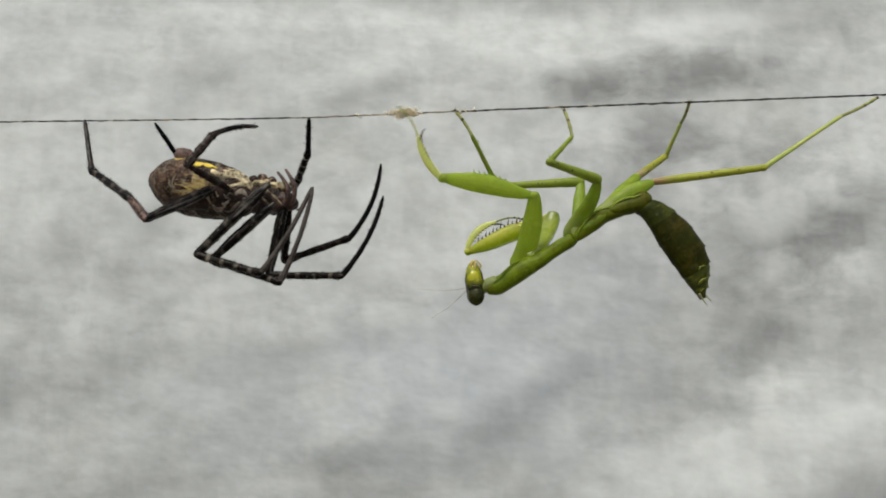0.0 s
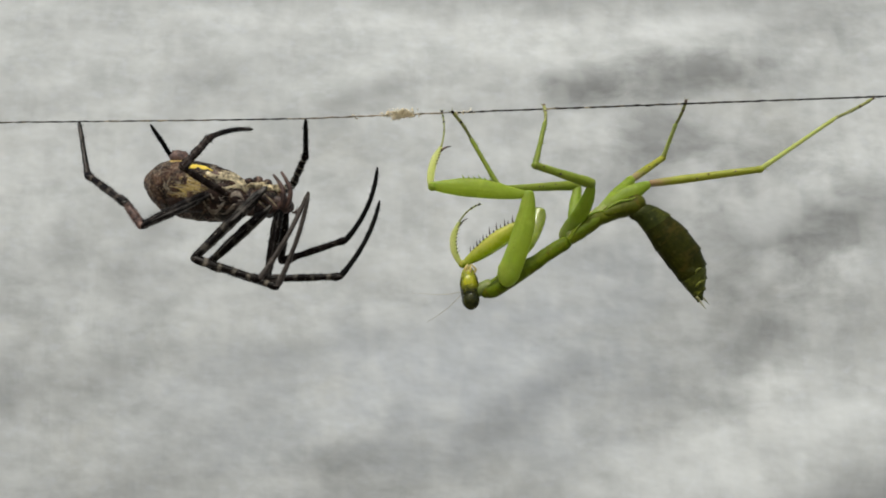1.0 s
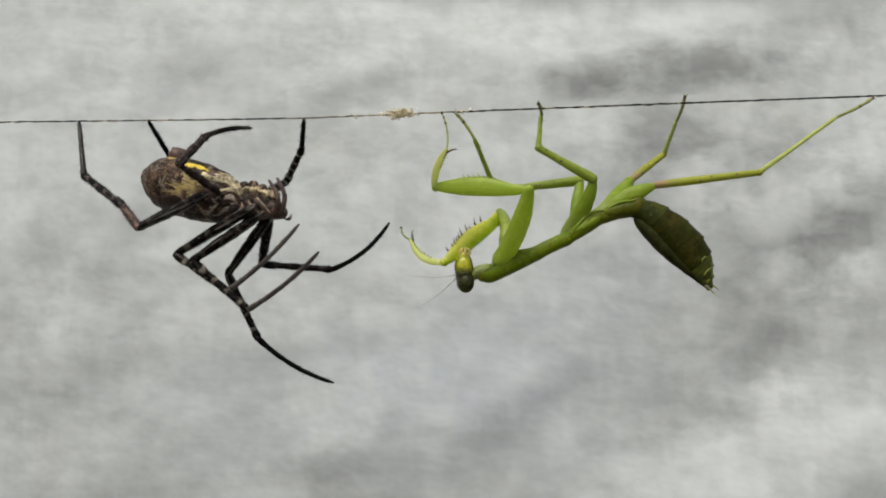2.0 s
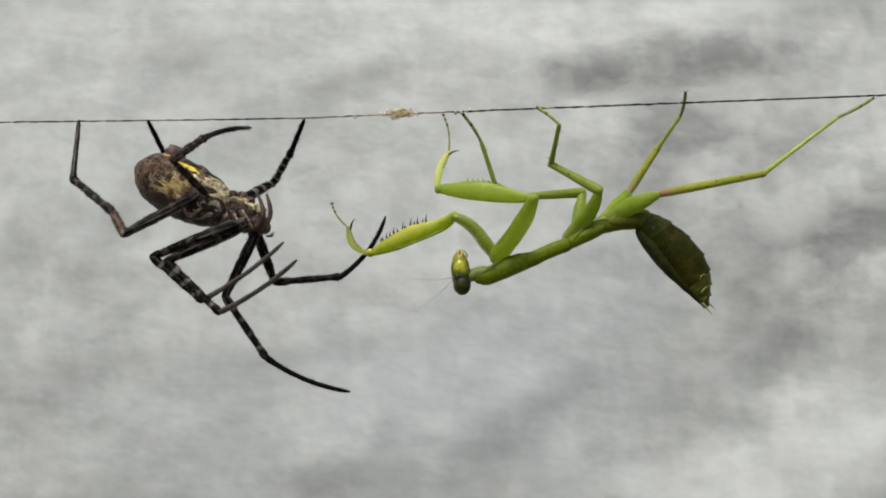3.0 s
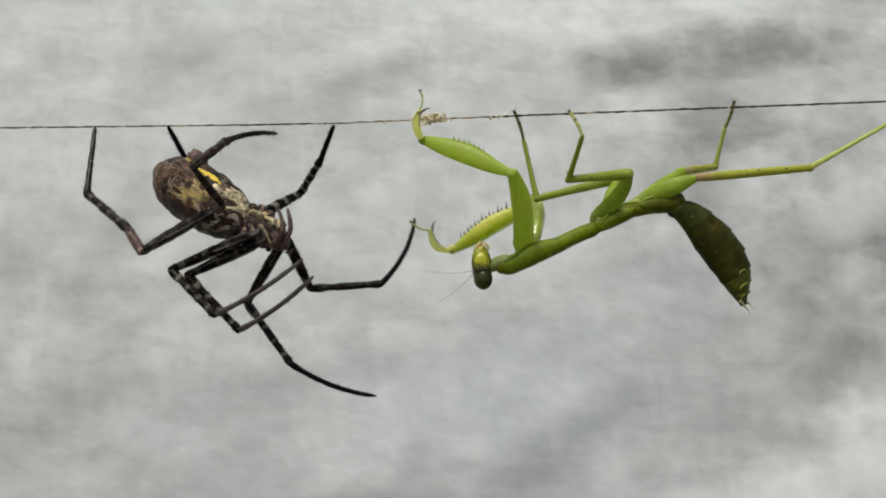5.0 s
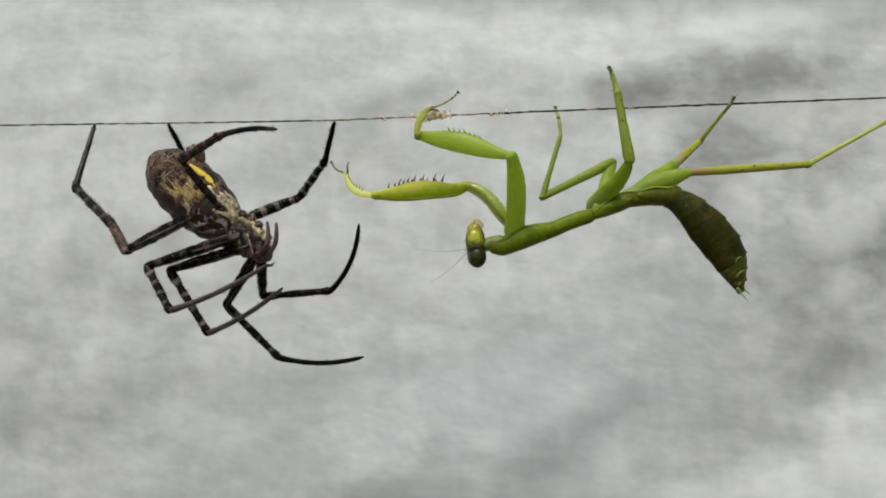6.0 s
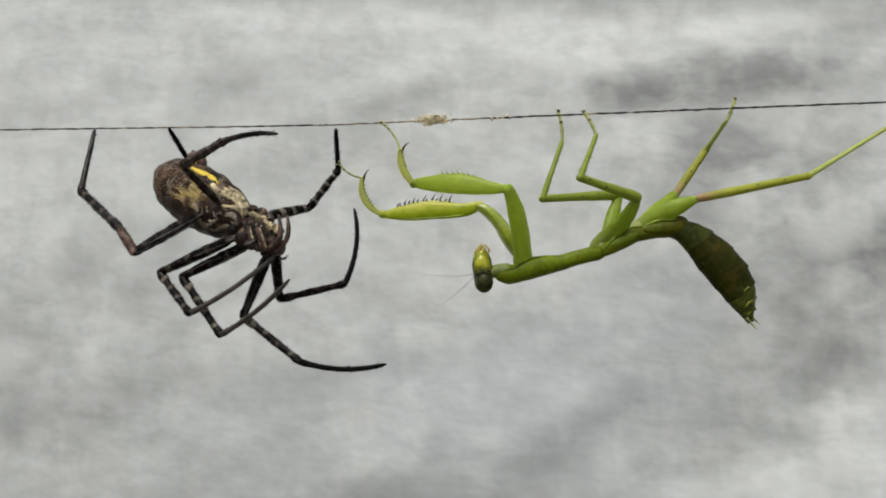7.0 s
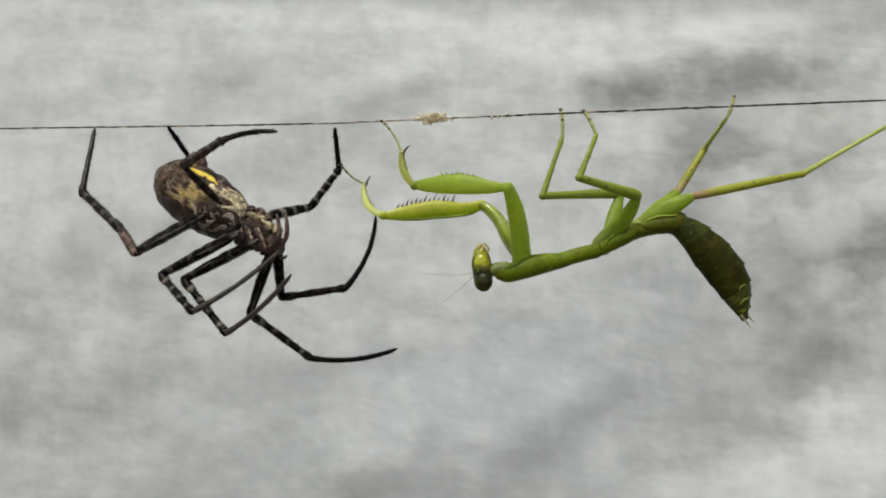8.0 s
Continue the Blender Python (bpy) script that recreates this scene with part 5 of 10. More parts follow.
    walk(PART["sC0"], [(0, mm(0.15, -4.00, -2.31, 51.2, -53.8, 0.0)), (0.4, mm(0.11, -4.00, -2.51, 50.7, -53.2, 0.0)), (0.5, mm(0.20, -4.00, -3.05, 53.5, -48.7, 0.0)), (0.7, mm(0.07, -4.00, -2.65, 50.4, -52.7, 0.0)), (1, mm(0.04, -4.00, -2.80, 50.0, -52.2, 0.0)), (1.5, mm(-0.02, -4.00, -2.67, 46.9, -52.3, 0.0)), (1.6, mm(-0.02, -4.00, -2.77, 45.7, -51.4, 0.0)), (1.7, mm(-0.02, -4.00, -2.86, 44.3, -50.6, 0.0)), (1.95, mm(-0.35, -4.00, -2.89, 45.8, -48.2, 0.0)), (2.2, mm(-1.12, -4.00, -2.96, 48.2, -42.4, 0.0)), (2.5, mm(-2.11, -4.00, -3.04, 50.0, -34.7, 0.0)), (2.8, mm(-2.57, -4.00, -3.08, 50.4, -30.9, 0.0)), (3, mm(-2.61, -4.00, -2.99, 49.2, -30.7, 0.0)), (3.5, mm(-2.70, -4.00, -2.77, 45.6, -30.1, 0.0)), (3.9, mm(-2.96, -4.00, -3.15, 52.1, -21.5, 0.0)), (4, mm(-3.07, -4.00, -3.23, 53.3, -19.6, 0.0)), (4.5, mm(-3.08, -4.00, -3.01, 53.3, -19.6, 0.0)), (4.7, mm(-3.19, -4.00, -3.05, 52.6, -20.2, 0.0)), (4.9, mm(-3.47, -4.00, -3.17, 50.8, -21.4, 0.0)), (5.15, mm(-3.94, -4.00, -3.38, 47.4, -23.5, 0.0)), (5.4, mm(-4.41, -4.00, -3.58, 43.4, -25.6, 0.0)), (5.6, mm(-4.69, -4.00, -3.70, 40.7, -26.9, 0.0)), (5.8, mm(-4.80, -4.00, -3.75, 39.6, -27.4, 0.0)), (5.9, mm(-4.70, -4.00, -3.60, 37.7, -28.3, 0.0)), (6, mm(-4.60, -4.00, -3.44, 35.6, -29.3, 0.0)), (6.25, mm(-4.48, -4.00, -2.85, 35.1, -31.4, 0.0)), (6.5, mm(-4.37, -4.00, -2.25, 34.4, -33.6, 0.0)), (7, mm(-4.53, -4.00, -2.48, 49.6, -30.9, 0.0)), (7.5, mm(-4.61, -4.00, -2.63, 51.6, -30.5, 0.0)), (8, mm(-4.54, -4.00, -2.53, 51.9, -30.3, 0.0))])
    walk(PART["sC1"], [(0, mm(-4.16, -10.64, 0.84, -29.7, 29.0, 0.0)), (0.4, mm(-4.21, -10.59, 0.73, -29.2, 29.8, -0.0)), (0.5, mm(-3.61, -10.84, 0.30, -40.8, 18.1, 0.0)), (0.7, mm(-4.25, -10.56, 0.64, -28.8, 30.3, -0.0)), (1, mm(-4.29, -10.52, 0.56, -28.4, 30.9, 0.0)), (1.5, mm(-4.62, -10.22, 0.89, -31.8, 27.6, 0.0)), (1.6, mm(-4.67, -10.09, 0.95, -32.3, 27.6, 0.0)), (1.7, mm(-4.73, -9.95, 1.01, -32.7, 27.6, 0.0)), (1.95, mm(-4.78, -10.10, 1.07, -34.0, 28.7, 0.0)), (2.2, mm(-4.95, -10.35, 1.23, -36.5, 31.5, 0.0)), (2.5, mm(-5.22, -10.53, 1.46, -39.0, 35.6, 0.0)), (2.8, mm(-5.36, -10.57, 1.57, -40.0, 37.8, 0.0)), (3, mm(-5.45, -10.44, 1.80, -40.5, 39.1, 0.0)), (3.5, mm(-5.69, -10.09, 2.38, -41.6, 42.6, 0.0)), (3.9, mm(-4.89, -10.72, 1.71, -41.1, 37.5, 0.0)), (4, mm(-4.78, -10.83, 1.56, -40.9, 36.5, 0.0)), (4.5, mm(-4.79, -10.83, 1.78, -36.3, 38.1, 0.0)), (4.7, mm(-4.97, -10.77, 1.80, -35.6, 38.7, 0.0)), (4.9, mm(-5.43, -10.60, 1.84, -33.6, 40.1, 0.0)), (5.15, mm(-6.24, -10.27, 1.91, -29.6, 42.8, 0.0)), (5.4, mm(-7.08, -9.85, 2.00, -24.1, 45.9, 0.0)), (5.6, mm(-7.60, -9.55, 2.06, -19.1, 48.3, 0.0)), (5.8, mm(-7.81, -9.42, 2.08, -15.9, 49.8, 0.0)), (5.9, mm(-7.89, -9.21, 2.33, 0.7, 57.3, 0.0)), (6, mm(-7.99, -8.96, 2.59, 3.7, 59.9, 0.0)), (6.25, mm(-8.12, -8.90, 3.09, -9.2, 59.9, 0.0)), (6.5, mm(-8.26, -8.81, 3.60, -13.3, 62.8, 0.0)), (7, mm(-7.37, -10.48, 2.26, -14.7, 55.3, 0.0)), (7.5, mm(-7.29, -10.68, 1.92, -29.8, 46.8, 0.0)), (8, mm(-7.20, -10.70, 2.00, -21.6, 50.3, 0.0))])
    walk(PART["sC2"], [(0, mm(-1.22, -7.17, 6.16, -47.8, 64.8, 0.0)), (0.4, mm(-1.18, -7.18, 6.03, -49.0, 63.9, -0.0)), (0.5, mm(-1.96, -6.27, 5.33, -43.5, 62.0, 0.0)), (0.7, mm(-1.16, -7.19, 5.94, -49.9, 63.3, -0.0)), (1, mm(-1.13, -7.20, 5.84, -50.7, 62.6, 0.0)), (1.5, mm(-1.86, -6.54, 6.16, -46.0, 65.9, 0.0)), (1.6, mm(-1.93, -6.35, 6.19, -45.6, 66.7, 0.0)), (1.7, mm(-2.00, -6.16, 6.22, -45.1, 67.4, 0.0)), (1.95, mm(-2.00, -6.19, 6.16, -44.6, 67.0, 0.0)), (2.2, mm(-2.01, -6.19, 6.03, -43.3, 66.2, 0.0)), (2.5, mm(-2.05, -6.12, 5.88, -41.5, 65.2, 0.0)), (2.8, mm(-2.08, -6.07, 5.81, -40.6, 64.8, 0.0)), (3, mm(-2.10, -5.90, 5.93, -42.0, 65.2, 0.0)), (3.5, mm(-2.15, -5.45, 6.24, 18.0, 84.6, 0.0)), (3.9, mm(-1.67, -6.12, 5.89, -46.1, 65.8, 0.0)), (4, mm(-1.63, -6.24, 5.81, -45.6, 66.0, 0.0)), (4.5, mm(-1.31, -6.69, 6.22, -49.6, 66.0, 0.0)), (4.7, mm(-1.42, -6.69, 6.24, -48.6, 66.8, 0.0)), (4.9, mm(-1.68, -6.73, 6.29, -45.7, 68.5, 0.0)), (5.15, mm(-2.10, -6.81, 6.38, -40.2, 71.4, 0.0)), (5.4, mm(-2.49, -6.99, 6.45, -33.5, 74.3, 0.0)), (5.6, mm(-2.66, -7.27, 6.45, -28.4, 76.1, 0.0)), (5.8, mm(-2.67, -7.51, 6.43, -26.2, 76.8, 0.0)), (5.9, mm(-2.00, -9.30, 6.11, -30.4, 75.9, 0.0)), (6, mm(-1.95, -9.40, 6.10, -30.9, 76.1, 0.0)), (6.25, mm(-2.14, -7.78, 6.56, -36.0, 74.4, 0.0)), (6.5, mm(-2.20, -7.21, 6.71, -37.5, 73.2, 0.0)), (7, mm(-1.81, -8.70, 6.12, -37.3, 72.4, 0.0)), (7.5, mm(-2.87, -7.20, 6.08, -26.0, 75.7, 0.0)), (8, mm(-2.19, -8.12, 6.16, -34.4, 72.0, 0.0))])
    walk(PART["sD0"], [(0, mm(6.29, 2.00, -2.75, -68.5, 31.5, 0.0)), (0.4, mm(6.31, 2.00, -2.88, -68.2, 30.3, 0.0)), (0.5, mm(6.16, 2.00, -3.04, -63.3, 26.5, 0.0)), (0.7, mm(6.33, 2.00, -2.97, -67.9, 29.3, 0.0)), (1, mm(6.35, 2.00, -3.07, -67.7, 28.4, 0.0)), (1.5, mm(6.27, 2.00, -2.64, -68.5, 31.1, 0.0)), (1.6, mm(6.03, 2.00, -2.64, -67.6, 29.7, 0.0)), (1.7, mm(5.78, 2.00, -2.64, -66.7, 28.4, 0.0)), (1.95, mm(5.29, 2.00, -2.69, -65.8, 30.1, 0.0)), (2.2, mm(4.18, 2.00, -2.83, -63.7, 33.6, 0.0)), (2.5, mm(2.75, 2.00, -2.99, -60.7, 37.6, 0.0)), (2.8, mm(2.07, 2.00, -3.07, -59.2, 39.3, 0.0)), (3, mm(1.89, 2.00, -3.12, -59.1, 41.4, 0.0)), (3.5, mm(1.46, 2.00, -3.23, -58.4, 46.8, 0.0)), (3.9, mm(2.10, 2.00, -3.43, -53.9, 42.7, 0.0)), (4, mm(2.28, 2.00, -3.49, -52.2, 43.1, 0.0)), (4.5, mm(2.27, 2.00, -3.45, -53.9, 40.3, 0.0)), (4.7, mm(2.01, 2.00, -3.58, -52.8, 42.3, 0.0)), (4.9, mm(1.33, 2.00, -3.94, -49.6, 47.0, 0.0)), (5.15, mm(0.19, 2.00, -4.53, -43.0, 54.0, 0.0)), (5.4, mm(-0.95, 2.00, -5.13, -33.5, 60.1, 0.0)), (5.6, mm(-1.63, 2.00, -5.48, -24.6, 63.7, 0.0)), (5.8, mm(-1.89, 2.00, -5.62, -18.3, 65.5, 0.0)), (5.9, mm(-1.65, 2.00, -5.45, -18.2, 65.6, 0.0)), (6, mm(-1.41, 2.00, -5.28, -18.0, 65.6, 0.0)), (6.25, mm(-0.02, 2.00, -4.90, -32.5, 64.7, 0.0)), (6.5, mm(1.36, 2.00, -4.51, -40.7, 65.3, 0.0)), (7, mm(1.68, 2.00, -4.31, -51.6, 70.8, 0.0)), (7.5, mm(1.68, 2.00, -4.43, -50.6, 70.8, 0.0)), (8, mm(1.67, 2.00, -4.55, -49.5, 70.8, 0.0))])
    walk(PART["sD1"], [(0, mm(8.00, 10.29, 0.05, 45.1, 35.5, 0.0)), (0.4, mm(7.98, 10.27, -0.01, 44.4, 36.2, 0.0)), (0.5, mm(7.95, 9.96, 0.55, 40.5, 35.8, 0.0)), (0.7, mm(7.97, 10.26, -0.05, 43.8, 36.8, 0.0)), (1, mm(7.96, 10.25, -0.09, 43.3, 37.3, 0.0)), (1.5, mm(7.96, 10.30, 0.16, 41.3, 33.2, 0.0)), (1.6, mm(7.71, 10.24, 0.31, 39.8, 34.8, 0.0)), (1.7, mm(7.46, 10.19, 0.47, 38.2, 36.3, 0.0)), (1.95, mm(7.13, 10.13, 0.47, 38.4, 37.2, 0.0)), (2.2, mm(6.37, 9.99, 0.47, 38.8, 39.3, 0.0)), (2.5, mm(5.41, 9.78, 0.46, 39.2, 42.0, 0.0)), (2.8, mm(4.96, 9.66, 0.46, 39.3, 43.2, 0.0)), (3, mm(4.93, 9.65, 0.32, 38.1, 42.0, 0.0)), (3.5, mm(4.86, 9.60, -0.03, 34.9, 39.1, 0.0)), (3.9, mm(5.66, 9.21, 0.42, 44.9, 42.6, 0.0)), (4, mm(6.02, 9.05, 0.50, 47.5, 42.8, 0.0)), (4.5, mm(5.67, 9.20, 0.56, 44.2, 45.4, 0.0)), (4.7, mm(5.64, 9.10, 0.41, 42.9, 44.8, 0.0)), (4.9, mm(5.56, 8.79, 0.00, 39.3, 43.2, 0.0)), (5.15, mm(5.47, 8.08, -0.70, 32.6, 40.7, 0.0)), (5.4, mm(5.50, 6.92, -1.43, 24.8, 38.2, 0.0)), (5.6, mm(5.64, 5.71, -1.90, 19.7, 36.7, 0.0)), (5.8, mm(5.81, 4.80, -2.12, 18.0, 36.3, 0.0)), (5.9, mm(6.06, 4.78, -1.95, 20.9, 38.6, 0.0)), (6, mm(6.31, 4.76, -1.78, 23.3, 40.9, 0.0)), (6.25, mm(6.77, 6.80, -1.68, 26.6, 42.7, 0.0)), (6.5, mm(7.50, 7.82, -1.68, 30.6, 44.9, 0.0)), (7, mm(6.91, 8.99, -2.48, -0.3, 37.3, 0.0)), (7.5, mm(7.03, 8.89, -2.57, -0.2, 37.0, 0.0)), (8, mm(7.15, 8.78, -2.64, -0.1, 36.7, 0.0))])
    walk(PART["sD2"], [(0, mm(11.37, 4.46, 4.78, 41.3, 13.1, 0.0)), (0.4, mm(11.46, 4.52, 4.74, 41.5, 12.3, 0.0)), (0.5, mm(11.61, 4.62, 5.63, 54.5, 13.2, 0.0)), (0.7, mm(11.52, 4.56, 4.71, 41.7, 11.6, 0.0)), (1, mm(11.59, 4.60, 4.68, 41.8, 11.0, 0.0)), (1.5, mm(11.35, 4.86, 5.34, 49.4, 14.6, 0.0)), (1.6, mm(11.32, 4.97, 5.51, 51.1, 15.5, 0.0)), (1.7, mm(11.30, 5.10, 5.68, 52.6, 16.4, 0.0)), (1.95, mm(11.03, 5.02, 5.60, 50.9, 19.6, 0.0)), (2.2, mm(10.43, 4.83, 5.43, 46.2, 25.7, 0.0)), (2.5, mm(9.67, 4.57, 5.21, 38.6, 31.4, 0.0)), (2.8, mm(9.32, 4.44, 5.10, 34.3, 33.3, 0.0)), (3, mm(9.26, 4.56, 5.13, 34.7, 33.4, 0.0)), (3.5, mm(9.12, 4.88, 5.21, 35.7, 33.5, 0.0)), (3.9, mm(9.61, 3.40, 4.72, 33.7, 32.0, 0.0)), (4, mm(9.80, 2.97, 4.58, 33.8, 31.2, 0.0)), (4.5, mm(9.88, 3.46, 4.71, 33.3, 31.0, 0.0)), (4.7, mm(9.89, 3.50, 4.69, 33.2, 30.9, 0.0)), (4.9, mm(9.92, 3.58, 4.65, 32.8, 30.5, 0.0)), (5.15, mm(9.99, 3.64, 4.57, 32.3, 29.9, 0.0)), (5.4, mm(10.12, 3.47, 4.45, 32.1, 29.4, 0.0)), (5.6, mm(10.28, 2.94, 4.32, 32.4, 29.3, 0.0)), (5.8, mm(10.44, 2.25, 4.20, 33.0, 29.4, 0.0)), (5.9, mm(10.86, 1.84, 4.07, 33.3, 26.0, 0.0)), (6, mm(11.26, 1.50, 3.95, 33.2, 22.5, 0.0)), (6.25, mm(11.77, 3.10, 3.72, 30.0, 13.1, 0.0)), (6.5, mm(12.50, 3.63, 3.34, 23.3, 3.7, 0.0)), (7, mm(11.90, 9.03, 4.07, 11.6, -1.4, 0.0)), (7.5, mm(11.99, 8.92, 4.01, 11.8, -2.6, 0.0)), (8, mm(12.07, 8.80, 3.96, 12.1, -3.7, 0.0))])
    walk(PART["sE0"], [(0, mm(8.36, 2.00, -3.99, 168.4, -6.3, 180.0)), (0.4, mm(8.42, 2.00, -4.15, 165.1, -7.2, 180.0)), (0.5, mm(8.56, 2.00, -4.58, 152.6, -12.6, -180.0)), (0.7, mm(8.46, 2.00, -4.26, 162.7, -7.9, 180.0)), (1, mm(8.51, 2.00, -4.38, 160.2, -8.6, -180.0)), (1.5, mm(8.27, 2.00, -4.44, 159.4, -6.8, 180.0)), (1.6, mm(7.39, 2.00, -5.33, 151.9, -17.2, 180.0)), (1.7, mm(6.51, 2.00, -6.23, 148.4, -27.7, 180.0)), (1.95, mm(6.12, 2.00, -6.45, 146.9, -22.7, 180.0)), (2.2, mm(5.25, 2.00, -6.95, 145.7, -10.2, 180.0)), (2.5, mm(4.13, 2.00, -7.59, 150.3, 6.9, -180.0)), (2.8, mm(3.60, 2.00, -7.90, 156.1, 15.1, 180.0)), (3, mm(3.64, 2.00, -8.35, 158.9, 14.0, 180.0)), (3.5, mm(4.03, 2.00, -8.35, 157.1, 13.1, 180.0)), (3.9, mm(4.87, 2.00, -8.28, 153.0, 16.9, 180.0)), (4, mm(5.10, 2.00, -8.28, 153.2, 18.6, 180.0)), (4.5, mm(5.35, 2.00, -6.66, 164.0, 31.3, 180.0)), (4.7, mm(5.35, 2.00, -7.35, 159.7, 23.6, 180.0)), (4.9, mm(4.99, 2.00, -7.62, 156.4, 21.7, 180.0)), (5.15, mm(3.86, 2.00, -8.47, 148.9, 15.8, 180.0)), (5.4, mm(2.49, 2.00, -9.48, 142.9, 8.2, 180.0)), (5.6, mm(1.62, 2.00, -10.13, 140.1, 3.1, -180.0)), (5.8, mm(1.26, 2.00, -10.40, 139.2, 0.9, -180.0)), (5.9, mm(0.94, 2.00, -10.44, 140.4, -5.3, 180.0)), (6, mm(0.62, 2.00, -10.49, 142.3, -10.9, 180.0)), (6.25, mm(1.32, 2.00, -8.59, 162.2, 0.7, 180.0)), (6.5, mm(2.03, 2.00, -6.70, -178.4, 8.7, -180.0)), (7, mm(2.68, 2.00, -9.15, 151.4, -2.8, 180.0)), (7.5, mm(2.93, 2.00, -9.42, 144.9, -1.6, 180.0)), (8, mm(2.94, 2.00, -8.33, 160.1, -0.3, 180.0))])
    walk(PART["sE1"], [(0, mm(7.22, 4.14, -14.29, 10.4, 71.5, 0.0)), (0.4, mm(7.14, 4.72, -14.27, 10.6, 71.8, 0.0)), (0.5, mm(6.51, 6.88, -13.74, -7.3, 69.8, 0.0)), (0.7, mm(7.08, 5.15, -14.25, 10.7, 72.0, 0.0)), (1, mm(7.02, 5.59, -14.23, 10.9, 72.2, 0.0)), (1.5, mm(7.10, 5.73, -14.28, 10.9, 72.3, 0.0)), (1.6, mm(4.63, 6.99, -14.25, 6.7, 84.2, 0.0)), (1.7, mm(2.32, 7.55, -14.21, 170.3, 83.7, 180.0)), (1.95, mm(2.71, 7.79, -14.62, 170.4, 84.7, -180.0)), (2.2, mm(3.71, 7.96, -15.56, -178.2, 87.6, 180.0)), (2.5, mm(5.24, 7.24, -16.73, 10.3, 88.9, 0.0)), (2.8, mm(6.12, 6.29, -17.24, 13.9, 87.1, 0.0)), (3, mm(6.04, 5.81, -17.93, 14.0, 84.8, 0.0)), (3.5, mm(6.24, 6.12, -17.84, 7.0, 86.6, 0.0)), (3.9, mm(7.61, 6.81, -17.30, -4.0, 87.6, 0.0)), (4, mm(8.12, 6.77, -17.23, -6.2, 87.9, 0.0)), (4.1, mm(8.62, 6.40, -16.86, -3.2, 87.9, 0.1)), (4.2, mm(9.12, 6.03, -16.48, 28.6, 79.9, 0.0)), (4.35, mm(9.88, 5.47, -15.92, 3.9, 87.8, 0.1)), (4.5, mm(10.63, 4.92, -15.36, 8.1, 87.7, 0.0)), (4.7, mm(9.32, 5.67, -16.45, 6.0, 88.6, 0.0)), (4.9, mm(8.59, 6.23, -16.63, 9.4, 87.2, 0.0)), (5.15, mm(6.33, 7.46, -17.19, 17.0, 82.9, 0.0)), (5.4, mm(3.70, 8.38, -17.84, 22.9, 77.4, 0.0)), (5.6, mm(2.05, 8.78, -18.25, 25.7, 73.7, 0.0)), (5.8, mm(1.38, 8.92, -18.41, 26.7, 72.1, 0.0)), (5.9, mm(0.19, 8.75, -18.56, 20.7, 78.6, 0.0)), (6, mm(-0.96, 8.48, -18.71, 12.2, 84.6, 0.0)), (6.25, mm(1.45, 5.24, -18.67, 21.7, 77.3, 0.0)), (6.5, mm(3.64, 1.70, -17.16, -50.8, 76.8, 0.0)), (7, mm(2.22, 7.07, -18.43, 16.6, 76.6, 0.0)), (7.5, mm(2.69, 8.08, -18.08, 18.4, 80.9, 0.0)), (8, mm(2.89, 5.61, -18.28, 20.6, 80.9, 0.0))])
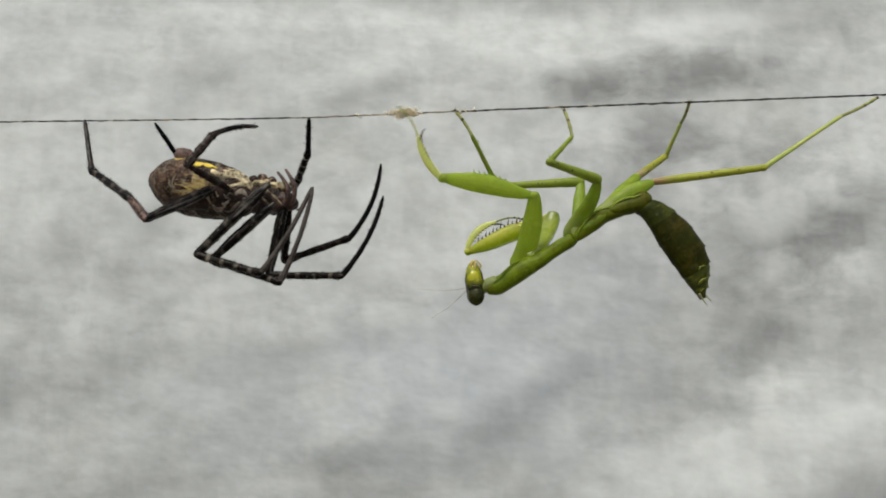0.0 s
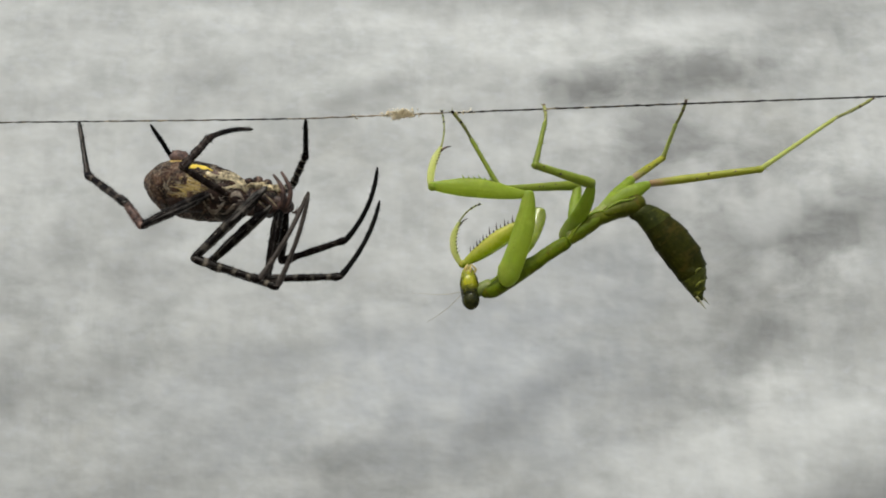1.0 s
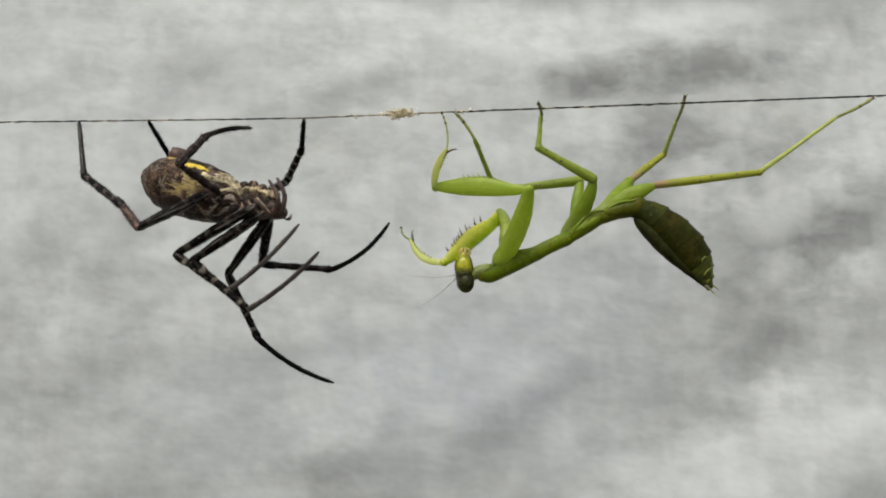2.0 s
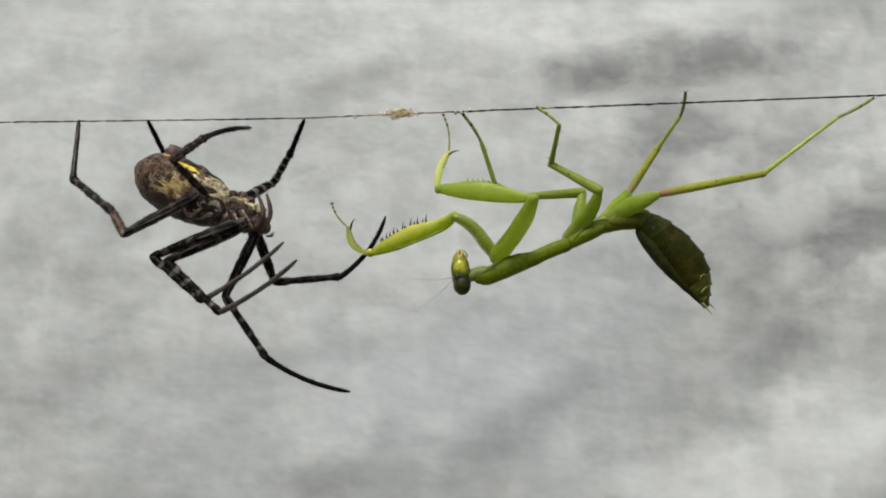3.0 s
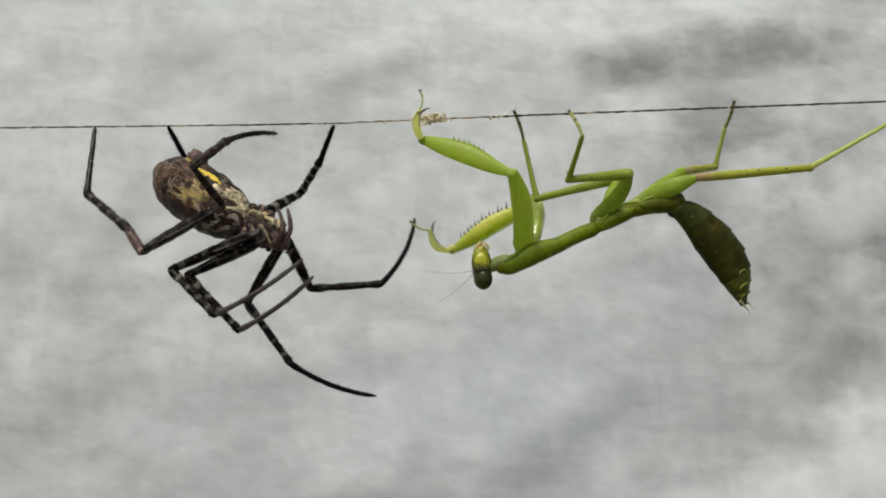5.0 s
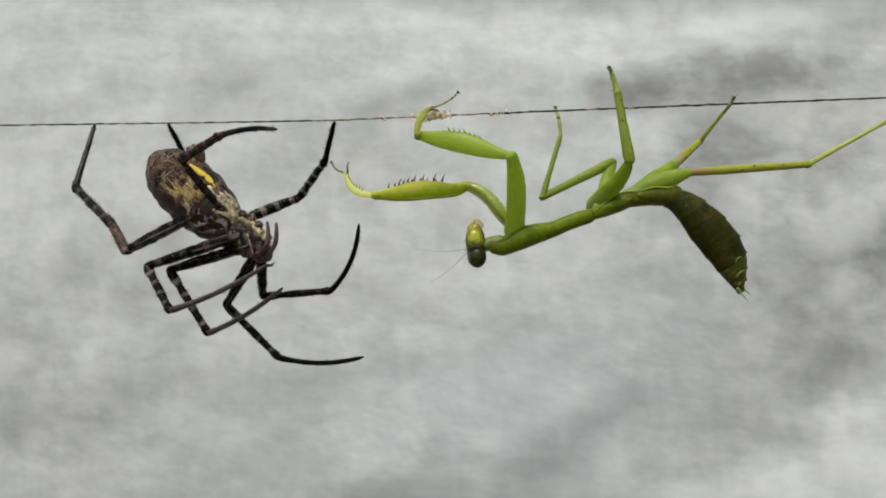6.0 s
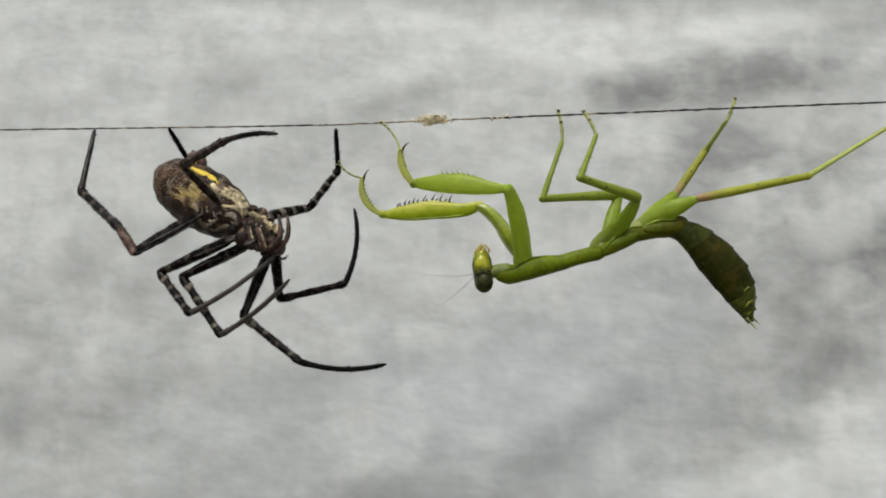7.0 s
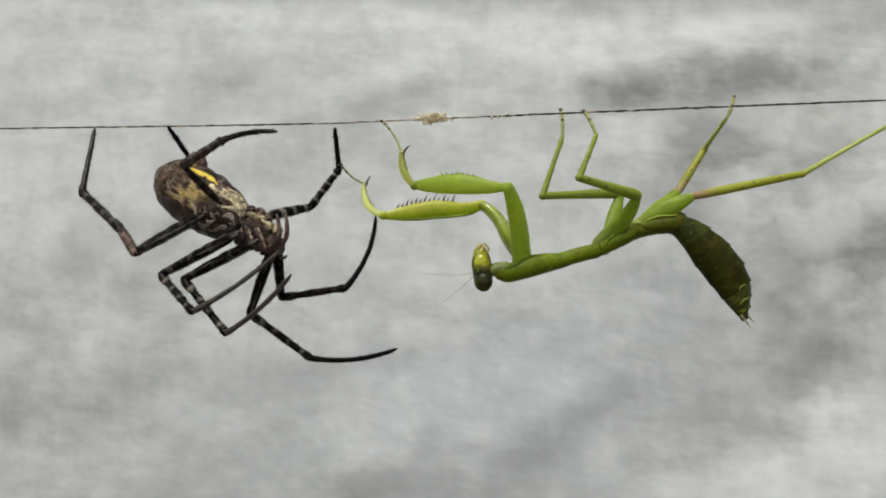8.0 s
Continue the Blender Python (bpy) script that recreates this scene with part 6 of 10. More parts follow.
    walk(PART["sE2"], [(0, mm(19.10, 1.84, -10.32, -3.5, 22.7, 0.0)), (0.4, mm(19.03, 2.38, -10.36, -4.6, 22.7, 0.0)), (0.5, mm(18.37, 8.50, -9.37, 17.1, 27.3, 0.0)), (0.7, mm(18.98, 2.79, -10.38, -5.5, 22.7, 0.0)), (1, mm(18.93, 3.19, -10.41, -6.3, 22.7, 0.0)), (1.5, mm(19.01, 3.32, -10.47, -8.3, 22.6, 0.0)), (1.6, mm(17.22, 5.50, -12.97, 20.4, 41.3, 0.0)), (1.7, mm(14.80, 9.70, -15.60, 4.4, 55.2, 0.0)), (1.95, mm(15.21, 9.92, -15.79, 9.0, 53.0, 0.0)), (2.2, mm(16.43, 7.55, -16.10, 17.0, 48.4, 0.0)), (2.5, mm(17.77, 4.95, -16.47, 21.4, 42.3, 0.0)), (2.8, mm(18.47, 3.23, -16.63, -24.7, 34.3, 0.0)), (3, mm(18.35, 2.73, -16.80, -23.0, 34.3, 0.0)), (3.5, mm(18.86, 4.58, -17.08, -18.8, 34.1, 0.0)), (3.9, mm(20.31, 7.71, -16.76, 11.8, 32.8, 0.0)), (4, mm(20.78, 8.14, -16.76, 6.2, 31.6, 0.0)), (4.1, mm(21.27, 7.14, -16.38, -0.3, 30.0, -0.4)), (4.2, mm(20.14, -0.06, -14.53, -23.0, -2.0, 0.0)), (4.35, mm(22.50, 4.63, -15.43, -16.0, 25.8, -0.5)), (4.5, mm(23.23, 3.13, -14.86, -25.2, 23.4, 0.0)), (4.7, mm(21.99, 4.34, -16.14, -17.4, 34.6, 0.0)), (4.9, mm(21.14, 4.14, -16.03, -22.3, 30.3, 0.0)), (5.15, mm(18.42, 3.74, -15.68, -30.0, 15.3, 0.0)), (5.4, mm(15.15, 3.42, -15.28, -29.1, -3.2, 0.0)), (5.6, mm(13.06, 3.25, -15.02, -23.9, -13.2, 0.0)), (5.8, mm(12.21, 3.19, -14.92, -20.7, -16.7, 0.0)), (5.9, mm(11.87, 4.25, -16.20, -30.2, -1.5, 0.0)), (6, mm(11.44, 5.79, -17.53, 28.5, 27.9, 0.0)), (6.25, mm(13.00, 0.53, -16.08, -24.8, -0.7, 0.0)), (6.5, mm(11.48, 11.57, -15.32, 7.5, -9.6, 0.0)), (7, mm(14.09, 3.43, -15.60, -23.1, 3.0, 0.0)), (7.5, mm(14.63, 4.06, -16.16, -28.2, 13.4, 0.0)), (8, mm(14.66, 1.12, -16.39, -25.1, 18.8, 0.0))])
    walk(PART["sF0"], [(0, mm(8.72, -1.00, -3.67, -174.5, -10.9, 180.0)), (0.4, mm(8.67, -1.00, -3.79, -174.7, -10.1, -180.0)), (0.5, mm(8.68, -1.00, -4.47, -151.3, -2.9, 180.0)), (0.7, mm(8.64, -1.00, -3.88, -174.8, -9.6, -180.0)), (1, mm(8.60, -1.00, -3.97, -174.9, -9.0, -180.0)), (1.5, mm(8.41, -1.00, -4.03, -175.0, -8.6, -180.0)), (1.6, mm(7.71, -1.00, -5.05, -149.2, -13.5, 180.0)), (1.7, mm(7.01, -1.00, -6.08, 163.9, -40.9, -180.0)), (1.95, mm(6.81, -1.00, -6.39, 164.1, -40.1, 180.0)), (2.2, mm(6.34, -1.00, -7.10, 164.5, -38.5, 180.0)), (2.5, mm(5.73, -1.00, -8.02, 165.2, -36.3, 180.0)), (2.8, mm(5.45, -1.00, -8.45, 165.6, -35.3, 180.0)), (3, mm(5.16, -1.00, -8.32, 175.4, -27.4, 180.0)), (3.5, mm(5.29, -1.00, -8.33, 169.3, -32.1, 180.0)), (3.9, mm(6.00, -1.00, -8.27, 166.9, -27.6, 180.0)), (4, mm(6.16, -1.00, -8.24, 166.6, -26.1, -180.0)), (4.5, mm(6.75, -1.00, -8.00, 164.2, -28.9, 180.0)), (4.7, mm(6.43, -1.00, -8.18, 163.3, -30.2, 180.0)), (4.9, mm(5.61, -1.00, -8.64, 161.1, -33.3, -180.0)), (5.15, mm(4.21, -1.00, -9.42, 158.5, -38.7, 180.0)), (5.4, mm(2.82, -1.00, -10.20, 156.8, -44.2, -180.0)), (5.6, mm(1.99, -1.00, -10.66, 156.1, -47.4, -180.0)), (5.8, mm(1.67, -1.00, -10.84, 155.9, -48.6, 180.0)), (5.9, mm(1.54, -1.00, -10.54, 155.7, -43.0, 180.0)), (6, mm(1.41, -1.00, -10.25, 156.2, -37.2, -180.0)), (6.25, mm(2.21, -1.00, -9.47, 163.0, -33.8, 180.0)), (6.5, mm(3.00, -1.00, -8.70, 171.9, -30.2, -180.0)), (7, mm(3.40, -1.00, -8.65, 174.5, -23.6, -180.0)), (7.5, mm(2.77, -1.00, -9.94, -137.9, -0.9, 180.0)), (8, mm(3.50, -1.00, -8.98, 164.5, -23.2, 180.0))])
    walk(PART["sF1"], [(0, mm(6.23, -2.27, -16.61, 4.5, 89.9, 0.0)), (0.4, mm(6.35, -2.23, -16.76, 4.4, 89.2, -0.1)), (0.5, mm(8.10, -7.36, -16.06, 149.7, 88.7, 180.0)), (0.7, mm(6.44, -2.21, -16.88, 4.3, 88.6, -0.0)), (1, mm(6.53, -2.18, -16.99, 4.3, 88.1, 0.0)), (1.5, mm(6.44, -2.16, -17.07, 176.9, 88.2, 180.0)), (1.6, mm(5.06, -7.77, -16.12, 137.3, 45.6, 180.0)), (1.7, mm(-1.31, 2.66, -15.70, -179.4, 24.4, 180.0)), (1.95, mm(-1.40, 2.63, -16.12, -179.4, 24.9, 180.0)), (2.2, mm(-1.60, 2.53, -17.09, -179.5, 25.9, 180.0)), (2.5, mm(-1.85, 2.38, -18.33, -179.6, 27.3, 180.0)), (2.8, mm(-1.96, 2.29, -18.91, -179.6, 28.0, 180.0)), (3, mm(-0.92, 0.07, -20.02, -174.6, 35.6, 180.0)), (3.5, mm(-1.63, 1.46, -19.34, -179.4, 29.1, -180.0)), (3.9, mm(0.03, 2.00, -19.69, -179.9, 32.0, -180.0)), (4, mm(0.49, 2.07, -19.80, -178.7, 33.1, 180.0)), (4.5, mm(0.60, 2.60, -19.15, -179.1, 34.1, 180.0)), (4.7, mm(0.06, 2.81, -19.14, -179.3, 34.5, 180.0)), (4.9, mm(-1.28, 3.29, -19.10, 179.9, 35.5, 180.0)), (5.15, mm(-3.49, 3.86, -19.02, 178.7, 37.1, -180.0)), (5.4, mm(-5.65, 4.22, -18.92, 177.4, 38.7, 180.0)), (5.6, mm(-6.91, 4.36, -18.86, 176.7, 39.6, -180.0)), (5.8, mm(-7.40, 4.40, -18.83, 176.4, 39.9, 180.0)), (5.9, mm(-6.69, 4.45, -19.36, 176.0, 42.0, 180.0)), (6, mm(-5.92, 4.34, -19.89, 175.7, 44.2, 180.0)), (6.25, mm(-4.84, 2.87, -19.99, 175.6, 45.5, 180.0)), (6.5, mm(-3.58, 0.85, -20.03, -172.2, 50.6, 180.0)), (7, mm(-1.88, 0.27, -20.72, -165.4, 56.0, 180.0)), (7.5, mm(2.62, -9.87, -19.76, 148.9, 45.2, 180.0)), (8, mm(-1.53, 2.54, -20.71, 175.5, 52.9, 180.0))])
    walk(PART["sF2"], [(0, mm(18.65, -3.24, -16.58, -13.3, 25.9, 0.0)), (0.4, mm(18.77, -3.19, -16.58, -16.3, 25.5, -0.0)), (0.5, mm(18.85, -1.07, -16.30, 24.4, 30.7, 0.0)), (0.7, mm(18.86, -3.16, -16.59, -18.6, 25.2, -0.0)), (1, mm(18.95, -3.12, -16.59, -20.8, 24.9, 0.0)), (1.5, mm(18.88, -1.49, -17.47, 0.9, 31.2, 0.0)), (1.6, mm(11.60, 0.68, -22.52, 37.8, 72.3, 0.0)), (1.7, mm(3.84, 2.54, -27.04, 178.0, 57.9, 180.0)), (1.95, mm(3.84, 2.50, -27.42, 178.0, 58.6, 180.0)), (2.2, mm(3.85, 2.42, -28.29, 177.9, 60.1, 180.0)), (2.5, mm(3.87, 2.28, -29.40, 177.8, 62.1, -180.0)), (2.8, mm(3.89, 2.21, -29.91, 177.8, 62.9, 180.0)), (3, mm(6.30, -1.09, -30.11, 177.7, 66.9, 180.0)), (3.5, mm(4.44, 1.33, -30.23, 179.0, 59.7, 180.0)), (3.9, mm(6.63, 1.97, -30.26, 179.1, 63.2, 180.0)), (4, mm(7.30, 1.79, -30.23, -179.2, 64.5, 180.0)), (4.5, mm(7.59, 2.39, -29.46, -178.7, 63.2, -180.0)), (4.7, mm(7.12, 2.67, -29.40, -179.3, 64.2, -180.0)), (4.9, mm(5.95, 3.30, -29.25, 179.1, 67.0, -180.0)), (5.15, mm(4.02, 4.14, -28.96, 179.8, 73.2, 180.0)), (5.4, mm(2.12, 4.78, -28.64, -169.9, 81.9, 180.0)), (5.6, mm(1.02, 5.08, -28.45, -167.9, 86.2, -180.0)), (5.8, mm(0.59, 5.19, -28.36, -167.4, 87.9, 180.0)), (5.9, mm(1.63, 5.32, -28.60, 12.7, 89.7, 0.0)), (6, mm(2.74, 5.28, -28.80, 13.0, 87.3, 0.0)), (6.25, mm(4.02, 3.84, -28.69, 15.5, 84.2, 0.0)), (6.5, mm(5.95, -0.83, -27.88, 19.8, 81.6, 0.0)), (7, mm(8.12, -2.86, -27.47, 21.7, 87.6, 0.0)), (7.5, mm(10.18, -3.43, -27.28, 25.9, 82.0, 0.0)), (8, mm(8.38, 3.51, -28.19, 13.7, 81.9, 0.0))])
    walk(PART["sG0"], [(0, mm(5.89, -4.00, -2.19, -165.1, -41.3, -180.0)), (0.4, mm(5.94, -4.00, -2.39, -163.4, -40.8, 180.0)), (0.5, mm(6.38, -4.00, -3.04, -165.1, -41.4, -180.0)), (0.7, mm(5.98, -4.00, -2.55, -162.2, -40.5, 180.0)), (1, mm(6.02, -4.00, -2.70, -160.9, -40.1, 180.0)), (1.5, mm(6.06, -4.00, -2.53, -164.7, -42.1, 180.0)), (1.6, mm(5.43, -4.00, -3.74, 179.0, -50.5, 180.0)), (1.7, mm(4.81, -4.00, -4.96, -134.8, -42.0, 180.0)), (1.95, mm(4.53, -4.00, -5.31, 170.8, -58.8, -180.0)), (2.2, mm(3.89, -4.00, -6.11, 173.5, -62.1, -180.0)), (2.5, mm(3.08, -4.00, -7.13, 177.7, -66.1, 180.0)), (2.8, mm(2.69, -4.00, -7.62, -179.9, -67.9, -180.0)), (3, mm(2.73, -4.00, -7.51, -177.5, -67.5, 180.0)), (3.5, mm(2.51, -4.00, -7.50, 177.7, -67.9, 180.0)), (3.9, mm(2.70, -4.00, -7.55, 177.3, -65.3, -180.0)), (4, mm(2.70, -4.00, -7.53, 176.9, -64.6, -180.0)), (4.5, mm(2.73, -4.00, -7.15, 171.3, -64.7, 180.0)), (4.7, mm(2.44, -4.00, -7.28, 171.5, -65.2, 180.0)), (4.9, mm(1.70, -4.00, -7.60, 172.1, -66.6, 180.0)), (5.15, mm(0.44, -4.00, -8.14, 173.2, -68.9, 180.0)), (5.4, mm(-0.81, -4.00, -8.68, 174.5, -71.2, 180.0)), (5.6, mm(-1.56, -4.00, -9.00, 175.3, -72.5, -180.0)), (5.8, mm(-1.85, -4.00, -9.13, 175.6, -73.0, 180.0)), (5.9, mm(-1.86, -4.00, -8.95, 175.1, -72.6, -180.0)), (6, mm(-1.87, -4.00, -8.78, 174.5, -72.2, 180.0)), (6.25, mm(-2.23, -4.00, -8.11, 171.3, -70.3, 180.0)), (6.5, mm(-2.59, -4.00, -7.43, 168.5, -68.2, 180.0)), (7, mm(-2.51, -4.00, -8.41, 161.8, -68.1, -180.0)), (7.5, mm(-2.39, -4.00, -8.21, 162.1, -63.1, 180.0)), (8, mm(-2.03, -4.00, -8.03, 165.5, -64.4, -180.0))])
    walk(PART["sG1"], [(0, mm(-3.66, -7.84, -13.04, -173.3, 74.3, 180.0)), (0.4, mm(-3.43, -8.26, -13.23, -174.7, 73.6, 180.0)), (0.5, mm(-3.18, -7.85, -13.88, -173.0, 69.0, 180.0)), (0.7, mm(-3.26, -8.58, -13.37, -175.7, 73.1, 180.0)), (1, mm(-3.09, -8.89, -13.51, -176.7, 72.6, 180.0)), (1.5, mm(-3.61, -7.96, -13.24, -171.6, 73.2, 180.0)), (1.6, mm(-6.11, -3.73, -13.25, -172.3, 67.0, 180.0)), (1.7, mm(-2.25, -14.61, -12.79, 132.7, 41.8, 180.0)), (1.95, mm(-8.10, -1.61, -12.95, -171.7, 57.2, 180.0)), (2.2, mm(-9.24, -2.31, -13.05, -175.4, 53.8, 180.0)), (2.5, mm(-10.59, -3.41, -13.18, 177.7, 48.9, 180.0)), (2.8, mm(-11.17, -4.03, -13.24, 169.4, 45.0, -180.0)), (3, mm(-11.07, -4.66, -13.23, -175.7, 49.7, 180.0)), (3.5, mm(-11.33, -3.40, -13.13, 173.2, 46.9, 180.0)), (3.9, mm(-10.86, -3.29, -13.80, 173.2, 48.7, 180.0)), (4, mm(-10.79, -3.20, -13.93, 172.4, 48.9, -180.0)), (4.5, mm(-10.63, -1.74, -13.48, 173.7, 49.7, -180.0)), (4.7, mm(-10.99, -1.79, -13.48, -179.2, 50.6, -180.0)), (4.9, mm(-11.90, -1.95, -13.48, -170.2, 50.2, 180.0)), (5.15, mm(-13.42, -2.24, -13.48, -160.9, 48.0, 180.0)), (5.4, mm(-14.91, -2.56, -13.48, -154.2, 44.9, 180.0)), (5.6, mm(-15.77, -2.77, -13.48, -151.0, 42.7, 180.0)), (5.8, mm(-16.11, -2.86, -13.48, -149.8, 41.8, 180.0)), (5.9, mm(-16.08, -2.71, -13.41, -147.9, 43.3, 180.0)), (6, mm(-16.04, -2.57, -13.33, -146.1, 44.9, 180.0)), (6.25, mm(-16.14, -1.75, -13.10, -143.6, 49.6, 180.0)), (6.5, mm(-16.20, -1.01, -12.87, -141.5, 54.5, 180.0)), (7, mm(-15.69, 0.67, -13.72, -149.8, 49.5, 180.0)), (7.5, mm(-15.08, 0.60, -14.64, -149.3, 51.7, 180.0)), (8, mm(-15.09, -0.27, -14.28, -148.0, 54.1, 180.0))])
    walk(PART["sG2"], [(0, mm(6.75, -9.11, -15.98, -10.5, 28.6, 0.0)), (0.4, mm(6.96, -9.27, -16.29, -10.7, 27.9, -0.0)), (0.5, mm(6.91, -9.18, -17.76, -1.6, 29.3, 0.0)), (0.7, mm(7.12, -9.39, -16.53, -10.9, 27.3, -0.0)), (1, mm(7.28, -9.51, -16.76, -11.1, 26.8, 0.0)), (1.5, mm(6.70, -9.55, -16.35, -7.7, 28.7, 0.0)), (1.6, mm(3.82, -5.20, -17.46, -4.0, 36.9, 0.0)), (1.7, mm(2.67, -6.61, -18.29, -6.2, 43.9, 0.0)), (1.95, mm(0.94, -3.19, -18.79, -6.9, 45.2, 0.0)), (2.2, mm(-0.48, -3.18, -19.45, -8.4, 48.3, 0.0)), (2.5, mm(-2.38, -2.98, -20.32, -10.2, 52.5, 0.0)), (2.8, mm(-3.60, -2.03, -20.81, -11.1, 54.6, 0.0)), (3, mm(-2.78, -5.48, -20.25, -10.7, 53.0, 0.0)), (3.5, mm(-3.43, -2.12, -20.52, -10.2, 51.2, 0.0)), (3.9, mm(-2.74, -2.00, -20.94, -9.8, 50.6, 0.0)), (4, mm(-2.66, -1.77, -21.03, -9.3, 50.6, 0.0)), (4.5, mm(-2.38, -0.54, -20.47, -8.9, 50.8, 0.0)), (4.7, mm(-2.58, -1.95, -20.39, -9.4, 51.8, 0.0)), (4.9, mm(-3.66, -3.80, -20.34, -10.6, 54.3, 0.0)), (5.15, mm(-5.77, -5.80, -20.36, 0.6, 60.2, 0.0)), (5.4, mm(-7.99, -7.30, -20.42, 4.0, 65.0, 0.0)), (5.6, mm(-9.31, -8.05, -20.47, 4.8, 67.7, 0.0)), (5.8, mm(-9.83, -8.33, -20.49, 5.0, 68.8, 0.0)), (5.9, mm(-9.75, -8.50, -20.11, 3.4, 66.9, 0.0)), (6, mm(-9.67, -8.65, -19.74, 1.3, 64.9, 0.0)), (6.25, mm(-9.47, -8.21, -18.78, -2.2, 63.1, 0.0)), (6.5, mm(-9.25, -7.79, -17.81, -8.4, 60.9, 0.0)), (7, mm(-8.54, -4.80, -19.83, -12.7, 53.8, 0.0)), (7.5, mm(-7.74, -4.96, -20.44, 2.4, 54.6, 0.0)), (8, mm(-7.61, -6.04, -19.69, -12.1, 53.2, 0.0))])
    walk(PART["sH0"], [(0, mm(6.77, -3.00, -5.08, -164.8, -44.4, 180.0)), (0.4, mm(6.74, -3.00, -5.28, -168.2, -45.0, 180.0)), (0.5, mm(7.26, -3.00, -5.90, -177.2, -48.4, -180.0)), (0.7, mm(6.71, -3.00, -5.43, -170.7, -45.4, 180.0)), (1, mm(6.69, -3.00, -5.58, -173.3, -45.8, -180.0)), (1.5, mm(6.57, -3.00, -5.36, -164.6, -44.7, 180.0)), (1.6, mm(6.38, -3.00, -5.81, -170.7, -49.2, 180.0)), (1.7, mm(6.20, -3.00, -6.26, -173.1, -52.8, 180.0)), (1.95, mm(5.68, -3.00, -6.54, -175.4, -54.7, 180.0)), (2.2, mm(4.51, -3.00, -7.17, -178.9, -58.6, -180.0)), (2.5, mm(3.00, -3.00, -7.98, 178.6, -63.2, -180.0)), (2.8, mm(2.28, -3.00, -8.37, 177.8, -65.4, 180.0)), (3, mm(2.86, -3.00, -8.56, -172.1, -65.3, 180.0)), (3.5, mm(2.84, -3.00, -8.68, -178.1, -63.9, 180.0)), (3.9, mm(3.42, -3.00, -8.74, -173.6, -61.8, 180.0)), (4, mm(3.53, -3.00, -8.73, -172.6, -61.4, 180.0)), (4.5, mm(3.44, -3.00, -8.37, 178.2, -62.8, 180.0)), (4.7, mm(3.13, -3.00, -8.52, 177.5, -63.5, -180.0)), (4.9, mm(2.34, -3.00, -8.91, 176.0, -65.2, 180.0)), (5.15, mm(1.01, -3.00, -9.56, 173.9, -68.1, 180.0)), (5.4, mm(-0.33, -3.00, -10.21, 172.3, -70.9, -180.0)), (5.6, mm(-1.11, -3.00, -10.60, 171.5, -72.6, -180.0)), (5.8, mm(-1.42, -3.00, -10.75, 171.2, -73.3, 180.0)), (5.9, mm(-1.19, -3.00, -10.60, 170.9, -73.8, 180.0)), (6, mm(-0.96, -3.00, -10.46, 170.6, -74.3, -180.0)), (6.25, mm(-0.50, -3.00, -9.52, 174.6, -70.5, 180.0)), (6.5, mm(-0.05, -3.00, -8.59, 179.8, -66.5, 180.0)), (7, mm(0.09, -3.00, -9.10, 169.8, -65.7, 180.0)), (7.5, mm(0.26, -3.00, -9.19, 169.4, -63.0, 180.0)), (8, mm(0.55, -3.00, -9.27, 173.1, -63.6, 180.0))])
    walk(PART["sH1"], [(0, mm(-1.92, -6.38, -13.95, -170.7, 73.3, 180.0)), (0.4, mm(-2.14, -5.62, -14.17, -171.9, 73.1, 180.0)), (0.5, mm(-2.36, -3.64, -14.43, 179.0, 71.7, -180.0)), (0.7, mm(-2.31, -5.06, -14.33, -172.7, 72.9, 180.0)), (1, mm(-2.48, -4.49, -14.50, -173.6, 72.7, 180.0)), (1.5, mm(-2.16, -6.41, -14.19, -169.5, 72.9, -180.0)), (1.6, mm(-3.23, -5.08, -14.11, -170.3, 62.4, 180.0)), (1.7, mm(-3.99, -4.56, -13.98, -176.5, 50.5, 180.0)), (1.95, mm(-4.79, -4.02, -13.95, -176.8, 49.5, 180.0)), (2.2, mm(-6.48, -3.24, -13.88, -176.7, 47.5, 180.0)), (2.5, mm(-8.49, -2.67, -13.78, -176.1, 45.0, 180.0)), (2.8, mm(-9.41, -2.51, -13.73, -175.7, 43.8, 180.0)), (3, mm(-8.73, -4.76, -13.88, -173.7, 47.5, 180.0)), (3.5, mm(-8.71, -3.44, -14.35, -174.7, 49.0, 180.0)), (3.9, mm(-7.85, -4.43, -14.79, -174.0, 52.2, -180.0)), (4, mm(-7.68, -4.66, -14.84, -173.1, 53.2, 180.0)), (4.5, mm(-8.01, -2.59, -14.25, 174.7, 48.4, 180.0)), (4.7, mm(-8.38, -2.44, -14.26, 178.1, 48.3, 180.0)), (4.9, mm(-9.32, -2.10, -14.29, -177.2, 46.7, 180.0)), (5.15, mm(-10.87, -1.63, -14.34, -172.5, 43.3, 180.0)), (5.4, mm(-12.38, -1.27, -14.38, -169.8, 39.2, 180.0)), (5.6, mm(-13.26, -1.10, -14.40, -168.7, 36.6, 180.0)), (5.8, mm(-13.61, -1.04, -14.41, -168.4, 35.5, 180.0)), (5.9, mm(-13.40, -0.97, -14.16, -169.7, 35.4, 180.0)), (6, mm(-13.19, -0.90, -13.90, -171.0, 35.4, 180.0)), (6.25, mm(-12.58, -1.79, -13.81, -164.6, 39.7, 180.0)), (6.5, mm(-11.86, -2.95, -13.71, -159.9, 43.4, -180.0)), (7, mm(-11.46, -0.73, -14.31, -162.6, 40.7, 180.0)), (7.5, mm(-11.01, -0.64, -14.95, -163.6, 42.9, 180.0)), (8, mm(-10.90, -1.45, -14.96, -160.7, 45.9, 180.0))])
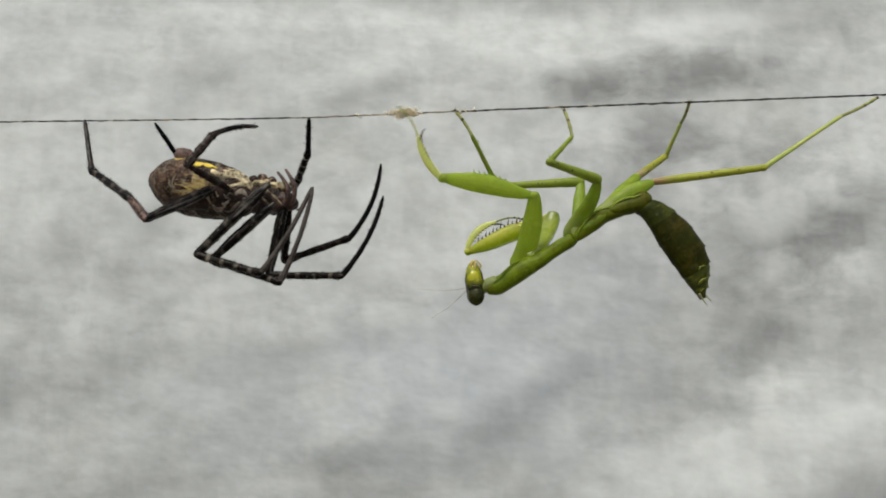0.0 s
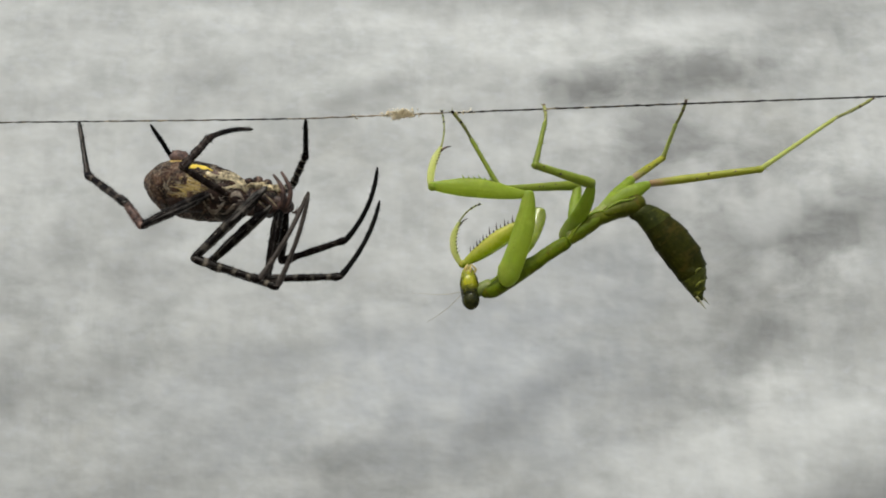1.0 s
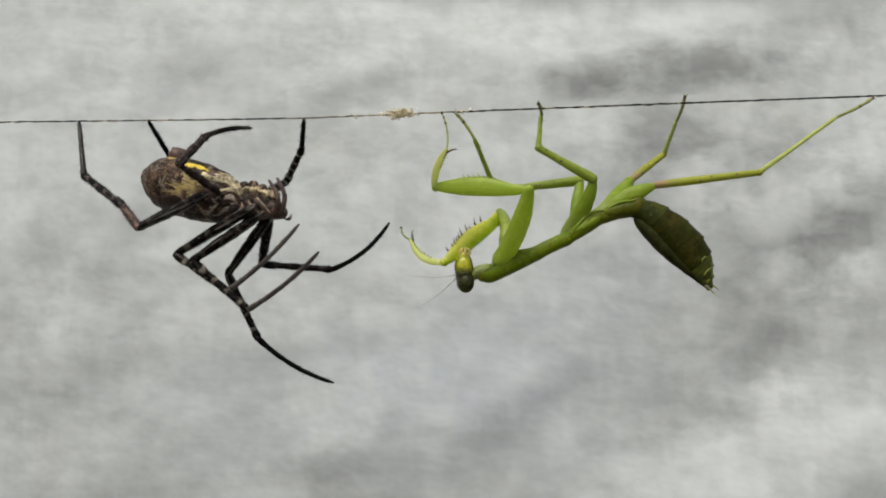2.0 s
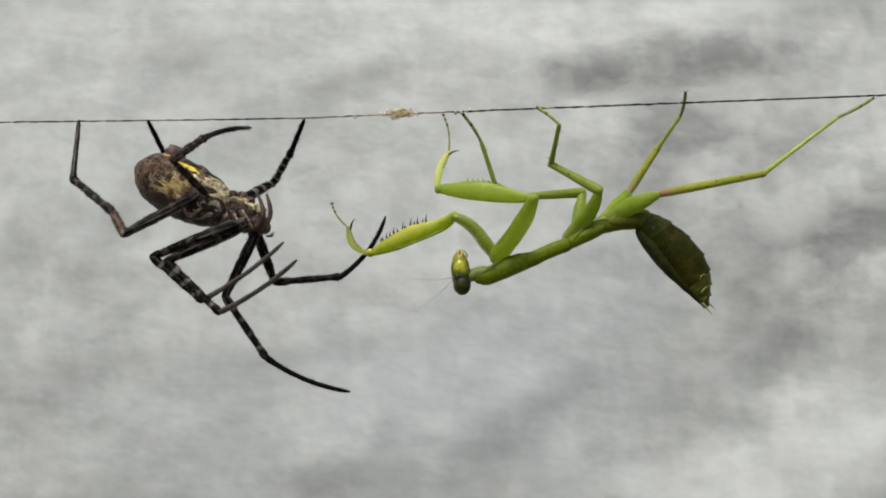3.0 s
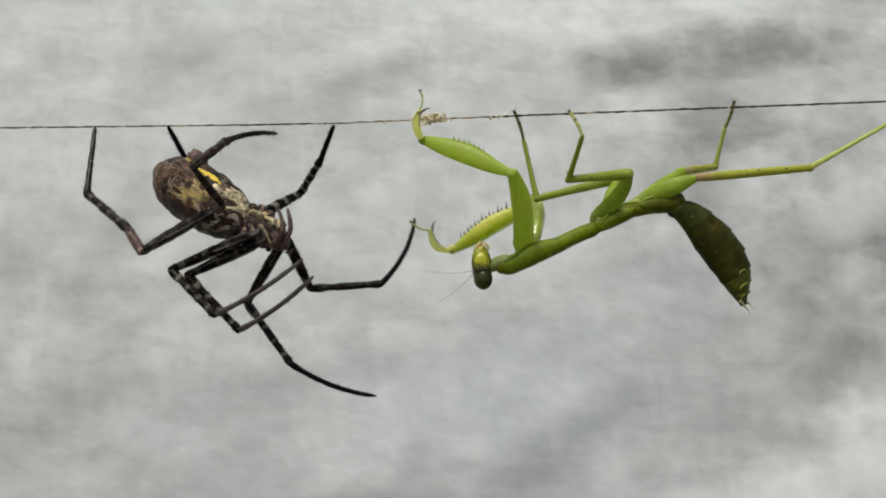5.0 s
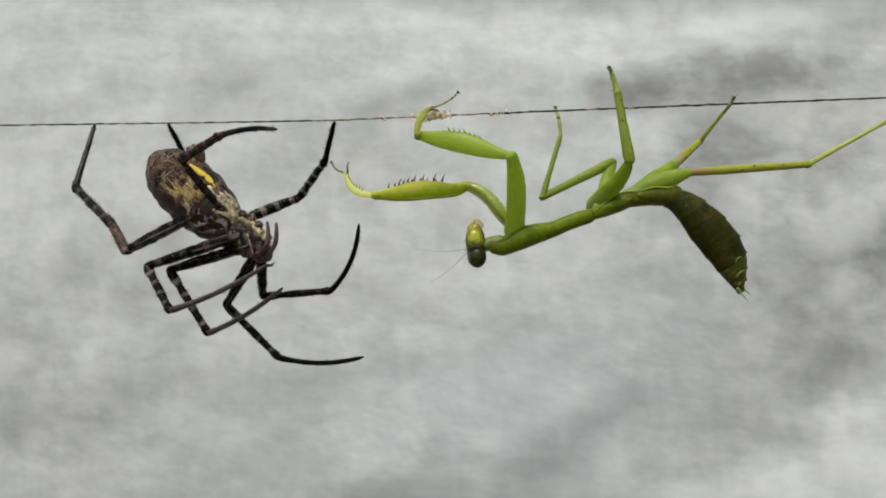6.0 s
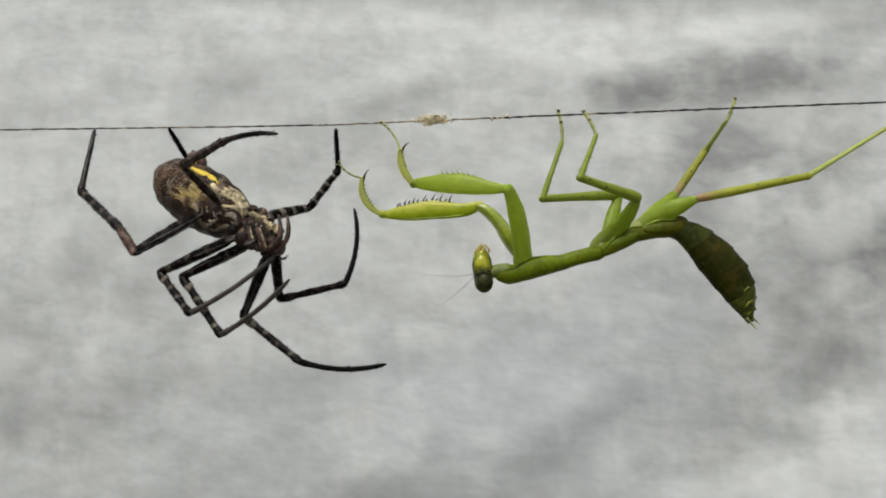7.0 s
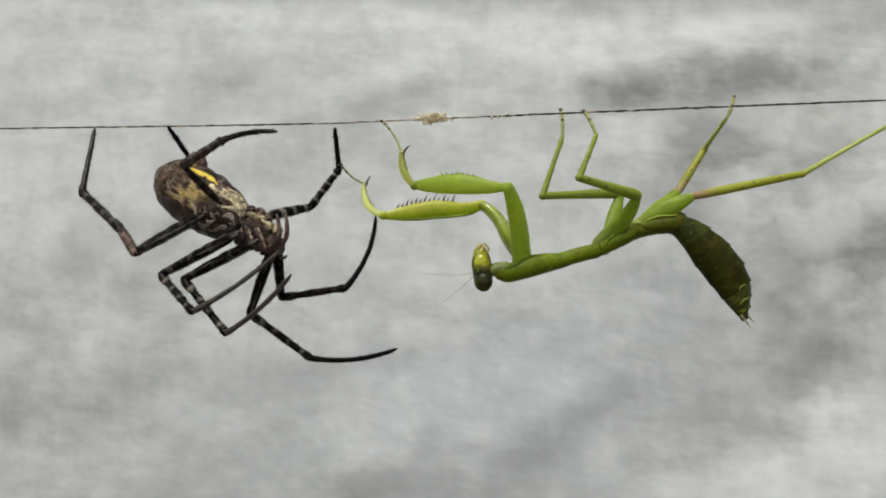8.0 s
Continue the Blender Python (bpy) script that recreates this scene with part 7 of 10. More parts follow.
    walk(PART["sH2"], [(0, mm(9.66, -8.37, -17.43, -7.5, 17.7, 0.0)), (0.4, mm(9.46, -7.36, -17.71, -5.9, 17.9, -0.0)), (0.5, mm(9.28, -3.41, -18.28, 10.8, 20.0, 0.0)), (0.7, mm(9.31, -6.61, -17.91, -4.8, 18.0, -0.0)), (1, mm(9.16, -5.85, -18.12, -3.6, 18.1, 0.0)), (1.5, mm(9.37, -8.65, -17.72, -9.1, 17.6, 0.0)), (1.6, mm(7.48, -7.14, -19.70, -26.4, 28.1, 0.0)), (1.7, mm(5.46, -5.31, -21.76, 15.6, 50.7, 0.0)), (1.95, mm(4.52, -4.71, -21.90, 14.7, 52.1, 0.0)), (2.2, mm(2.54, -3.95, -22.15, 13.2, 55.5, 0.0)), (2.5, mm(0.15, -3.51, -22.43, 11.2, 59.7, 0.0)), (2.8, mm(-0.95, -3.42, -22.56, 10.1, 61.7, 0.0)), (3, mm(0.26, -6.10, -22.11, 12.9, 57.6, 0.0)), (3.5, mm(0.50, -4.58, -22.36, 12.3, 54.4, 0.0)), (3.9, mm(1.78, -5.71, -22.26, 14.5, 52.8, 0.0)), (4, mm(2.07, -6.12, -22.13, 15.9, 52.2, 0.0)), (4.5, mm(1.12, -1.45, -22.35, 7.9, 51.2, 0.0)), (4.7, mm(0.76, -2.03, -22.42, 10.5, 52.1, 0.0)), (4.9, mm(-0.40, -2.70, -22.68, 14.6, 54.3, 0.0)), (5.15, mm(-2.54, -3.22, -23.19, 18.9, 57.9, 0.0)), (5.4, mm(-4.76, -3.45, -23.73, 21.7, 61.4, 0.0)), (5.6, mm(-6.10, -3.50, -24.06, 23.0, 63.5, 0.0)), (5.8, mm(-6.64, -3.50, -24.19, 23.4, 64.3, 0.0)), (5.9, mm(-6.40, -3.17, -23.98, 21.6, 62.5, 0.0)), (6, mm(-6.17, -2.83, -23.77, 19.6, 60.7, 0.0)), (6.25, mm(-5.03, -5.04, -22.91, 20.2, 57.7, 0.0)), (6.5, mm(-3.94, -7.16, -22.08, -45.4, 43.2, 0.0)), (7, mm(-3.83, -4.40, -23.17, 20.7, 54.1, 0.0)), (7.5, mm(-3.01, -4.10, -23.57, 23.1, 52.6, 0.0)), (8, mm(-2.58, -5.50, -23.01, 23.3, 51.8, 0.0))])
    walk(PART["mU0"], [(0, mm(-16.91, 2.62, -14.76, 26.0, 7.5, 0.0)), (0.2, mm(-18.16, 1.21, -14.81, 21.1, 8.1, 9.5)), (0.4, mm(-18.64, -0.30, -15.14, 16.2, 8.4, 19.7)), (0.5, mm(-19.87, -1.10, -13.78, 4.1, 8.8, 25.3)), (0.6, mm(-19.86, -1.50, -13.77, 1.6, 9.7, 20.3)), (0.7, mm(-18.86, -1.89, -15.34, 8.7, 12.3, 15.3)), (0.85, mm(-18.85, -2.51, -15.39, 4.2, 13.6, 7.7)), (1, mm(-18.83, -3.12, -15.40, -0.4, 14.0, 0.0)), (1.5, mm(-19.62, -2.02, -14.33, 18.7, 7.3, 24.4)), (1.6, mm(-19.40, -1.87, -14.19, 22.0, 5.4, 25.0)), (1.7, mm(-19.17, -1.71, -14.02, 24.8, 3.5, 25.5)), (1.95, mm(-19.15, -1.43, -13.94, 27.1, 1.5, 27.8)), (2.2, mm(-19.16, -1.13, -13.89, 30.5, -0.7, 29.5)), (2.5, mm(-19.18, -0.81, -13.79, 34.4, -3.3, 31.3)), (2.8, mm(-19.14, -0.52, -13.66, 36.5, -6.2, 33.3)), (3, mm(-19.41, -0.28, -13.17, 44.6, -7.3, 31.7)), (3.5, mm(-20.30, -0.17, -12.60, 31.1, -3.6, 30.4)), (3.6, mm(-20.82, -0.19, -12.09, 21.2, -23.5, 26.5)), (3.7, mm(-20.15, -0.10, -12.26, 28.0, -21.7, 18.8)), (3.9, mm(-19.78, 0.05, -12.24, 30.2, -12.1, 6.1)), (4, mm(-20.80, 0.19, -11.80, 33.7, -0.1, 0.0)), (4.5, mm(-21.17, 0.01, -10.40, 37.5, -16.2, 19.6)), (4.6, mm(-21.18, -0.00, -10.33, 36.4, -17.4, 20.0)), (4.7, mm(-21.31, -0.12, -9.55, 22.0, -30.8, 26.3)), (4.9, mm(-21.48, -0.09, -9.24, 21.9, -31.3, 28.1)), (5.15, mm(-21.92, -0.05, -8.22, 23.5, -32.1, 29.9)), (5.4, mm(-22.44, -0.01, -7.00, 25.5, -32.9, 31.4)), (5.6, mm(-22.78, 0.02, -6.21, 26.7, -33.6, 32.6)), (5.8, mm(-22.97, 0.05, -5.88, 26.7, -34.3, 34.3)), (5.9, mm(-23.01, 0.03, -6.57, 23.2, -31.4, 36.1)), (6, mm(-23.06, 0.03, -7.26, 19.4, -28.1, 38.0)), (6.15, mm(-22.90, 0.07, -7.69, 13.7, -28.9, 40.5)), (6.25, mm(-22.24, 0.24, -9.40, -9.6, -30.0, 51.0)), (6.35, mm(-21.97, 0.31, -10.11, -19.3, -29.3, 55.4)), (6.5, mm(-21.97, 0.31, -10.11, -19.3, -29.3, 55.4)), (7, mm(-21.69, 0.07, -11.20, 4.2, -35.2, 52.0)), (7.5, mm(-21.70, 0.65, -10.94, 3.6, -37.1, 54.7)), (8, mm(-21.86, 0.35, -11.29, 5.1, -34.1, 50.5))])
    walk(PART["mU1"], [(0, mm(-15.40, -2.98, -3.37, 16.1, -80.8, 0.0)), (0.2, mm(-15.75, -3.04, -3.00, 1.6, -85.2, 0.0)), (0.4, mm(-15.75, -3.04, -3.00, 1.6, -85.2, 0.0)), (0.5, mm(-17.72, -1.09, -1.18, 4.4, -71.9, 0.0)), (0.6, mm(-17.72, -1.09, -1.18, 4.4, -71.9, 0.0)), (0.7, mm(-15.75, -3.04, -3.00, 1.6, -85.2, 0.0)), (0.85, mm(-15.75, -3.04, -3.00, 1.6, -85.2, 0.0)), (1, mm(-15.75, -3.04, -3.00, 1.6, -85.2, 0.0)), (1.5, mm(-16.52, -5.12, -2.33, -16.2, -88.4, 0.0)), (1.6, mm(-16.37, -5.73, -2.39, -18.8, -87.6, 0.0)), (1.7, mm(-16.21, -6.25, -2.44, -21.0, -86.9, 0.0)), (1.95, mm(-16.17, -6.44, -2.57, -21.2, -86.3, 0.0)), (2.2, mm(-16.08, -6.84, -2.88, -21.5, -85.0, 0.0)), (2.5, mm(-15.95, -7.29, -3.26, -21.6, -83.4, 0.0)), (2.8, mm(-15.89, -7.48, -3.44, -21.6, -82.6, 0.0)), (3, mm(-15.68, -8.52, -4.14, -21.3, -82.2, 0.0)), (3.5, mm(-17.55, -6.22, -1.68, -12.2, -89.7, 0.0)), (3.6, mm(-23.01, -6.45, -1.16, -14.2, -68.5, 0.0)), (3.7, mm(-22.16, -7.12, -1.77, -10.9, -83.8, 0.0)), (3.9, mm(-21.39, -6.59, -1.44, -14.2, -85.7, 0.0)), (4, mm(-20.82, -6.89, -1.16, -17.9, -89.2, 0.0)), (4.5, mm(-21.23, -8.27, -0.67, 160.4, -86.9, 180.0)), (4.6, mm(-21.50, -8.18, -0.57, 159.2, -89.2, -178.7)), (4.7, mm(-24.63, -7.09, 0.63, -18.7, -64.0, 0.0)), (4.9, mm(-24.67, -7.21, 0.89, -19.5, -65.0, 0.0)), (5.15, mm(-24.78, -7.58, 1.70, -21.6, -68.2, 0.0)), (5.4, mm(-24.92, -7.98, 2.68, -23.5, -72.3, 0.0)), (5.6, mm(-25.00, -8.22, 3.30, -24.3, -75.0, 0.0)), (5.8, mm(-25.04, -8.32, 3.55, -24.5, -76.1, 0.0)), (5.9, mm(-24.99, -7.64, 3.46, -23.2, -74.8, 0.0)), (6, mm(-24.92, -6.81, 3.38, -21.5, -73.7, 0.0)), (6.15, mm(-25.50, -6.11, 2.93, -20.0, -74.1, 0.1)), (6.25, mm(-27.83, -3.32, 1.15, -13.4, -75.6, 0.2)), (6.35, mm(-28.80, -2.16, 0.41, -10.5, -76.2, 0.0)), (6.5, mm(-28.80, -2.16, 0.41, -10.5, -76.2, 0.0)), (7, mm(-25.47, -6.29, -0.78, -23.2, -84.0, 0.0)), (7.5, mm(-25.50, -6.09, -0.77, -23.9, -85.0, 0.0)), (8, mm(-25.53, -5.88, -0.75, -24.5, -86.1, 0.0))])
    walk(PART["mU2"], [(0, mm(-30.92, -7.52, -0.86, 9.9, -29.7, 0.0)), (0.2, mm(-32.04, -3.49, -1.64, -16.5, 14.0, 0.0)), (0.4, mm(-32.04, -3.49, -1.64, -16.5, 14.0, 0.0)), (0.5, mm(-33.22, -2.33, 3.89, 11.9, -29.8, 0.0)), (0.6, mm(-33.22, -2.33, 3.89, 11.9, -29.8, 0.0)), (0.7, mm(-32.04, -3.49, -1.64, -16.5, 14.0, 0.0)), (0.85, mm(-32.04, -3.49, -1.64, -16.5, 14.0, 0.0)), (1, mm(-32.04, -3.49, -1.64, -16.5, 14.0, 0.0)), (1.5, mm(-32.22, -0.55, -1.90, 10.1, 18.2, 0.0)), (1.6, mm(-31.84, -0.45, -1.75, 23.1, 19.1, 0.0)), (1.7, mm(-31.46, -0.38, -1.60, 29.3, 19.6, 0.0)), (1.95, mm(-31.39, -0.53, -1.59, 30.9, 19.7, 0.0)), (2.2, mm(-31.25, -0.86, -1.55, 34.2, 20.1, 0.0)), (2.5, mm(-31.06, -1.26, -1.51, 37.8, 20.5, 0.0)), (2.8, mm(-30.97, -1.45, -1.49, 39.4, 20.7, 0.0)), (3, mm(-30.77, -2.56, -2.07, -18.4, 16.3, 0.0)), (3.5, mm(-33.54, -2.77, -1.59, -9.5, -25.7, 0.0)), (3.6, mm(-37.77, -2.45, 4.65, -36.3, -37.6, 0.0)), (3.7, mm(-38.13, -4.03, -0.04, -22.5, -15.1, 0.0)), (3.9, mm(-37.21, -2.58, -0.26, -26.2, -9.6, 0.0)), (4, mm(-36.39, -1.86, -0.94, 40.5, -5.0, 0.0)), (4.5, mm(-36.62, -2.77, -1.52, -20.5, -4.8, 0.0)), (4.6, mm(-36.78, -2.70, -0.80, -13.6, -5.4, 0.5)), (4.7, mm(-38.56, -1.85, 7.43, 65.9, -13.3, 0.0)), (4.9, mm(-38.64, -1.76, 7.42, 66.2, -8.3, 0.0)), (5.15, mm(-38.90, -1.56, 7.35, 65.5, 7.5, 0.0)), (5.4, mm(-39.21, -1.47, 7.25, 62.0, 23.7, 0.0)), (5.6, mm(-39.40, -1.49, 7.17, 58.6, 31.8, 0.0)), (5.8, mm(-39.48, -1.52, 7.14, 57.0, 34.5, 0.0)), (5.9, mm(-39.50, -1.20, 7.39, 57.7, 35.5, 0.0)), (6, mm(-39.53, -0.81, 7.66, 58.4, 36.5, 0.0)), (6.15, mm(-40.26, -0.56, 7.15, 56.2, 26.5, -1.1)), (6.25, mm(-43.20, 0.42, 5.10, 49.2, -13.6, -1.4)), (6.35, mm(-44.42, 0.83, 4.24, 45.8, -30.3, 0.0)), (6.5, mm(-44.42, 0.83, 4.24, 45.8, -30.3, 0.0)), (7, mm(-40.42, 0.16, 0.80, 47.1, -18.7, 0.0)), (7.5, mm(-40.40, 0.53, 0.52, 47.5, -18.3, 0.0)), (8, mm(-40.38, 0.90, 0.25, 47.8, -17.9, 0.0))])
    walk(PART["mU3"], [(0, mm(-34.41, -8.75, 5.28, -24.0, -30.3, 0.0)), (0.2, mm(-30.38, -1.46, 5.03, -18.2, 1.6, 0.0)), (0.4, mm(-30.38, -1.46, 5.03, -18.2, 1.6, 0.0)), (0.5, mm(-36.71, -3.80, 9.98, -60.8, -28.1, 0.0)), (0.6, mm(-36.71, -3.80, 9.98, -60.8, -28.1, 0.0)), (0.7, mm(-30.38, -1.46, 5.03, -18.2, 1.6, 0.0)), (0.85, mm(-30.38, -1.46, 5.03, -18.2, 1.6, 0.0)), (1, mm(-30.38, -1.46, 5.03, -18.2, 1.6, 0.0)), (1.5, mm(-30.01, -1.81, 4.80, -15.6, -0.8, 0.0)), (1.6, mm(-29.69, -3.27, 4.48, -17.6, -3.7, 0.0)), (1.7, mm(-29.36, -3.89, 4.29, -18.5, -6.5, 0.0)), (1.95, mm(-29.32, -4.21, 4.20, -18.6, -6.7, 0.0)), (2.2, mm(-29.21, -4.89, 4.02, -18.8, -7.1, 0.0)), (2.5, mm(-29.08, -5.66, 3.79, -19.0, -7.7, 0.0)), (2.8, mm(-29.02, -6.00, 3.69, -19.0, -7.9, 0.0)), (3, mm(-28.87, -0.29, 4.46, -15.3, -7.3, 0.0)), (3.5, mm(-36.60, -1.59, 4.78, -40.2, -17.1, 0.0)), (3.6, mm(-41.30, 1.80, 9.22, 82.4, 9.4, 0.0)), (3.7, mm(-39.85, -1.28, 6.35, -35.7, -14.9, 0.0)), (3.9, mm(-38.28, 0.58, 6.08, 57.9, -20.6, 0.0)), (4, mm(-36.86, -6.52, 4.48, -28.9, -24.8, 0.0)), (4.5, mm(-37.18, -0.26, 5.17, -22.6, -19.1, 0.0)), (4.6, mm(-37.34, -0.91, 5.58, -24.7, -18.6, 0.1)), (4.7, mm(-39.23, -8.40, 10.27, -48.7, -13.3, 0.0)), (4.9, mm(-39.06, -8.32, 10.28, -49.5, -7.4, 0.0)), (5.15, mm(-38.52, -8.08, 10.30, -49.1, 12.2, 0.0)), (5.4, mm(-37.86, -7.80, 10.33, -42.4, 33.6, 0.0)), (5.6, mm(-37.44, -7.61, 10.35, -34.5, 44.7, 0.0)), (5.8, mm(-37.26, -7.53, 10.35, -30.4, 48.7, 0.0)), (5.9, mm(-37.28, -7.26, 10.51, -34.5, 50.0, 0.0)), (6, mm(-37.29, -6.91, 10.68, -38.3, 51.6, 0.0)), (6.15, mm(-38.74, -6.52, 10.36, -39.2, 39.4, -0.5)), (6.25, mm(-44.53, -4.96, 9.08, -41.6, -9.2, -0.6)), (6.35, mm(-46.94, -4.31, 8.55, -42.7, -29.5, 0.0)), (6.5, mm(-46.94, -4.31, 8.55, -42.7, -29.5, 0.0)), (7, mm(-41.98, -5.09, 5.41, -31.9, -34.3, 0.0)), (7.5, mm(-41.92, -4.75, 5.12, -27.7, -33.2, 0.0)), (8, mm(-41.87, -4.41, 4.83, -23.0, -32.2, 0.0))])
    walk(PART["mV0"], [(0, mm(-14.44, 1.20, -13.07, 12.3, 47.2, 76.4)), (0.4, mm(-15.21, 1.20, -12.87, 11.4, 43.6, 74.1)), (0.5, mm(-17.02, 1.20, -12.39, 10.3, 35.0, 69.3)), (0.6, mm(-17.02, 1.20, -12.39, 10.3, 35.0, 69.3)), (0.7, mm(-16.72, 1.20, -12.78, 9.9, 36.3, 69.7)), (1, mm(-16.26, 1.20, -13.36, 9.3, 38.3, 70.3)), (1.5, mm(-19.61, 1.20, -11.97, -39.8, 15.7, 0.0)), (1.6, mm(-19.36, 1.20, -12.21, -43.4, 15.1, 0.0)), (1.7, mm(-19.12, 1.20, -12.46, -46.8, 14.5, 0.0)), (1.95, mm(-19.27, 1.20, -12.51, -47.8, 4.8, 0.0)), (2.2, mm(-19.60, 1.20, -12.64, -44.6, -17.2, 0.0)), (2.5, mm(-20.03, 1.20, -12.81, -28.0, -39.1, 0.0)), (2.8, mm(-20.24, 1.20, -12.89, -9.2, -46.7, 0.0)), (3, mm(-20.34, 1.20, -13.86, 1.4, -44.3, 0.0)), (3.5, mm(-21.06, 1.20, -12.12, -31.1, -14.9, 0.0)), (3.6, mm(-21.25, 1.20, -11.82, -37.2, -12.8, 0.0)), (3.7, mm(-21.06, 1.20, -12.02, -39.0, -13.0, 0.0)), (3.9, mm(-20.96, 1.20, -12.12, -33.2, -7.6, 0.0)), (4, mm(-21.68, 1.20, -11.35, -28.3, 3.2, 0.0)), (4.5, mm(-21.68, 1.20, -9.38, -47.5, 12.4, 0.0)), (4.6, mm(-21.53, 1.20, -9.36, -46.9, 13.1, -0.0)), (4.7, mm(-19.76, 1.20, -9.10, -39.6, 20.9, 0.0)), (4.9, mm(-20.17, 1.20, -8.83, -42.2, 15.6, 0.0)), (5.15, mm(-21.48, 1.20, -7.96, -46.4, -4.7, 0.0)), (5.4, mm(-23.06, 1.20, -6.91, -41.8, -30.1, 0.0)), (5.6, mm(-24.07, 1.20, -6.24, -33.0, -43.4, 0.0)), (5.8, mm(-24.48, 1.20, -5.97, -27.8, -48.0, 0.0)), (5.9, mm(-24.35, 1.20, -6.36, -24.4, -46.2, 0.0)), (6, mm(-24.22, 1.20, -6.75, -20.4, -44.6, 0.0)), (6.25, mm(-23.78, 1.20, -8.47, -11.7, -39.6, 0.0)), (6.5, mm(-23.34, 1.20, -10.20, 3.2, -35.6, 0.0)), (7, mm(-23.21, 1.20, -10.84, -11.2, -36.8, 0.0)), (7.5, mm(-23.45, 1.20, -10.79, -17.7, -34.5, 0.0)), (8, mm(-23.69, 1.20, -10.75, -22.4, -32.1, 0.0))])
    walk(PART["mV1"], [(0, mm(-10.51, 7.97, -6.11, 178.6, -67.1, 180.0)), (0.4, mm(-11.31, 7.40, -5.46, 178.9, -65.3, 180.0)), (0.5, mm(-13.19, 6.07, -3.94, 179.4, -61.2, 180.0)), (0.6, mm(-13.19, 6.07, -3.94, 179.4, -61.2, 180.0)), (0.7, mm(-12.92, 6.31, -4.46, 179.4, -59.0, 180.0)), (1, mm(-12.51, 6.66, -5.25, 179.5, -55.8, 180.0)), (1.5, mm(-17.43, 7.91, -4.22, -178.5, -54.0, 180.0)), (1.6, mm(-17.38, 8.40, -4.87, -155.0, -50.5, -180.0)), (1.7, mm(-17.33, 8.84, -5.52, -141.5, -46.1, 180.0)), (1.95, mm(-18.68, 8.96, -5.50, -142.8, -48.6, 180.0)), (2.2, mm(-21.81, 8.55, -5.51, -146.1, -54.1, 180.0)), (2.5, mm(-25.86, 6.12, -5.63, -150.7, -60.6, 180.0)), (2.8, mm(-27.77, 2.87, -5.80, 162.5, -65.4, -180.0)), (3, mm(-27.65, 0.95, -6.36, 166.4, -67.3, 180.0)), (3.5, mm(-23.36, 6.62, -3.45, -176.3, -65.4, 180.0)), (3.6, mm(-23.10, 7.54, -3.69, -152.6, -61.9, 180.0)), (3.7, mm(-22.88, 7.79, -4.09, -155.9, -62.8, 180.0)), (3.9, mm(-22.12, 6.94, -3.43, -176.4, -71.9, 180.0)), (4, mm(-21.16, 6.17, -2.14, -178.0, -66.6, 180.0)), (4.5, mm(-20.16, 8.92, -2.47, -169.9, -51.3, -180.0)), (4.6, mm(-19.90, 8.84, -2.40, -170.7, -51.3, -180.0)), (4.7, mm(-16.88, 7.88, -1.56, 179.5, -51.1, -180.0)), (4.9, mm(-18.09, 8.24, -1.36, 179.8, -54.2, 180.0)), (5.15, mm(-22.07, 8.78, -0.75, -170.7, -64.4, 180.0)), (5.4, mm(-26.97, 8.18, -0.15, -168.0, -76.7, 180.0)), (5.6, mm(-30.10, 6.90, 0.14, -173.1, -84.9, 180.0)), (5.8, mm(-31.37, 6.09, 0.23, -172.0, -87.9, 180.0)), (5.9, mm(-31.24, 5.53, 0.24, -159.3, -84.3, 180.0)), (6, mm(-31.11, 4.86, 0.24, -152.1, -81.0, 180.0)), (6.25, mm(-30.32, 3.33, -0.57, 165.8, -82.2, 180.0)), (6.5, mm(-29.42, 0.62, -1.69, 166.1, -79.6, 180.0)), (7, mm(-29.37, 3.23, -2.61, 169.4, -85.9, -180.0)), (7.5, mm(-29.10, 4.38, -2.57, 177.1, -84.8, -180.0)), (8, mm(-28.84, 5.19, -2.54, -173.7, -83.6, 180.0))])
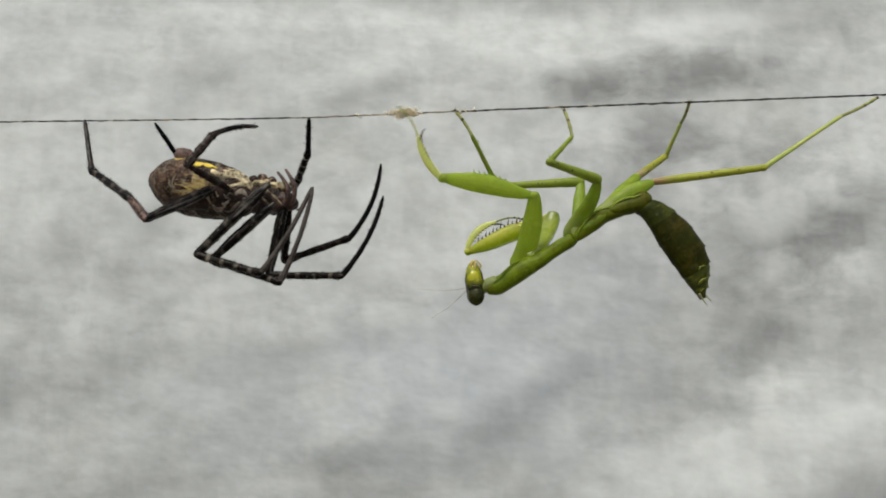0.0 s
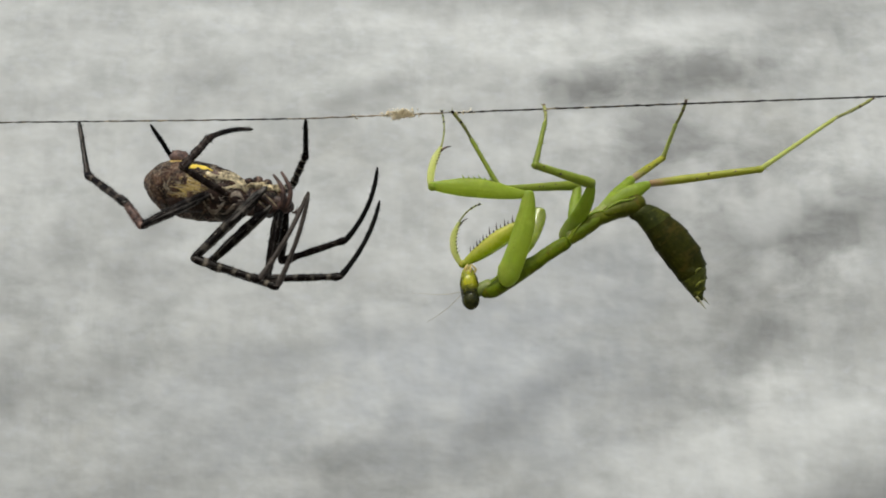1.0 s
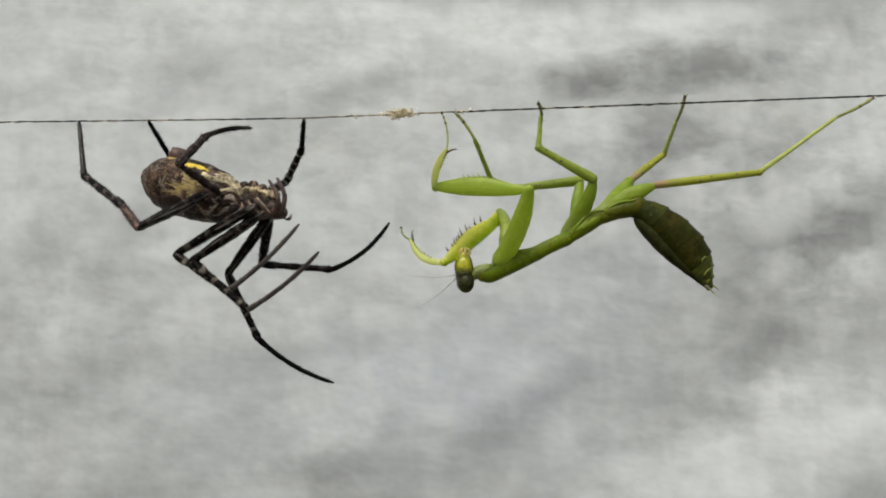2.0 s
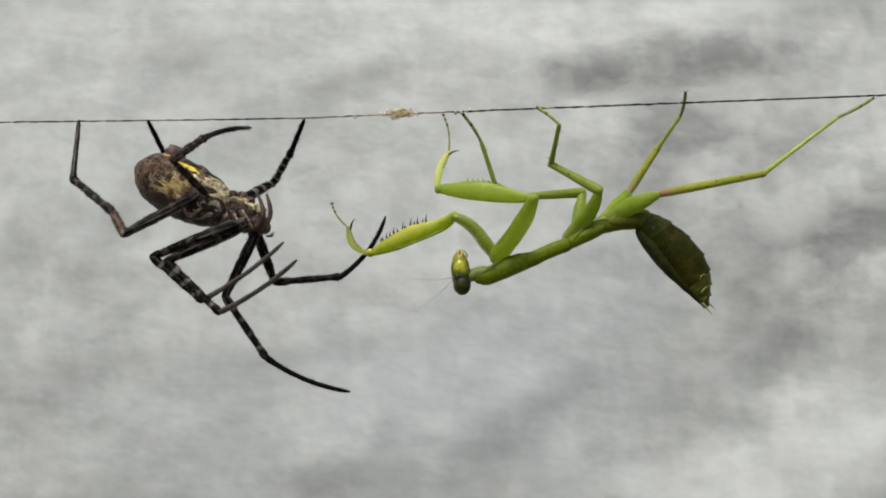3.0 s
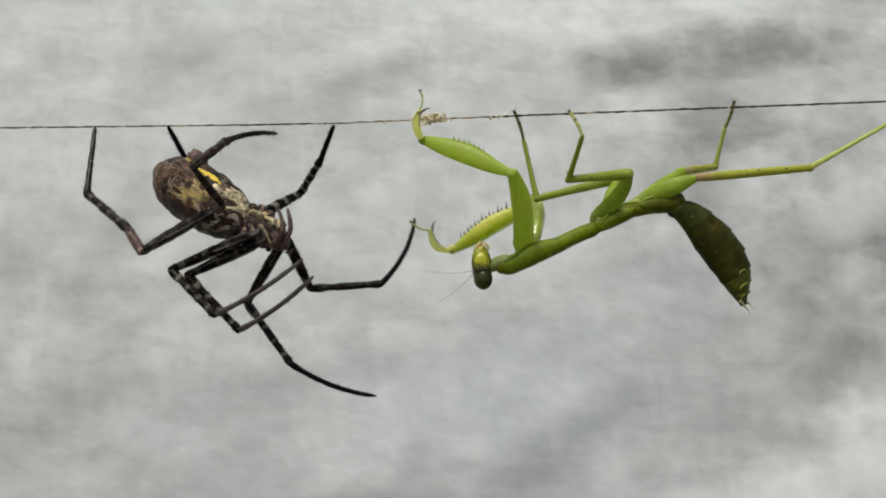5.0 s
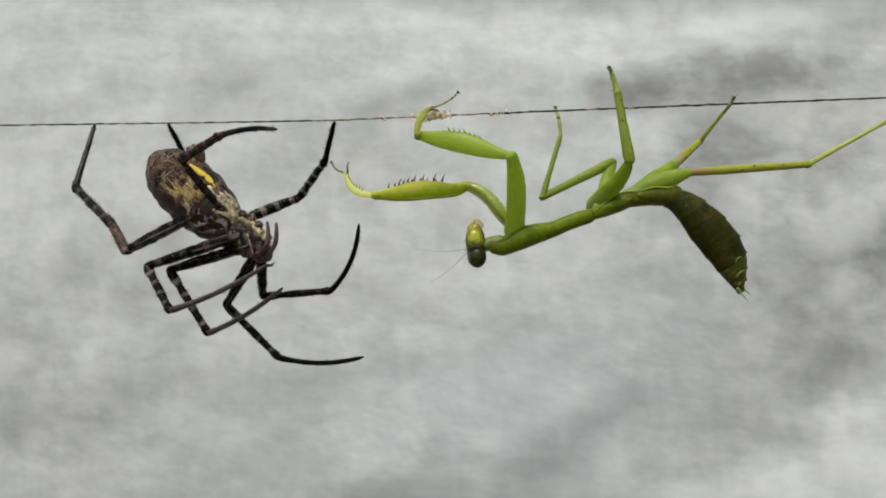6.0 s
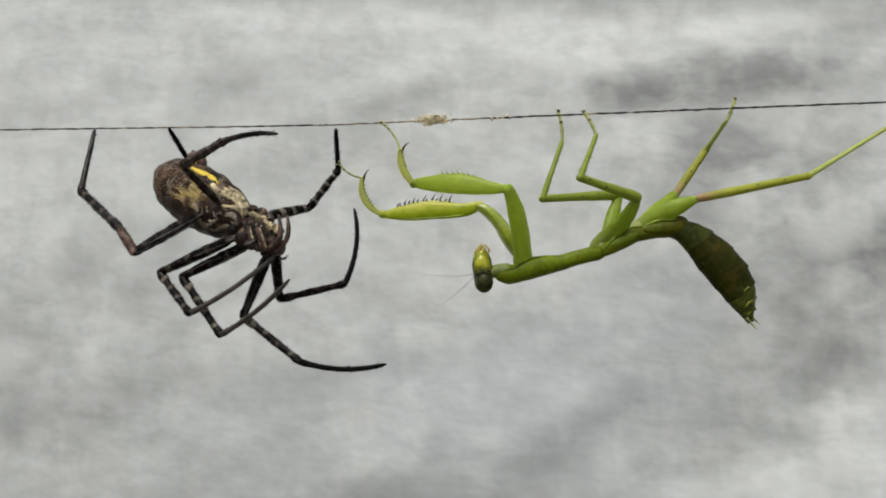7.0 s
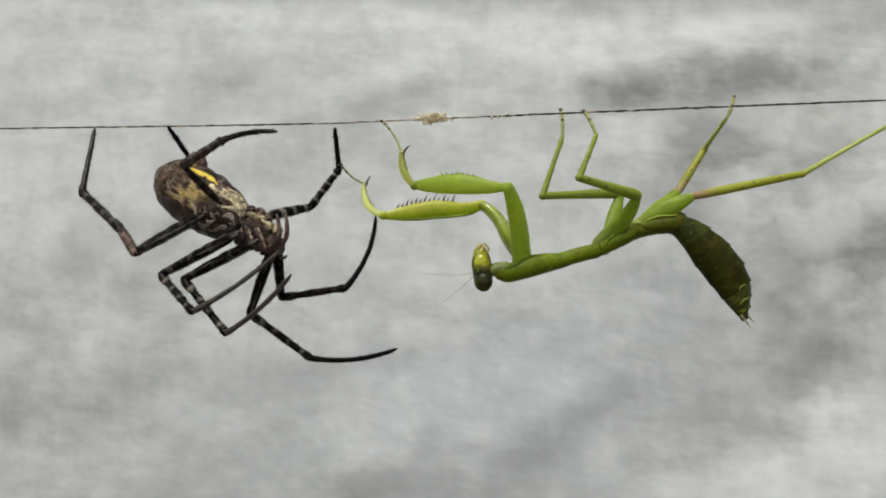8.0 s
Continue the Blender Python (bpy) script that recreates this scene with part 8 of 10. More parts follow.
    walk(PART["mV2"], [(0, mm(-26.27, 8.40, -12.77, 5.4, 43.6, 0.0)), (0.4, mm(-26.85, 7.75, -12.60, 5.2, 39.7, 0.0)), (0.5, mm(-28.19, 6.24, -12.19, 4.8, 30.7, 0.0)), (0.6, mm(-28.19, 6.24, -12.19, 4.8, 30.7, 0.0)), (0.7, mm(-27.58, 6.46, -13.26, 4.2, 17.0, -0.1)), (1, mm(-26.67, 6.80, -14.87, 3.4, -3.6, 0.0)), (1.5, mm(-31.27, 7.45, -14.29, 4.1, -61.9, 0.0)), (1.6, mm(-29.34, 1.16, -14.74, -15.3, -57.6, 0.0)), (1.7, mm(-26.99, -1.81, -14.81, -26.1, -57.8, 0.0)), (1.95, mm(-28.90, -1.39, -14.52, -25.5, -56.0, 0.0)), (2.2, mm(-33.31, -1.00, -13.85, -24.5, -51.8, 0.0)), (2.5, mm(-38.86, -2.27, -12.96, -24.1, -46.6, 0.0)), (2.8, mm(-42.61, 8.01, -12.61, 26.6, -39.6, 0.0)), (3, mm(-42.99, 4.99, -12.79, 45.2, -31.9, 0.0)), (3.5, mm(-38.89, 5.50, -10.57, 42.2, -20.9, 0.0)), (3.6, mm(-36.52, -0.33, -10.84, -42.7, -29.0, 0.0)), (3.7, mm(-36.78, 0.79, -11.22, -46.8, -24.6, 0.0)), (3.9, mm(-38.35, 5.85, -8.73, 47.6, -18.9, 0.0)), (4, mm(-36.86, 5.58, -8.95, 50.0, -24.5, 0.0)), (4.5, mm(-33.32, 5.92, -13.00, 51.7, -35.5, 0.0)), (4.6, mm(-33.07, 6.09, -12.95, 51.5, -36.7, -0.0)), (4.7, mm(-30.19, 8.02, -12.32, 48.6, -50.5, 0.0)), (4.9, mm(-31.97, 8.31, -11.37, 49.5, -47.9, 0.0)), (5.15, mm(-37.29, 6.00, -8.07, 53.8, -44.1, 0.0)), (5.4, mm(-43.27, 4.61, -4.00, 57.9, -43.2, 0.0)), (5.6, mm(-47.03, 4.86, -1.35, 59.3, -43.8, 0.0)), (5.8, mm(-48.31, 3.72, -0.40, -34.8, -48.0, 0.0)), (5.9, mm(-47.17, -0.52, -1.36, -33.5, -49.2, 0.0)), (6, mm(-46.06, -3.14, -2.13, -29.5, -51.6, 0.0)), (6.25, mm(-46.76, 7.52, -2.83, 44.0, -38.9, 0.0)), (6.5, mm(-45.76, 4.75, -4.70, 40.8, -28.2, 0.0)), (7, mm(-46.15, 6.38, -3.83, 31.5, -25.9, 0.0)), (7.5, mm(-46.12, 5.25, -4.13, 40.6, -23.7, 0.0)), (8, mm(-45.74, 3.30, -4.44, -28.3, -30.8, 0.0))])
    walk(PART["mV3"], [(0, mm(-21.06, 7.68, -7.30, 20.0, 84.1, 0.0)), (0.4, mm(-22.04, 7.06, -6.82, 24.0, 76.8, 1.6)), (0.5, mm(-24.33, 5.60, -5.69, 28.2, 59.9, 0.0)), (0.6, mm(-24.33, 5.60, -5.69, 28.2, 59.9, 0.0)), (0.7, mm(-25.45, 5.90, -6.34, 23.3, 55.0, -0.5)), (1, mm(-27.14, 6.36, -7.31, 17.0, 47.7, 0.0)), (1.5, mm(-37.94, 6.91, -10.73, 40.4, -81.6, 0.0)), (1.6, mm(-35.52, 3.17, -10.82, -55.4, -68.1, 0.0)), (1.7, mm(-32.76, 1.53, -11.18, -63.4, -39.2, 0.0)), (1.95, mm(-34.58, 1.88, -10.69, -58.0, -40.3, 0.0)), (2.2, mm(-38.73, 2.14, -9.58, -45.1, -41.7, 0.0)), (2.5, mm(-43.89, 0.83, -8.20, -26.8, -41.8, 0.0)), (2.8, mm(-46.94, 4.62, -7.38, 29.6, -37.0, 0.0)), (3, mm(-45.81, -0.40, -8.26, -11.8, -36.4, 0.0)), (3.5, mm(-40.89, 0.41, -5.33, -49.0, -24.4, 0.0)), (3.6, mm(-39.23, 4.81, -5.97, 65.8, -5.5, 0.0)), (3.7, mm(-38.94, 6.32, -6.50, 48.3, -4.9, 0.0)), (3.9, mm(-40.01, 0.26, -3.89, -52.8, -12.5, 0.0)), (4, mm(-38.88, -0.23, -4.51, -38.8, -18.0, 0.0)), (4.5, mm(-36.04, -0.03, -9.17, -50.6, -58.9, 0.0)), (4.6, mm(-35.88, 0.16, -9.17, -50.0, -59.6, 0.1)), (4.7, mm(-34.07, 2.34, -9.13, -42.2, -68.2, 0.0)), (4.9, mm(-35.63, 2.55, -8.06, -42.6, -67.4, 0.0)), (5.15, mm(-40.41, -0.12, -4.85, -45.1, -64.7, 0.0)), (5.4, mm(-46.03, -1.81, -1.06, -46.9, -61.3, 0.0)), (5.6, mm(-49.71, -1.67, 1.44, -47.4, -59.0, 0.0)), (5.8, mm(-52.93, 8.05, 3.77, 72.0, -64.8, 0.0)), (5.9, mm(-51.96, 3.67, 2.77, 72.5, -60.2, 0.0)), (6, mm(-51.23, 0.59, 1.98, -45.1, -54.5, 0.0)), (6.25, mm(-50.18, 2.25, 1.41, -27.6, -52.9, 0.0)), (6.5, mm(-48.48, -0.21, 0.36, -3.1, -51.8, 0.0)), (7, mm(-48.98, 2.41, 1.98, -18.8, -57.6, 0.0)), (7.5, mm(-48.44, 0.32, 1.15, -3.1, -54.0, 0.0)), (8, mm(-49.16, 6.90, 1.30, 13.3, -50.9, 0.0))])
    walk(PART["mM0"], [(0, mm(-8.64, -0.30, -9.24, 21.6, 22.4, 0.0)), (0.4, mm(-8.70, -0.30, -9.40, 23.1, 21.6, 0.0)), (0.5, mm(-9.42, -0.30, -8.46, 18.2, 24.2, 0.0)), (0.6, mm(-9.42, -0.30, -8.46, 18.2, 24.2, 0.0)), (0.7, mm(-9.16, -0.30, -8.93, 21.1, 22.6, 0.1)), (1, mm(-8.78, -0.30, -9.63, 25.4, 20.3, 0.0)), (1.5, mm(-8.63, -0.30, -8.63, 28.4, 20.1, 0.0)), (1.6, mm(-8.53, -0.30, -8.88, 20.8, 20.0, 0.0)), (1.7, mm(-8.44, -0.30, -9.12, 10.6, 20.5, 0.0)), (1.95, mm(-8.40, -0.30, -9.24, 14.0, 20.8, 0.0)), (2.2, mm(-8.31, -0.30, -9.51, 27.2, 20.7, 0.0)), (2.5, mm(-8.19, -0.30, -9.86, 35.2, 22.3, 0.0)), (2.8, mm(-8.14, -0.30, -10.02, 38.2, 23.3, 0.0)), (3, mm(-8.23, -0.30, -10.40, 27.6, 25.2, 0.0)), (3.5, mm(-9.11, -0.30, -8.10, 36.3, 23.0, 0.0)), (3.9, mm(-9.40, -0.30, -7.71, 31.9, 26.3, 0.0)), (4, mm(-9.48, -0.30, -7.61, 32.1, 25.4, 0.0)), (4.5, mm(-10.29, -0.30, -5.65, 40.5, 22.2, 0.0)), (4.7, mm(-10.29, -0.30, -6.02, 38.9, 24.2, 0.0)), (4.9, mm(-10.43, -0.30, -5.78, 39.7, 24.9, 0.0)), (5.15, mm(-10.88, -0.30, -4.99, 41.8, 27.4, 0.0)), (5.4, mm(-11.42, -0.30, -4.04, 44.0, 30.8, 0.0)), (5.6, mm(-11.77, -0.30, -3.44, 45.1, 33.1, 0.0)), (5.8, mm(-11.91, -0.30, -3.20, 45.6, 34.1, 0.0)), (5.9, mm(-11.61, -0.30, -3.45, 42.7, 32.5, 0.0)), (6, mm(-11.30, -0.30, -3.71, 39.5, 31.1, 0.0)), (6.2, mm(-11.28, -0.30, -4.96, 42.3, 33.7, 0.0)), (6.25, mm(-11.27, -0.30, -5.28, 41.0, 33.6, 0.0)), (6.5, mm(-11.24, -0.30, -6.85, 34.1, 33.2, 0.0)), (7, mm(-10.56, -0.30, -9.37, 24.9, 33.3, 0.0)), (7.5, mm(-10.42, -0.30, -9.42, 25.0, 32.2, 0.0)), (8, mm(-10.29, -0.30, -9.47, 25.2, 31.2, 0.0))])
    walk(PART["mM1"], [(0, mm(-5.14, -3.92, -0.76, 29.6, -76.0, 0.0)), (0.4, mm(-5.36, -4.16, -0.96, 24.2, -75.6, 0.1)), (0.5, mm(-5.58, -3.38, 0.09, 24.3, -62.6, 0.0)), (0.6, mm(-5.58, -3.38, 0.09, 24.3, -62.6, 0.0)), (0.7, mm(-5.62, -3.84, -0.45, 21.6, -67.6, -0.5)), (1, mm(-5.68, -4.52, -1.27, 16.4, -75.1, 0.0)), (1.5, mm(-5.65, -4.99, -0.48, -41.4, -67.3, 0.0)), (1.6, mm(-5.38, -3.80, -0.22, 15.3, -70.2, 0.0)), (1.7, mm(-5.05, -2.11, -0.04, -2.1, -59.4, 0.0)), (1.95, mm(-5.00, -2.68, -0.30, -2.5, -59.9, 0.0)), (2.2, mm(-5.21, -4.80, -1.30, -16.6, -56.4, 0.0)), (2.5, mm(-5.14, -5.99, -2.40, -31.7, -52.1, 0.0)), (2.8, mm(-5.07, -6.40, -2.91, -36.5, -50.3, 0.0)), (3, mm(-4.52, -4.87, -2.50, -36.1, -53.3, 0.0)), (3.5, mm(-6.01, -6.14, -0.79, -43.0, -58.5, 0.0)), (3.9, mm(-5.69, -5.51, -0.20, -36.4, -61.3, 0.0)), (4, mm(-5.89, -5.54, -0.06, -37.3, -60.6, 0.0)), (4.5, mm(-7.46, -6.70, 1.29, -40.3, -88.5, 0.0)), (4.7, mm(-7.15, -6.50, 0.98, -39.4, -89.4, 0.0)), (4.9, mm(-7.24, -6.60, 1.11, -40.2, -89.8, 0.0)), (5.15, mm(-7.50, -6.87, 1.53, 137.3, -88.7, 180.0)), (5.4, mm(-7.79, -7.14, 2.05, 134.6, -86.8, -180.0)), (5.6, mm(-7.97, -7.29, 2.39, 133.0, -85.5, 180.0)), (5.8, mm(-8.04, -7.34, 2.52, 132.4, -85.0, 180.0)), (5.9, mm(-7.72, -6.99, 2.66, -50.4, -30.4, 0.0)), (6, mm(-7.37, -6.57, 2.81, -4.4, -8.6, 0.0)), (6.2, mm(-7.23, -6.93, 1.11, -52.1, -48.3, 0.0)), (6.25, mm(-7.16, -6.77, 0.92, -52.8, -53.4, 0.0)), (6.5, mm(-6.78, -5.83, -0.02, -49.8, -80.6, 0.0)), (7, mm(-5.65, -4.44, -1.89, 20.8, -74.6, 0.0)), (7.5, mm(-5.66, -4.47, -1.87, 20.4, -75.6, 0.0)), (8, mm(-5.67, -4.50, -1.84, 20.0, -76.6, 0.0))])
    walk(PART["mM2"], [(0, mm(-13.94, -9.08, 1.43, -38.8, 43.6, 0.0)), (0.4, mm(-14.50, -8.44, 1.38, -31.2, 32.4, 1.2)), (0.5, mm(-14.02, -7.67, 4.46, -46.1, 62.8, 0.0)), (0.6, mm(-14.02, -7.67, 4.46, -46.1, 62.8, 0.0)), (0.7, mm(-14.55, -7.59, 3.20, -33.9, 43.9, 3.5)), (1, mm(-15.35, -7.47, 1.30, -21.4, 15.5, 0.0)), (1.5, mm(-12.87, 1.91, 2.53, 57.2, 21.1, 0.0)), (1.6, mm(-14.84, -6.54, 3.20, -39.5, 23.0, 0.0)), (1.7, mm(-14.02, -1.72, 5.27, -38.5, 5.2, 0.0)), (1.95, mm(-14.01, -2.22, 4.93, -38.3, 8.8, 0.0)), (2.2, mm(-13.54, -1.81, 4.22, -35.5, 14.3, 0.0)), (2.5, mm(-12.15, -0.51, 3.05, 53.5, -0.5, 0.0)), (2.8, mm(-11.52, -0.19, 2.44, 50.1, 0.8, 0.0)), (3, mm(-11.28, 1.27, 2.54, 49.1, 3.1, 0.0)), (3.5, mm(-12.51, 0.98, 3.20, 57.2, 14.5, 0.0)), (3.9, mm(-13.04, 0.69, 3.83, 59.6, 24.2, 0.0)), (4, mm(-13.12, 0.79, 4.02, 61.2, 23.0, 0.0)), (4.5, mm(-15.41, 0.05, 1.50, 50.7, 7.8, 0.0)), (4.7, mm(-15.21, 0.12, 1.06, 48.3, 9.5, 0.0)), (4.9, mm(-15.20, 0.14, 1.13, 46.8, 9.7, 0.0)), (5.15, mm(-15.15, 0.20, 1.36, 41.6, 10.5, 0.0)), (5.4, mm(-15.10, 0.28, 1.65, 33.6, 11.6, 0.0)), (5.6, mm(-15.07, 0.33, 1.83, 25.9, 12.7, 0.0)), (5.8, mm(-15.05, 0.35, 1.90, 20.5, 13.4, 0.0)), (5.9, mm(-11.09, 1.04, 8.39, 60.5, -12.3, 0.0)), (6, mm(-8.93, -5.77, 13.09, -52.8, 7.7, 0.0)), (6.2, mm(-12.01, 1.30, 5.38, 71.9, -17.6, 0.0)), (6.25, mm(-12.22, 1.53, 4.68, 68.8, -8.9, 0.0)), (6.5, mm(-13.42, 2.14, 1.08, 45.2, 13.3, 0.0)), (7, mm(-15.05, -8.14, 0.70, -26.1, 24.2, 0.0)), (7.5, mm(-15.13, -8.11, 0.56, -25.8, 24.8, 0.0)), (8, mm(-15.21, -8.06, 0.43, -25.4, 25.3, 0.0))])
    walk(PART["mM3"], [(0, mm(-9.37, -3.75, 6.23, -21.6, -10.9, 0.0)), (0.4, mm(-10.92, -4.00, 7.31, -32.6, -4.2, 1.0)), (0.5, mm(-8.77, -1.55, 7.15, -27.1, -14.3, 0.0)), (0.6, mm(-8.77, -1.55, 7.15, -27.1, -14.3, 0.0)), (0.7, mm(-10.56, -2.68, 7.86, -36.0, -6.3, 0.9)), (1, mm(-13.24, -4.37, 8.93, -49.0, 5.8, 0.0)), (1.5, mm(-11.21, -5.23, 6.83, -21.5, -17.7, 0.0)), (1.6, mm(-12.29, -1.14, 9.23, -41.5, -5.8, 0.0)), (1.7, mm(-13.41, 3.57, 11.89, 78.1, -43.9, 0.0)), (1.95, mm(-12.99, 3.04, 11.52, 73.5, -53.3, 0.0)), (2.2, mm(-11.83, 3.12, 10.93, 61.6, -61.2, 0.0)), (2.5, mm(-12.19, -7.35, 8.10, -45.3, -33.4, 0.0)), (2.8, mm(-11.44, -6.71, 7.89, -38.5, -41.0, 0.0)), (3, mm(-10.98, -5.14, 8.10, -30.7, -43.4, 0.0)), (3.5, mm(-11.36, -6.16, 7.66, -35.7, -38.5, 0.0)), (3.9, mm(-11.28, -6.64, 7.75, -37.7, -34.0, 0.0)), (4, mm(-11.52, -6.66, 7.78, -39.2, -30.9, 0.0)), (4.5, mm(-14.68, -6.53, 6.83, -33.6, -14.3, 0.0)), (4.7, mm(-14.28, -6.22, 6.63, -25.3, -17.8, 0.0)), (4.9, mm(-14.22, -6.06, 6.86, -27.9, -18.4, 0.0)), (5.15, mm(-14.00, -5.44, 7.61, -35.3, -21.0, 0.0)), (5.4, mm(-13.67, -4.43, 8.58, -42.8, -25.6, 0.0)), (5.6, mm(-13.39, -3.38, 9.28, -46.9, -29.5, 0.0)), (5.8, mm(-13.21, -2.63, 9.64, -48.3, -31.4, 0.0)), (5.9, mm(-11.98, -6.36, 12.48, -60.7, -9.7, 0.0)), (6, mm(-8.25, 1.00, 18.18, -108.8, -64.6, -180.0)), (6.2, mm(-12.81, -6.78, 7.89, -50.4, -7.5, 0.0)), (6.25, mm(-12.70, -6.39, 7.72, -46.9, -8.6, 0.0)), (6.5, mm(-12.04, -3.89, 6.91, -25.2, -14.3, 0.0)), (7, mm(-11.91, -4.40, 7.65, -32.8, -17.2, 0.0)), (7.5, mm(-11.92, -4.41, 7.51, -32.1, -17.2, 0.0)), (8, mm(-11.92, -4.42, 7.36, -31.4, -17.1, 0.0))])
    walk(PART["mN0"], [(0, mm(-7.52, 0.80, -8.70, -23.2, 9.0, 0.0)), (0.4, mm(-7.58, 0.80, -8.85, -23.1, 9.5, 0.0)), (0.5, mm(-8.33, 0.80, -7.92, -21.4, 7.9, 0.0)), (0.6, mm(-8.33, 0.80, -7.92, -21.4, 7.9, 0.0)), (0.7, mm(-8.06, 0.80, -8.38, -22.0, 8.9, 0.0)), (1, mm(-7.66, 0.80, -9.08, -22.9, 10.3, 0.0)), (1.5, mm(-7.53, 0.80, -8.13, -20.3, 7.7, 0.0)), (1.6, mm(-7.43, 0.80, -8.36, -16.8, 7.8, 0.0)), (1.7, mm(-7.34, 0.80, -8.59, -12.8, 7.8, 0.0)), (1.95, mm(-7.30, 0.80, -8.73, -15.7, 8.9, 0.0)), (2.2, mm(-7.20, 0.80, -9.04, -21.4, 11.2, 0.0)), (2.5, mm(-7.09, 0.80, -9.43, -27.3, 14.3, 0.0)), (2.8, mm(-7.03, 0.80, -9.62, -29.8, 15.8, 0.0)), (3, mm(-7.13, 0.80, -10.00, -26.9, 14.7, 0.0)), (3.5, mm(-8.01, 0.80, -7.69, -30.5, 10.5, 0.0)), (3.9, mm(-8.33, 0.80, -7.28, -21.5, 10.5, 0.0)), (4, mm(-8.38, 0.80, -7.18, -18.7, 11.2, 0.0)), (4.2, mm(-8.68, 0.80, -6.43, -27.7, 13.4, 0.3)), (4.4, mm(-8.97, 0.80, -5.68, -36.8, 15.7, 0.2)), (4.5, mm(-9.12, 0.80, -5.30, -41.4, 16.8, 0.0)), (4.6, mm(-9.12, 0.80, -5.47, -37.1, 20.0, -0.1)), (4.7, mm(-9.12, 0.80, -5.64, -32.8, 23.3, 0.0)), (4.9, mm(-9.26, 0.80, -5.40, -32.5, 24.4, 0.0)), (5.15, mm(-9.70, 0.80, -4.63, -31.6, 27.9, 0.0)), (5.4, mm(-10.22, 0.80, -3.71, -30.2, 31.9, 0.0)), (5.6, mm(-10.55, 0.80, -3.12, -29.2, 34.4, 0.0)), (5.8, mm(-10.69, 0.80, -2.88, -28.7, 35.4, 0.0)), (5.9, mm(-10.41, 0.80, -3.14, -29.0, 28.8, 0.0)), (6, mm(-10.13, 0.80, -3.40, -28.4, 22.1, 0.0)), (6.25, mm(-10.09, 0.80, -4.94, -27.3, 22.6, 0.0)), (6.5, mm(-10.05, 0.80, -6.48, -26.0, 23.0, 0.0)), (7, mm(-9.36, 0.80, -8.98, -18.7, 19.5, 0.0)), (7.5, mm(-9.25, 0.80, -9.04, -18.0, 19.4, 0.0)), (8, mm(-9.14, 0.80, -9.09, -17.2, 19.3, 0.0))])
    walk(PART["mN1"], [(0, mm(-6.18, 4.46, -0.28, -180.0, -86.9, 180.0)), (0.4, mm(-6.16, 4.44, -0.44, -172.3, -86.3, 179.2)), (0.5, mm(-7.15, 4.19, 0.64, -173.4, -78.8, 180.0)), (0.6, mm(-7.15, 4.19, 0.64, -173.4, -78.8, 180.0)), (0.7, mm(-6.74, 4.28, 0.12, -170.1, -81.5, -179.0)), (1, mm(-6.13, 4.41, -0.67, -162.7, -85.5, 180.0)), (1.5, mm(-6.36, 4.02, 0.50, -173.9, -81.7, 180.0)), (1.6, mm(-6.22, 3.48, 0.45, -178.1, -82.2, 180.0)), (1.7, mm(-6.11, 2.86, 0.38, 174.8, -82.8, -180.0)), (1.95, mm(-5.92, 3.32, 0.10, 174.8, -83.3, -180.0)), (2.2, mm(-5.52, 4.18, -0.55, 174.7, -84.4, 180.0)), (2.5, mm(-5.05, 5.06, -1.43, 178.2, -85.6, 180.0)), (2.8, mm(-4.84, 5.41, -1.86, 179.8, -86.2, 180.0)), (3, mm(-5.03, 5.01, -2.00, -175.9, -85.5, -180.0)), (3.5, mm(-6.55, 5.51, 0.18, -163.7, -75.6, 180.0)), (3.9, mm(-6.75, 4.21, 1.21, -176.1, -76.8, -180.0)), (4, mm(-6.66, 3.78, 1.45, 175.2, -77.5, -180.0)), (4.2, mm(-6.84, 5.04, 1.42, -172.5, -74.8, -179.7)), (4.4, mm(-7.02, 6.31, 1.39, -163.1, -69.9, -177.1)), (4.5, mm(-7.11, 6.94, 1.37, -159.3, -54.5, 180.0)), (4.6, mm(-6.58, 6.38, 1.46, -7.9, -63.7, 22.4)), (4.7, mm(-6.04, 5.82, 1.54, -164.7, -76.5, 180.0)), (4.9, mm(-6.03, 5.79, 1.73, -165.5, -76.0, 180.0)), (5.15, mm(-6.00, 5.67, 2.36, -168.7, -74.2, 180.0)), (5.4, mm(-5.98, 5.48, 3.10, -173.5, -72.2, -180.0)), (5.6, mm(-5.98, 5.32, 3.57, -177.8, -71.0, -180.0)), (5.8, mm(-5.98, 5.26, 3.76, 179.9, -70.5, 180.0)), (5.9, mm(-6.50, 5.31, 3.97, -166.9, -66.9, 180.0)), (6, mm(-7.05, 5.22, 4.17, -159.5, -63.2, 180.0)), (6.25, mm(-6.92, 5.05, 2.68, -157.2, -70.8, 180.0)), (6.5, mm(-6.79, 4.87, 1.20, -156.8, -78.5, 180.0)), (7, mm(-6.42, 3.78, -0.69, -155.3, -84.9, -180.0)), (7.5, mm(-6.32, 3.67, -0.70, -156.2, -85.4, 180.0)), (8, mm(-6.21, 3.55, -0.72, -157.1, -85.8, 180.0))])
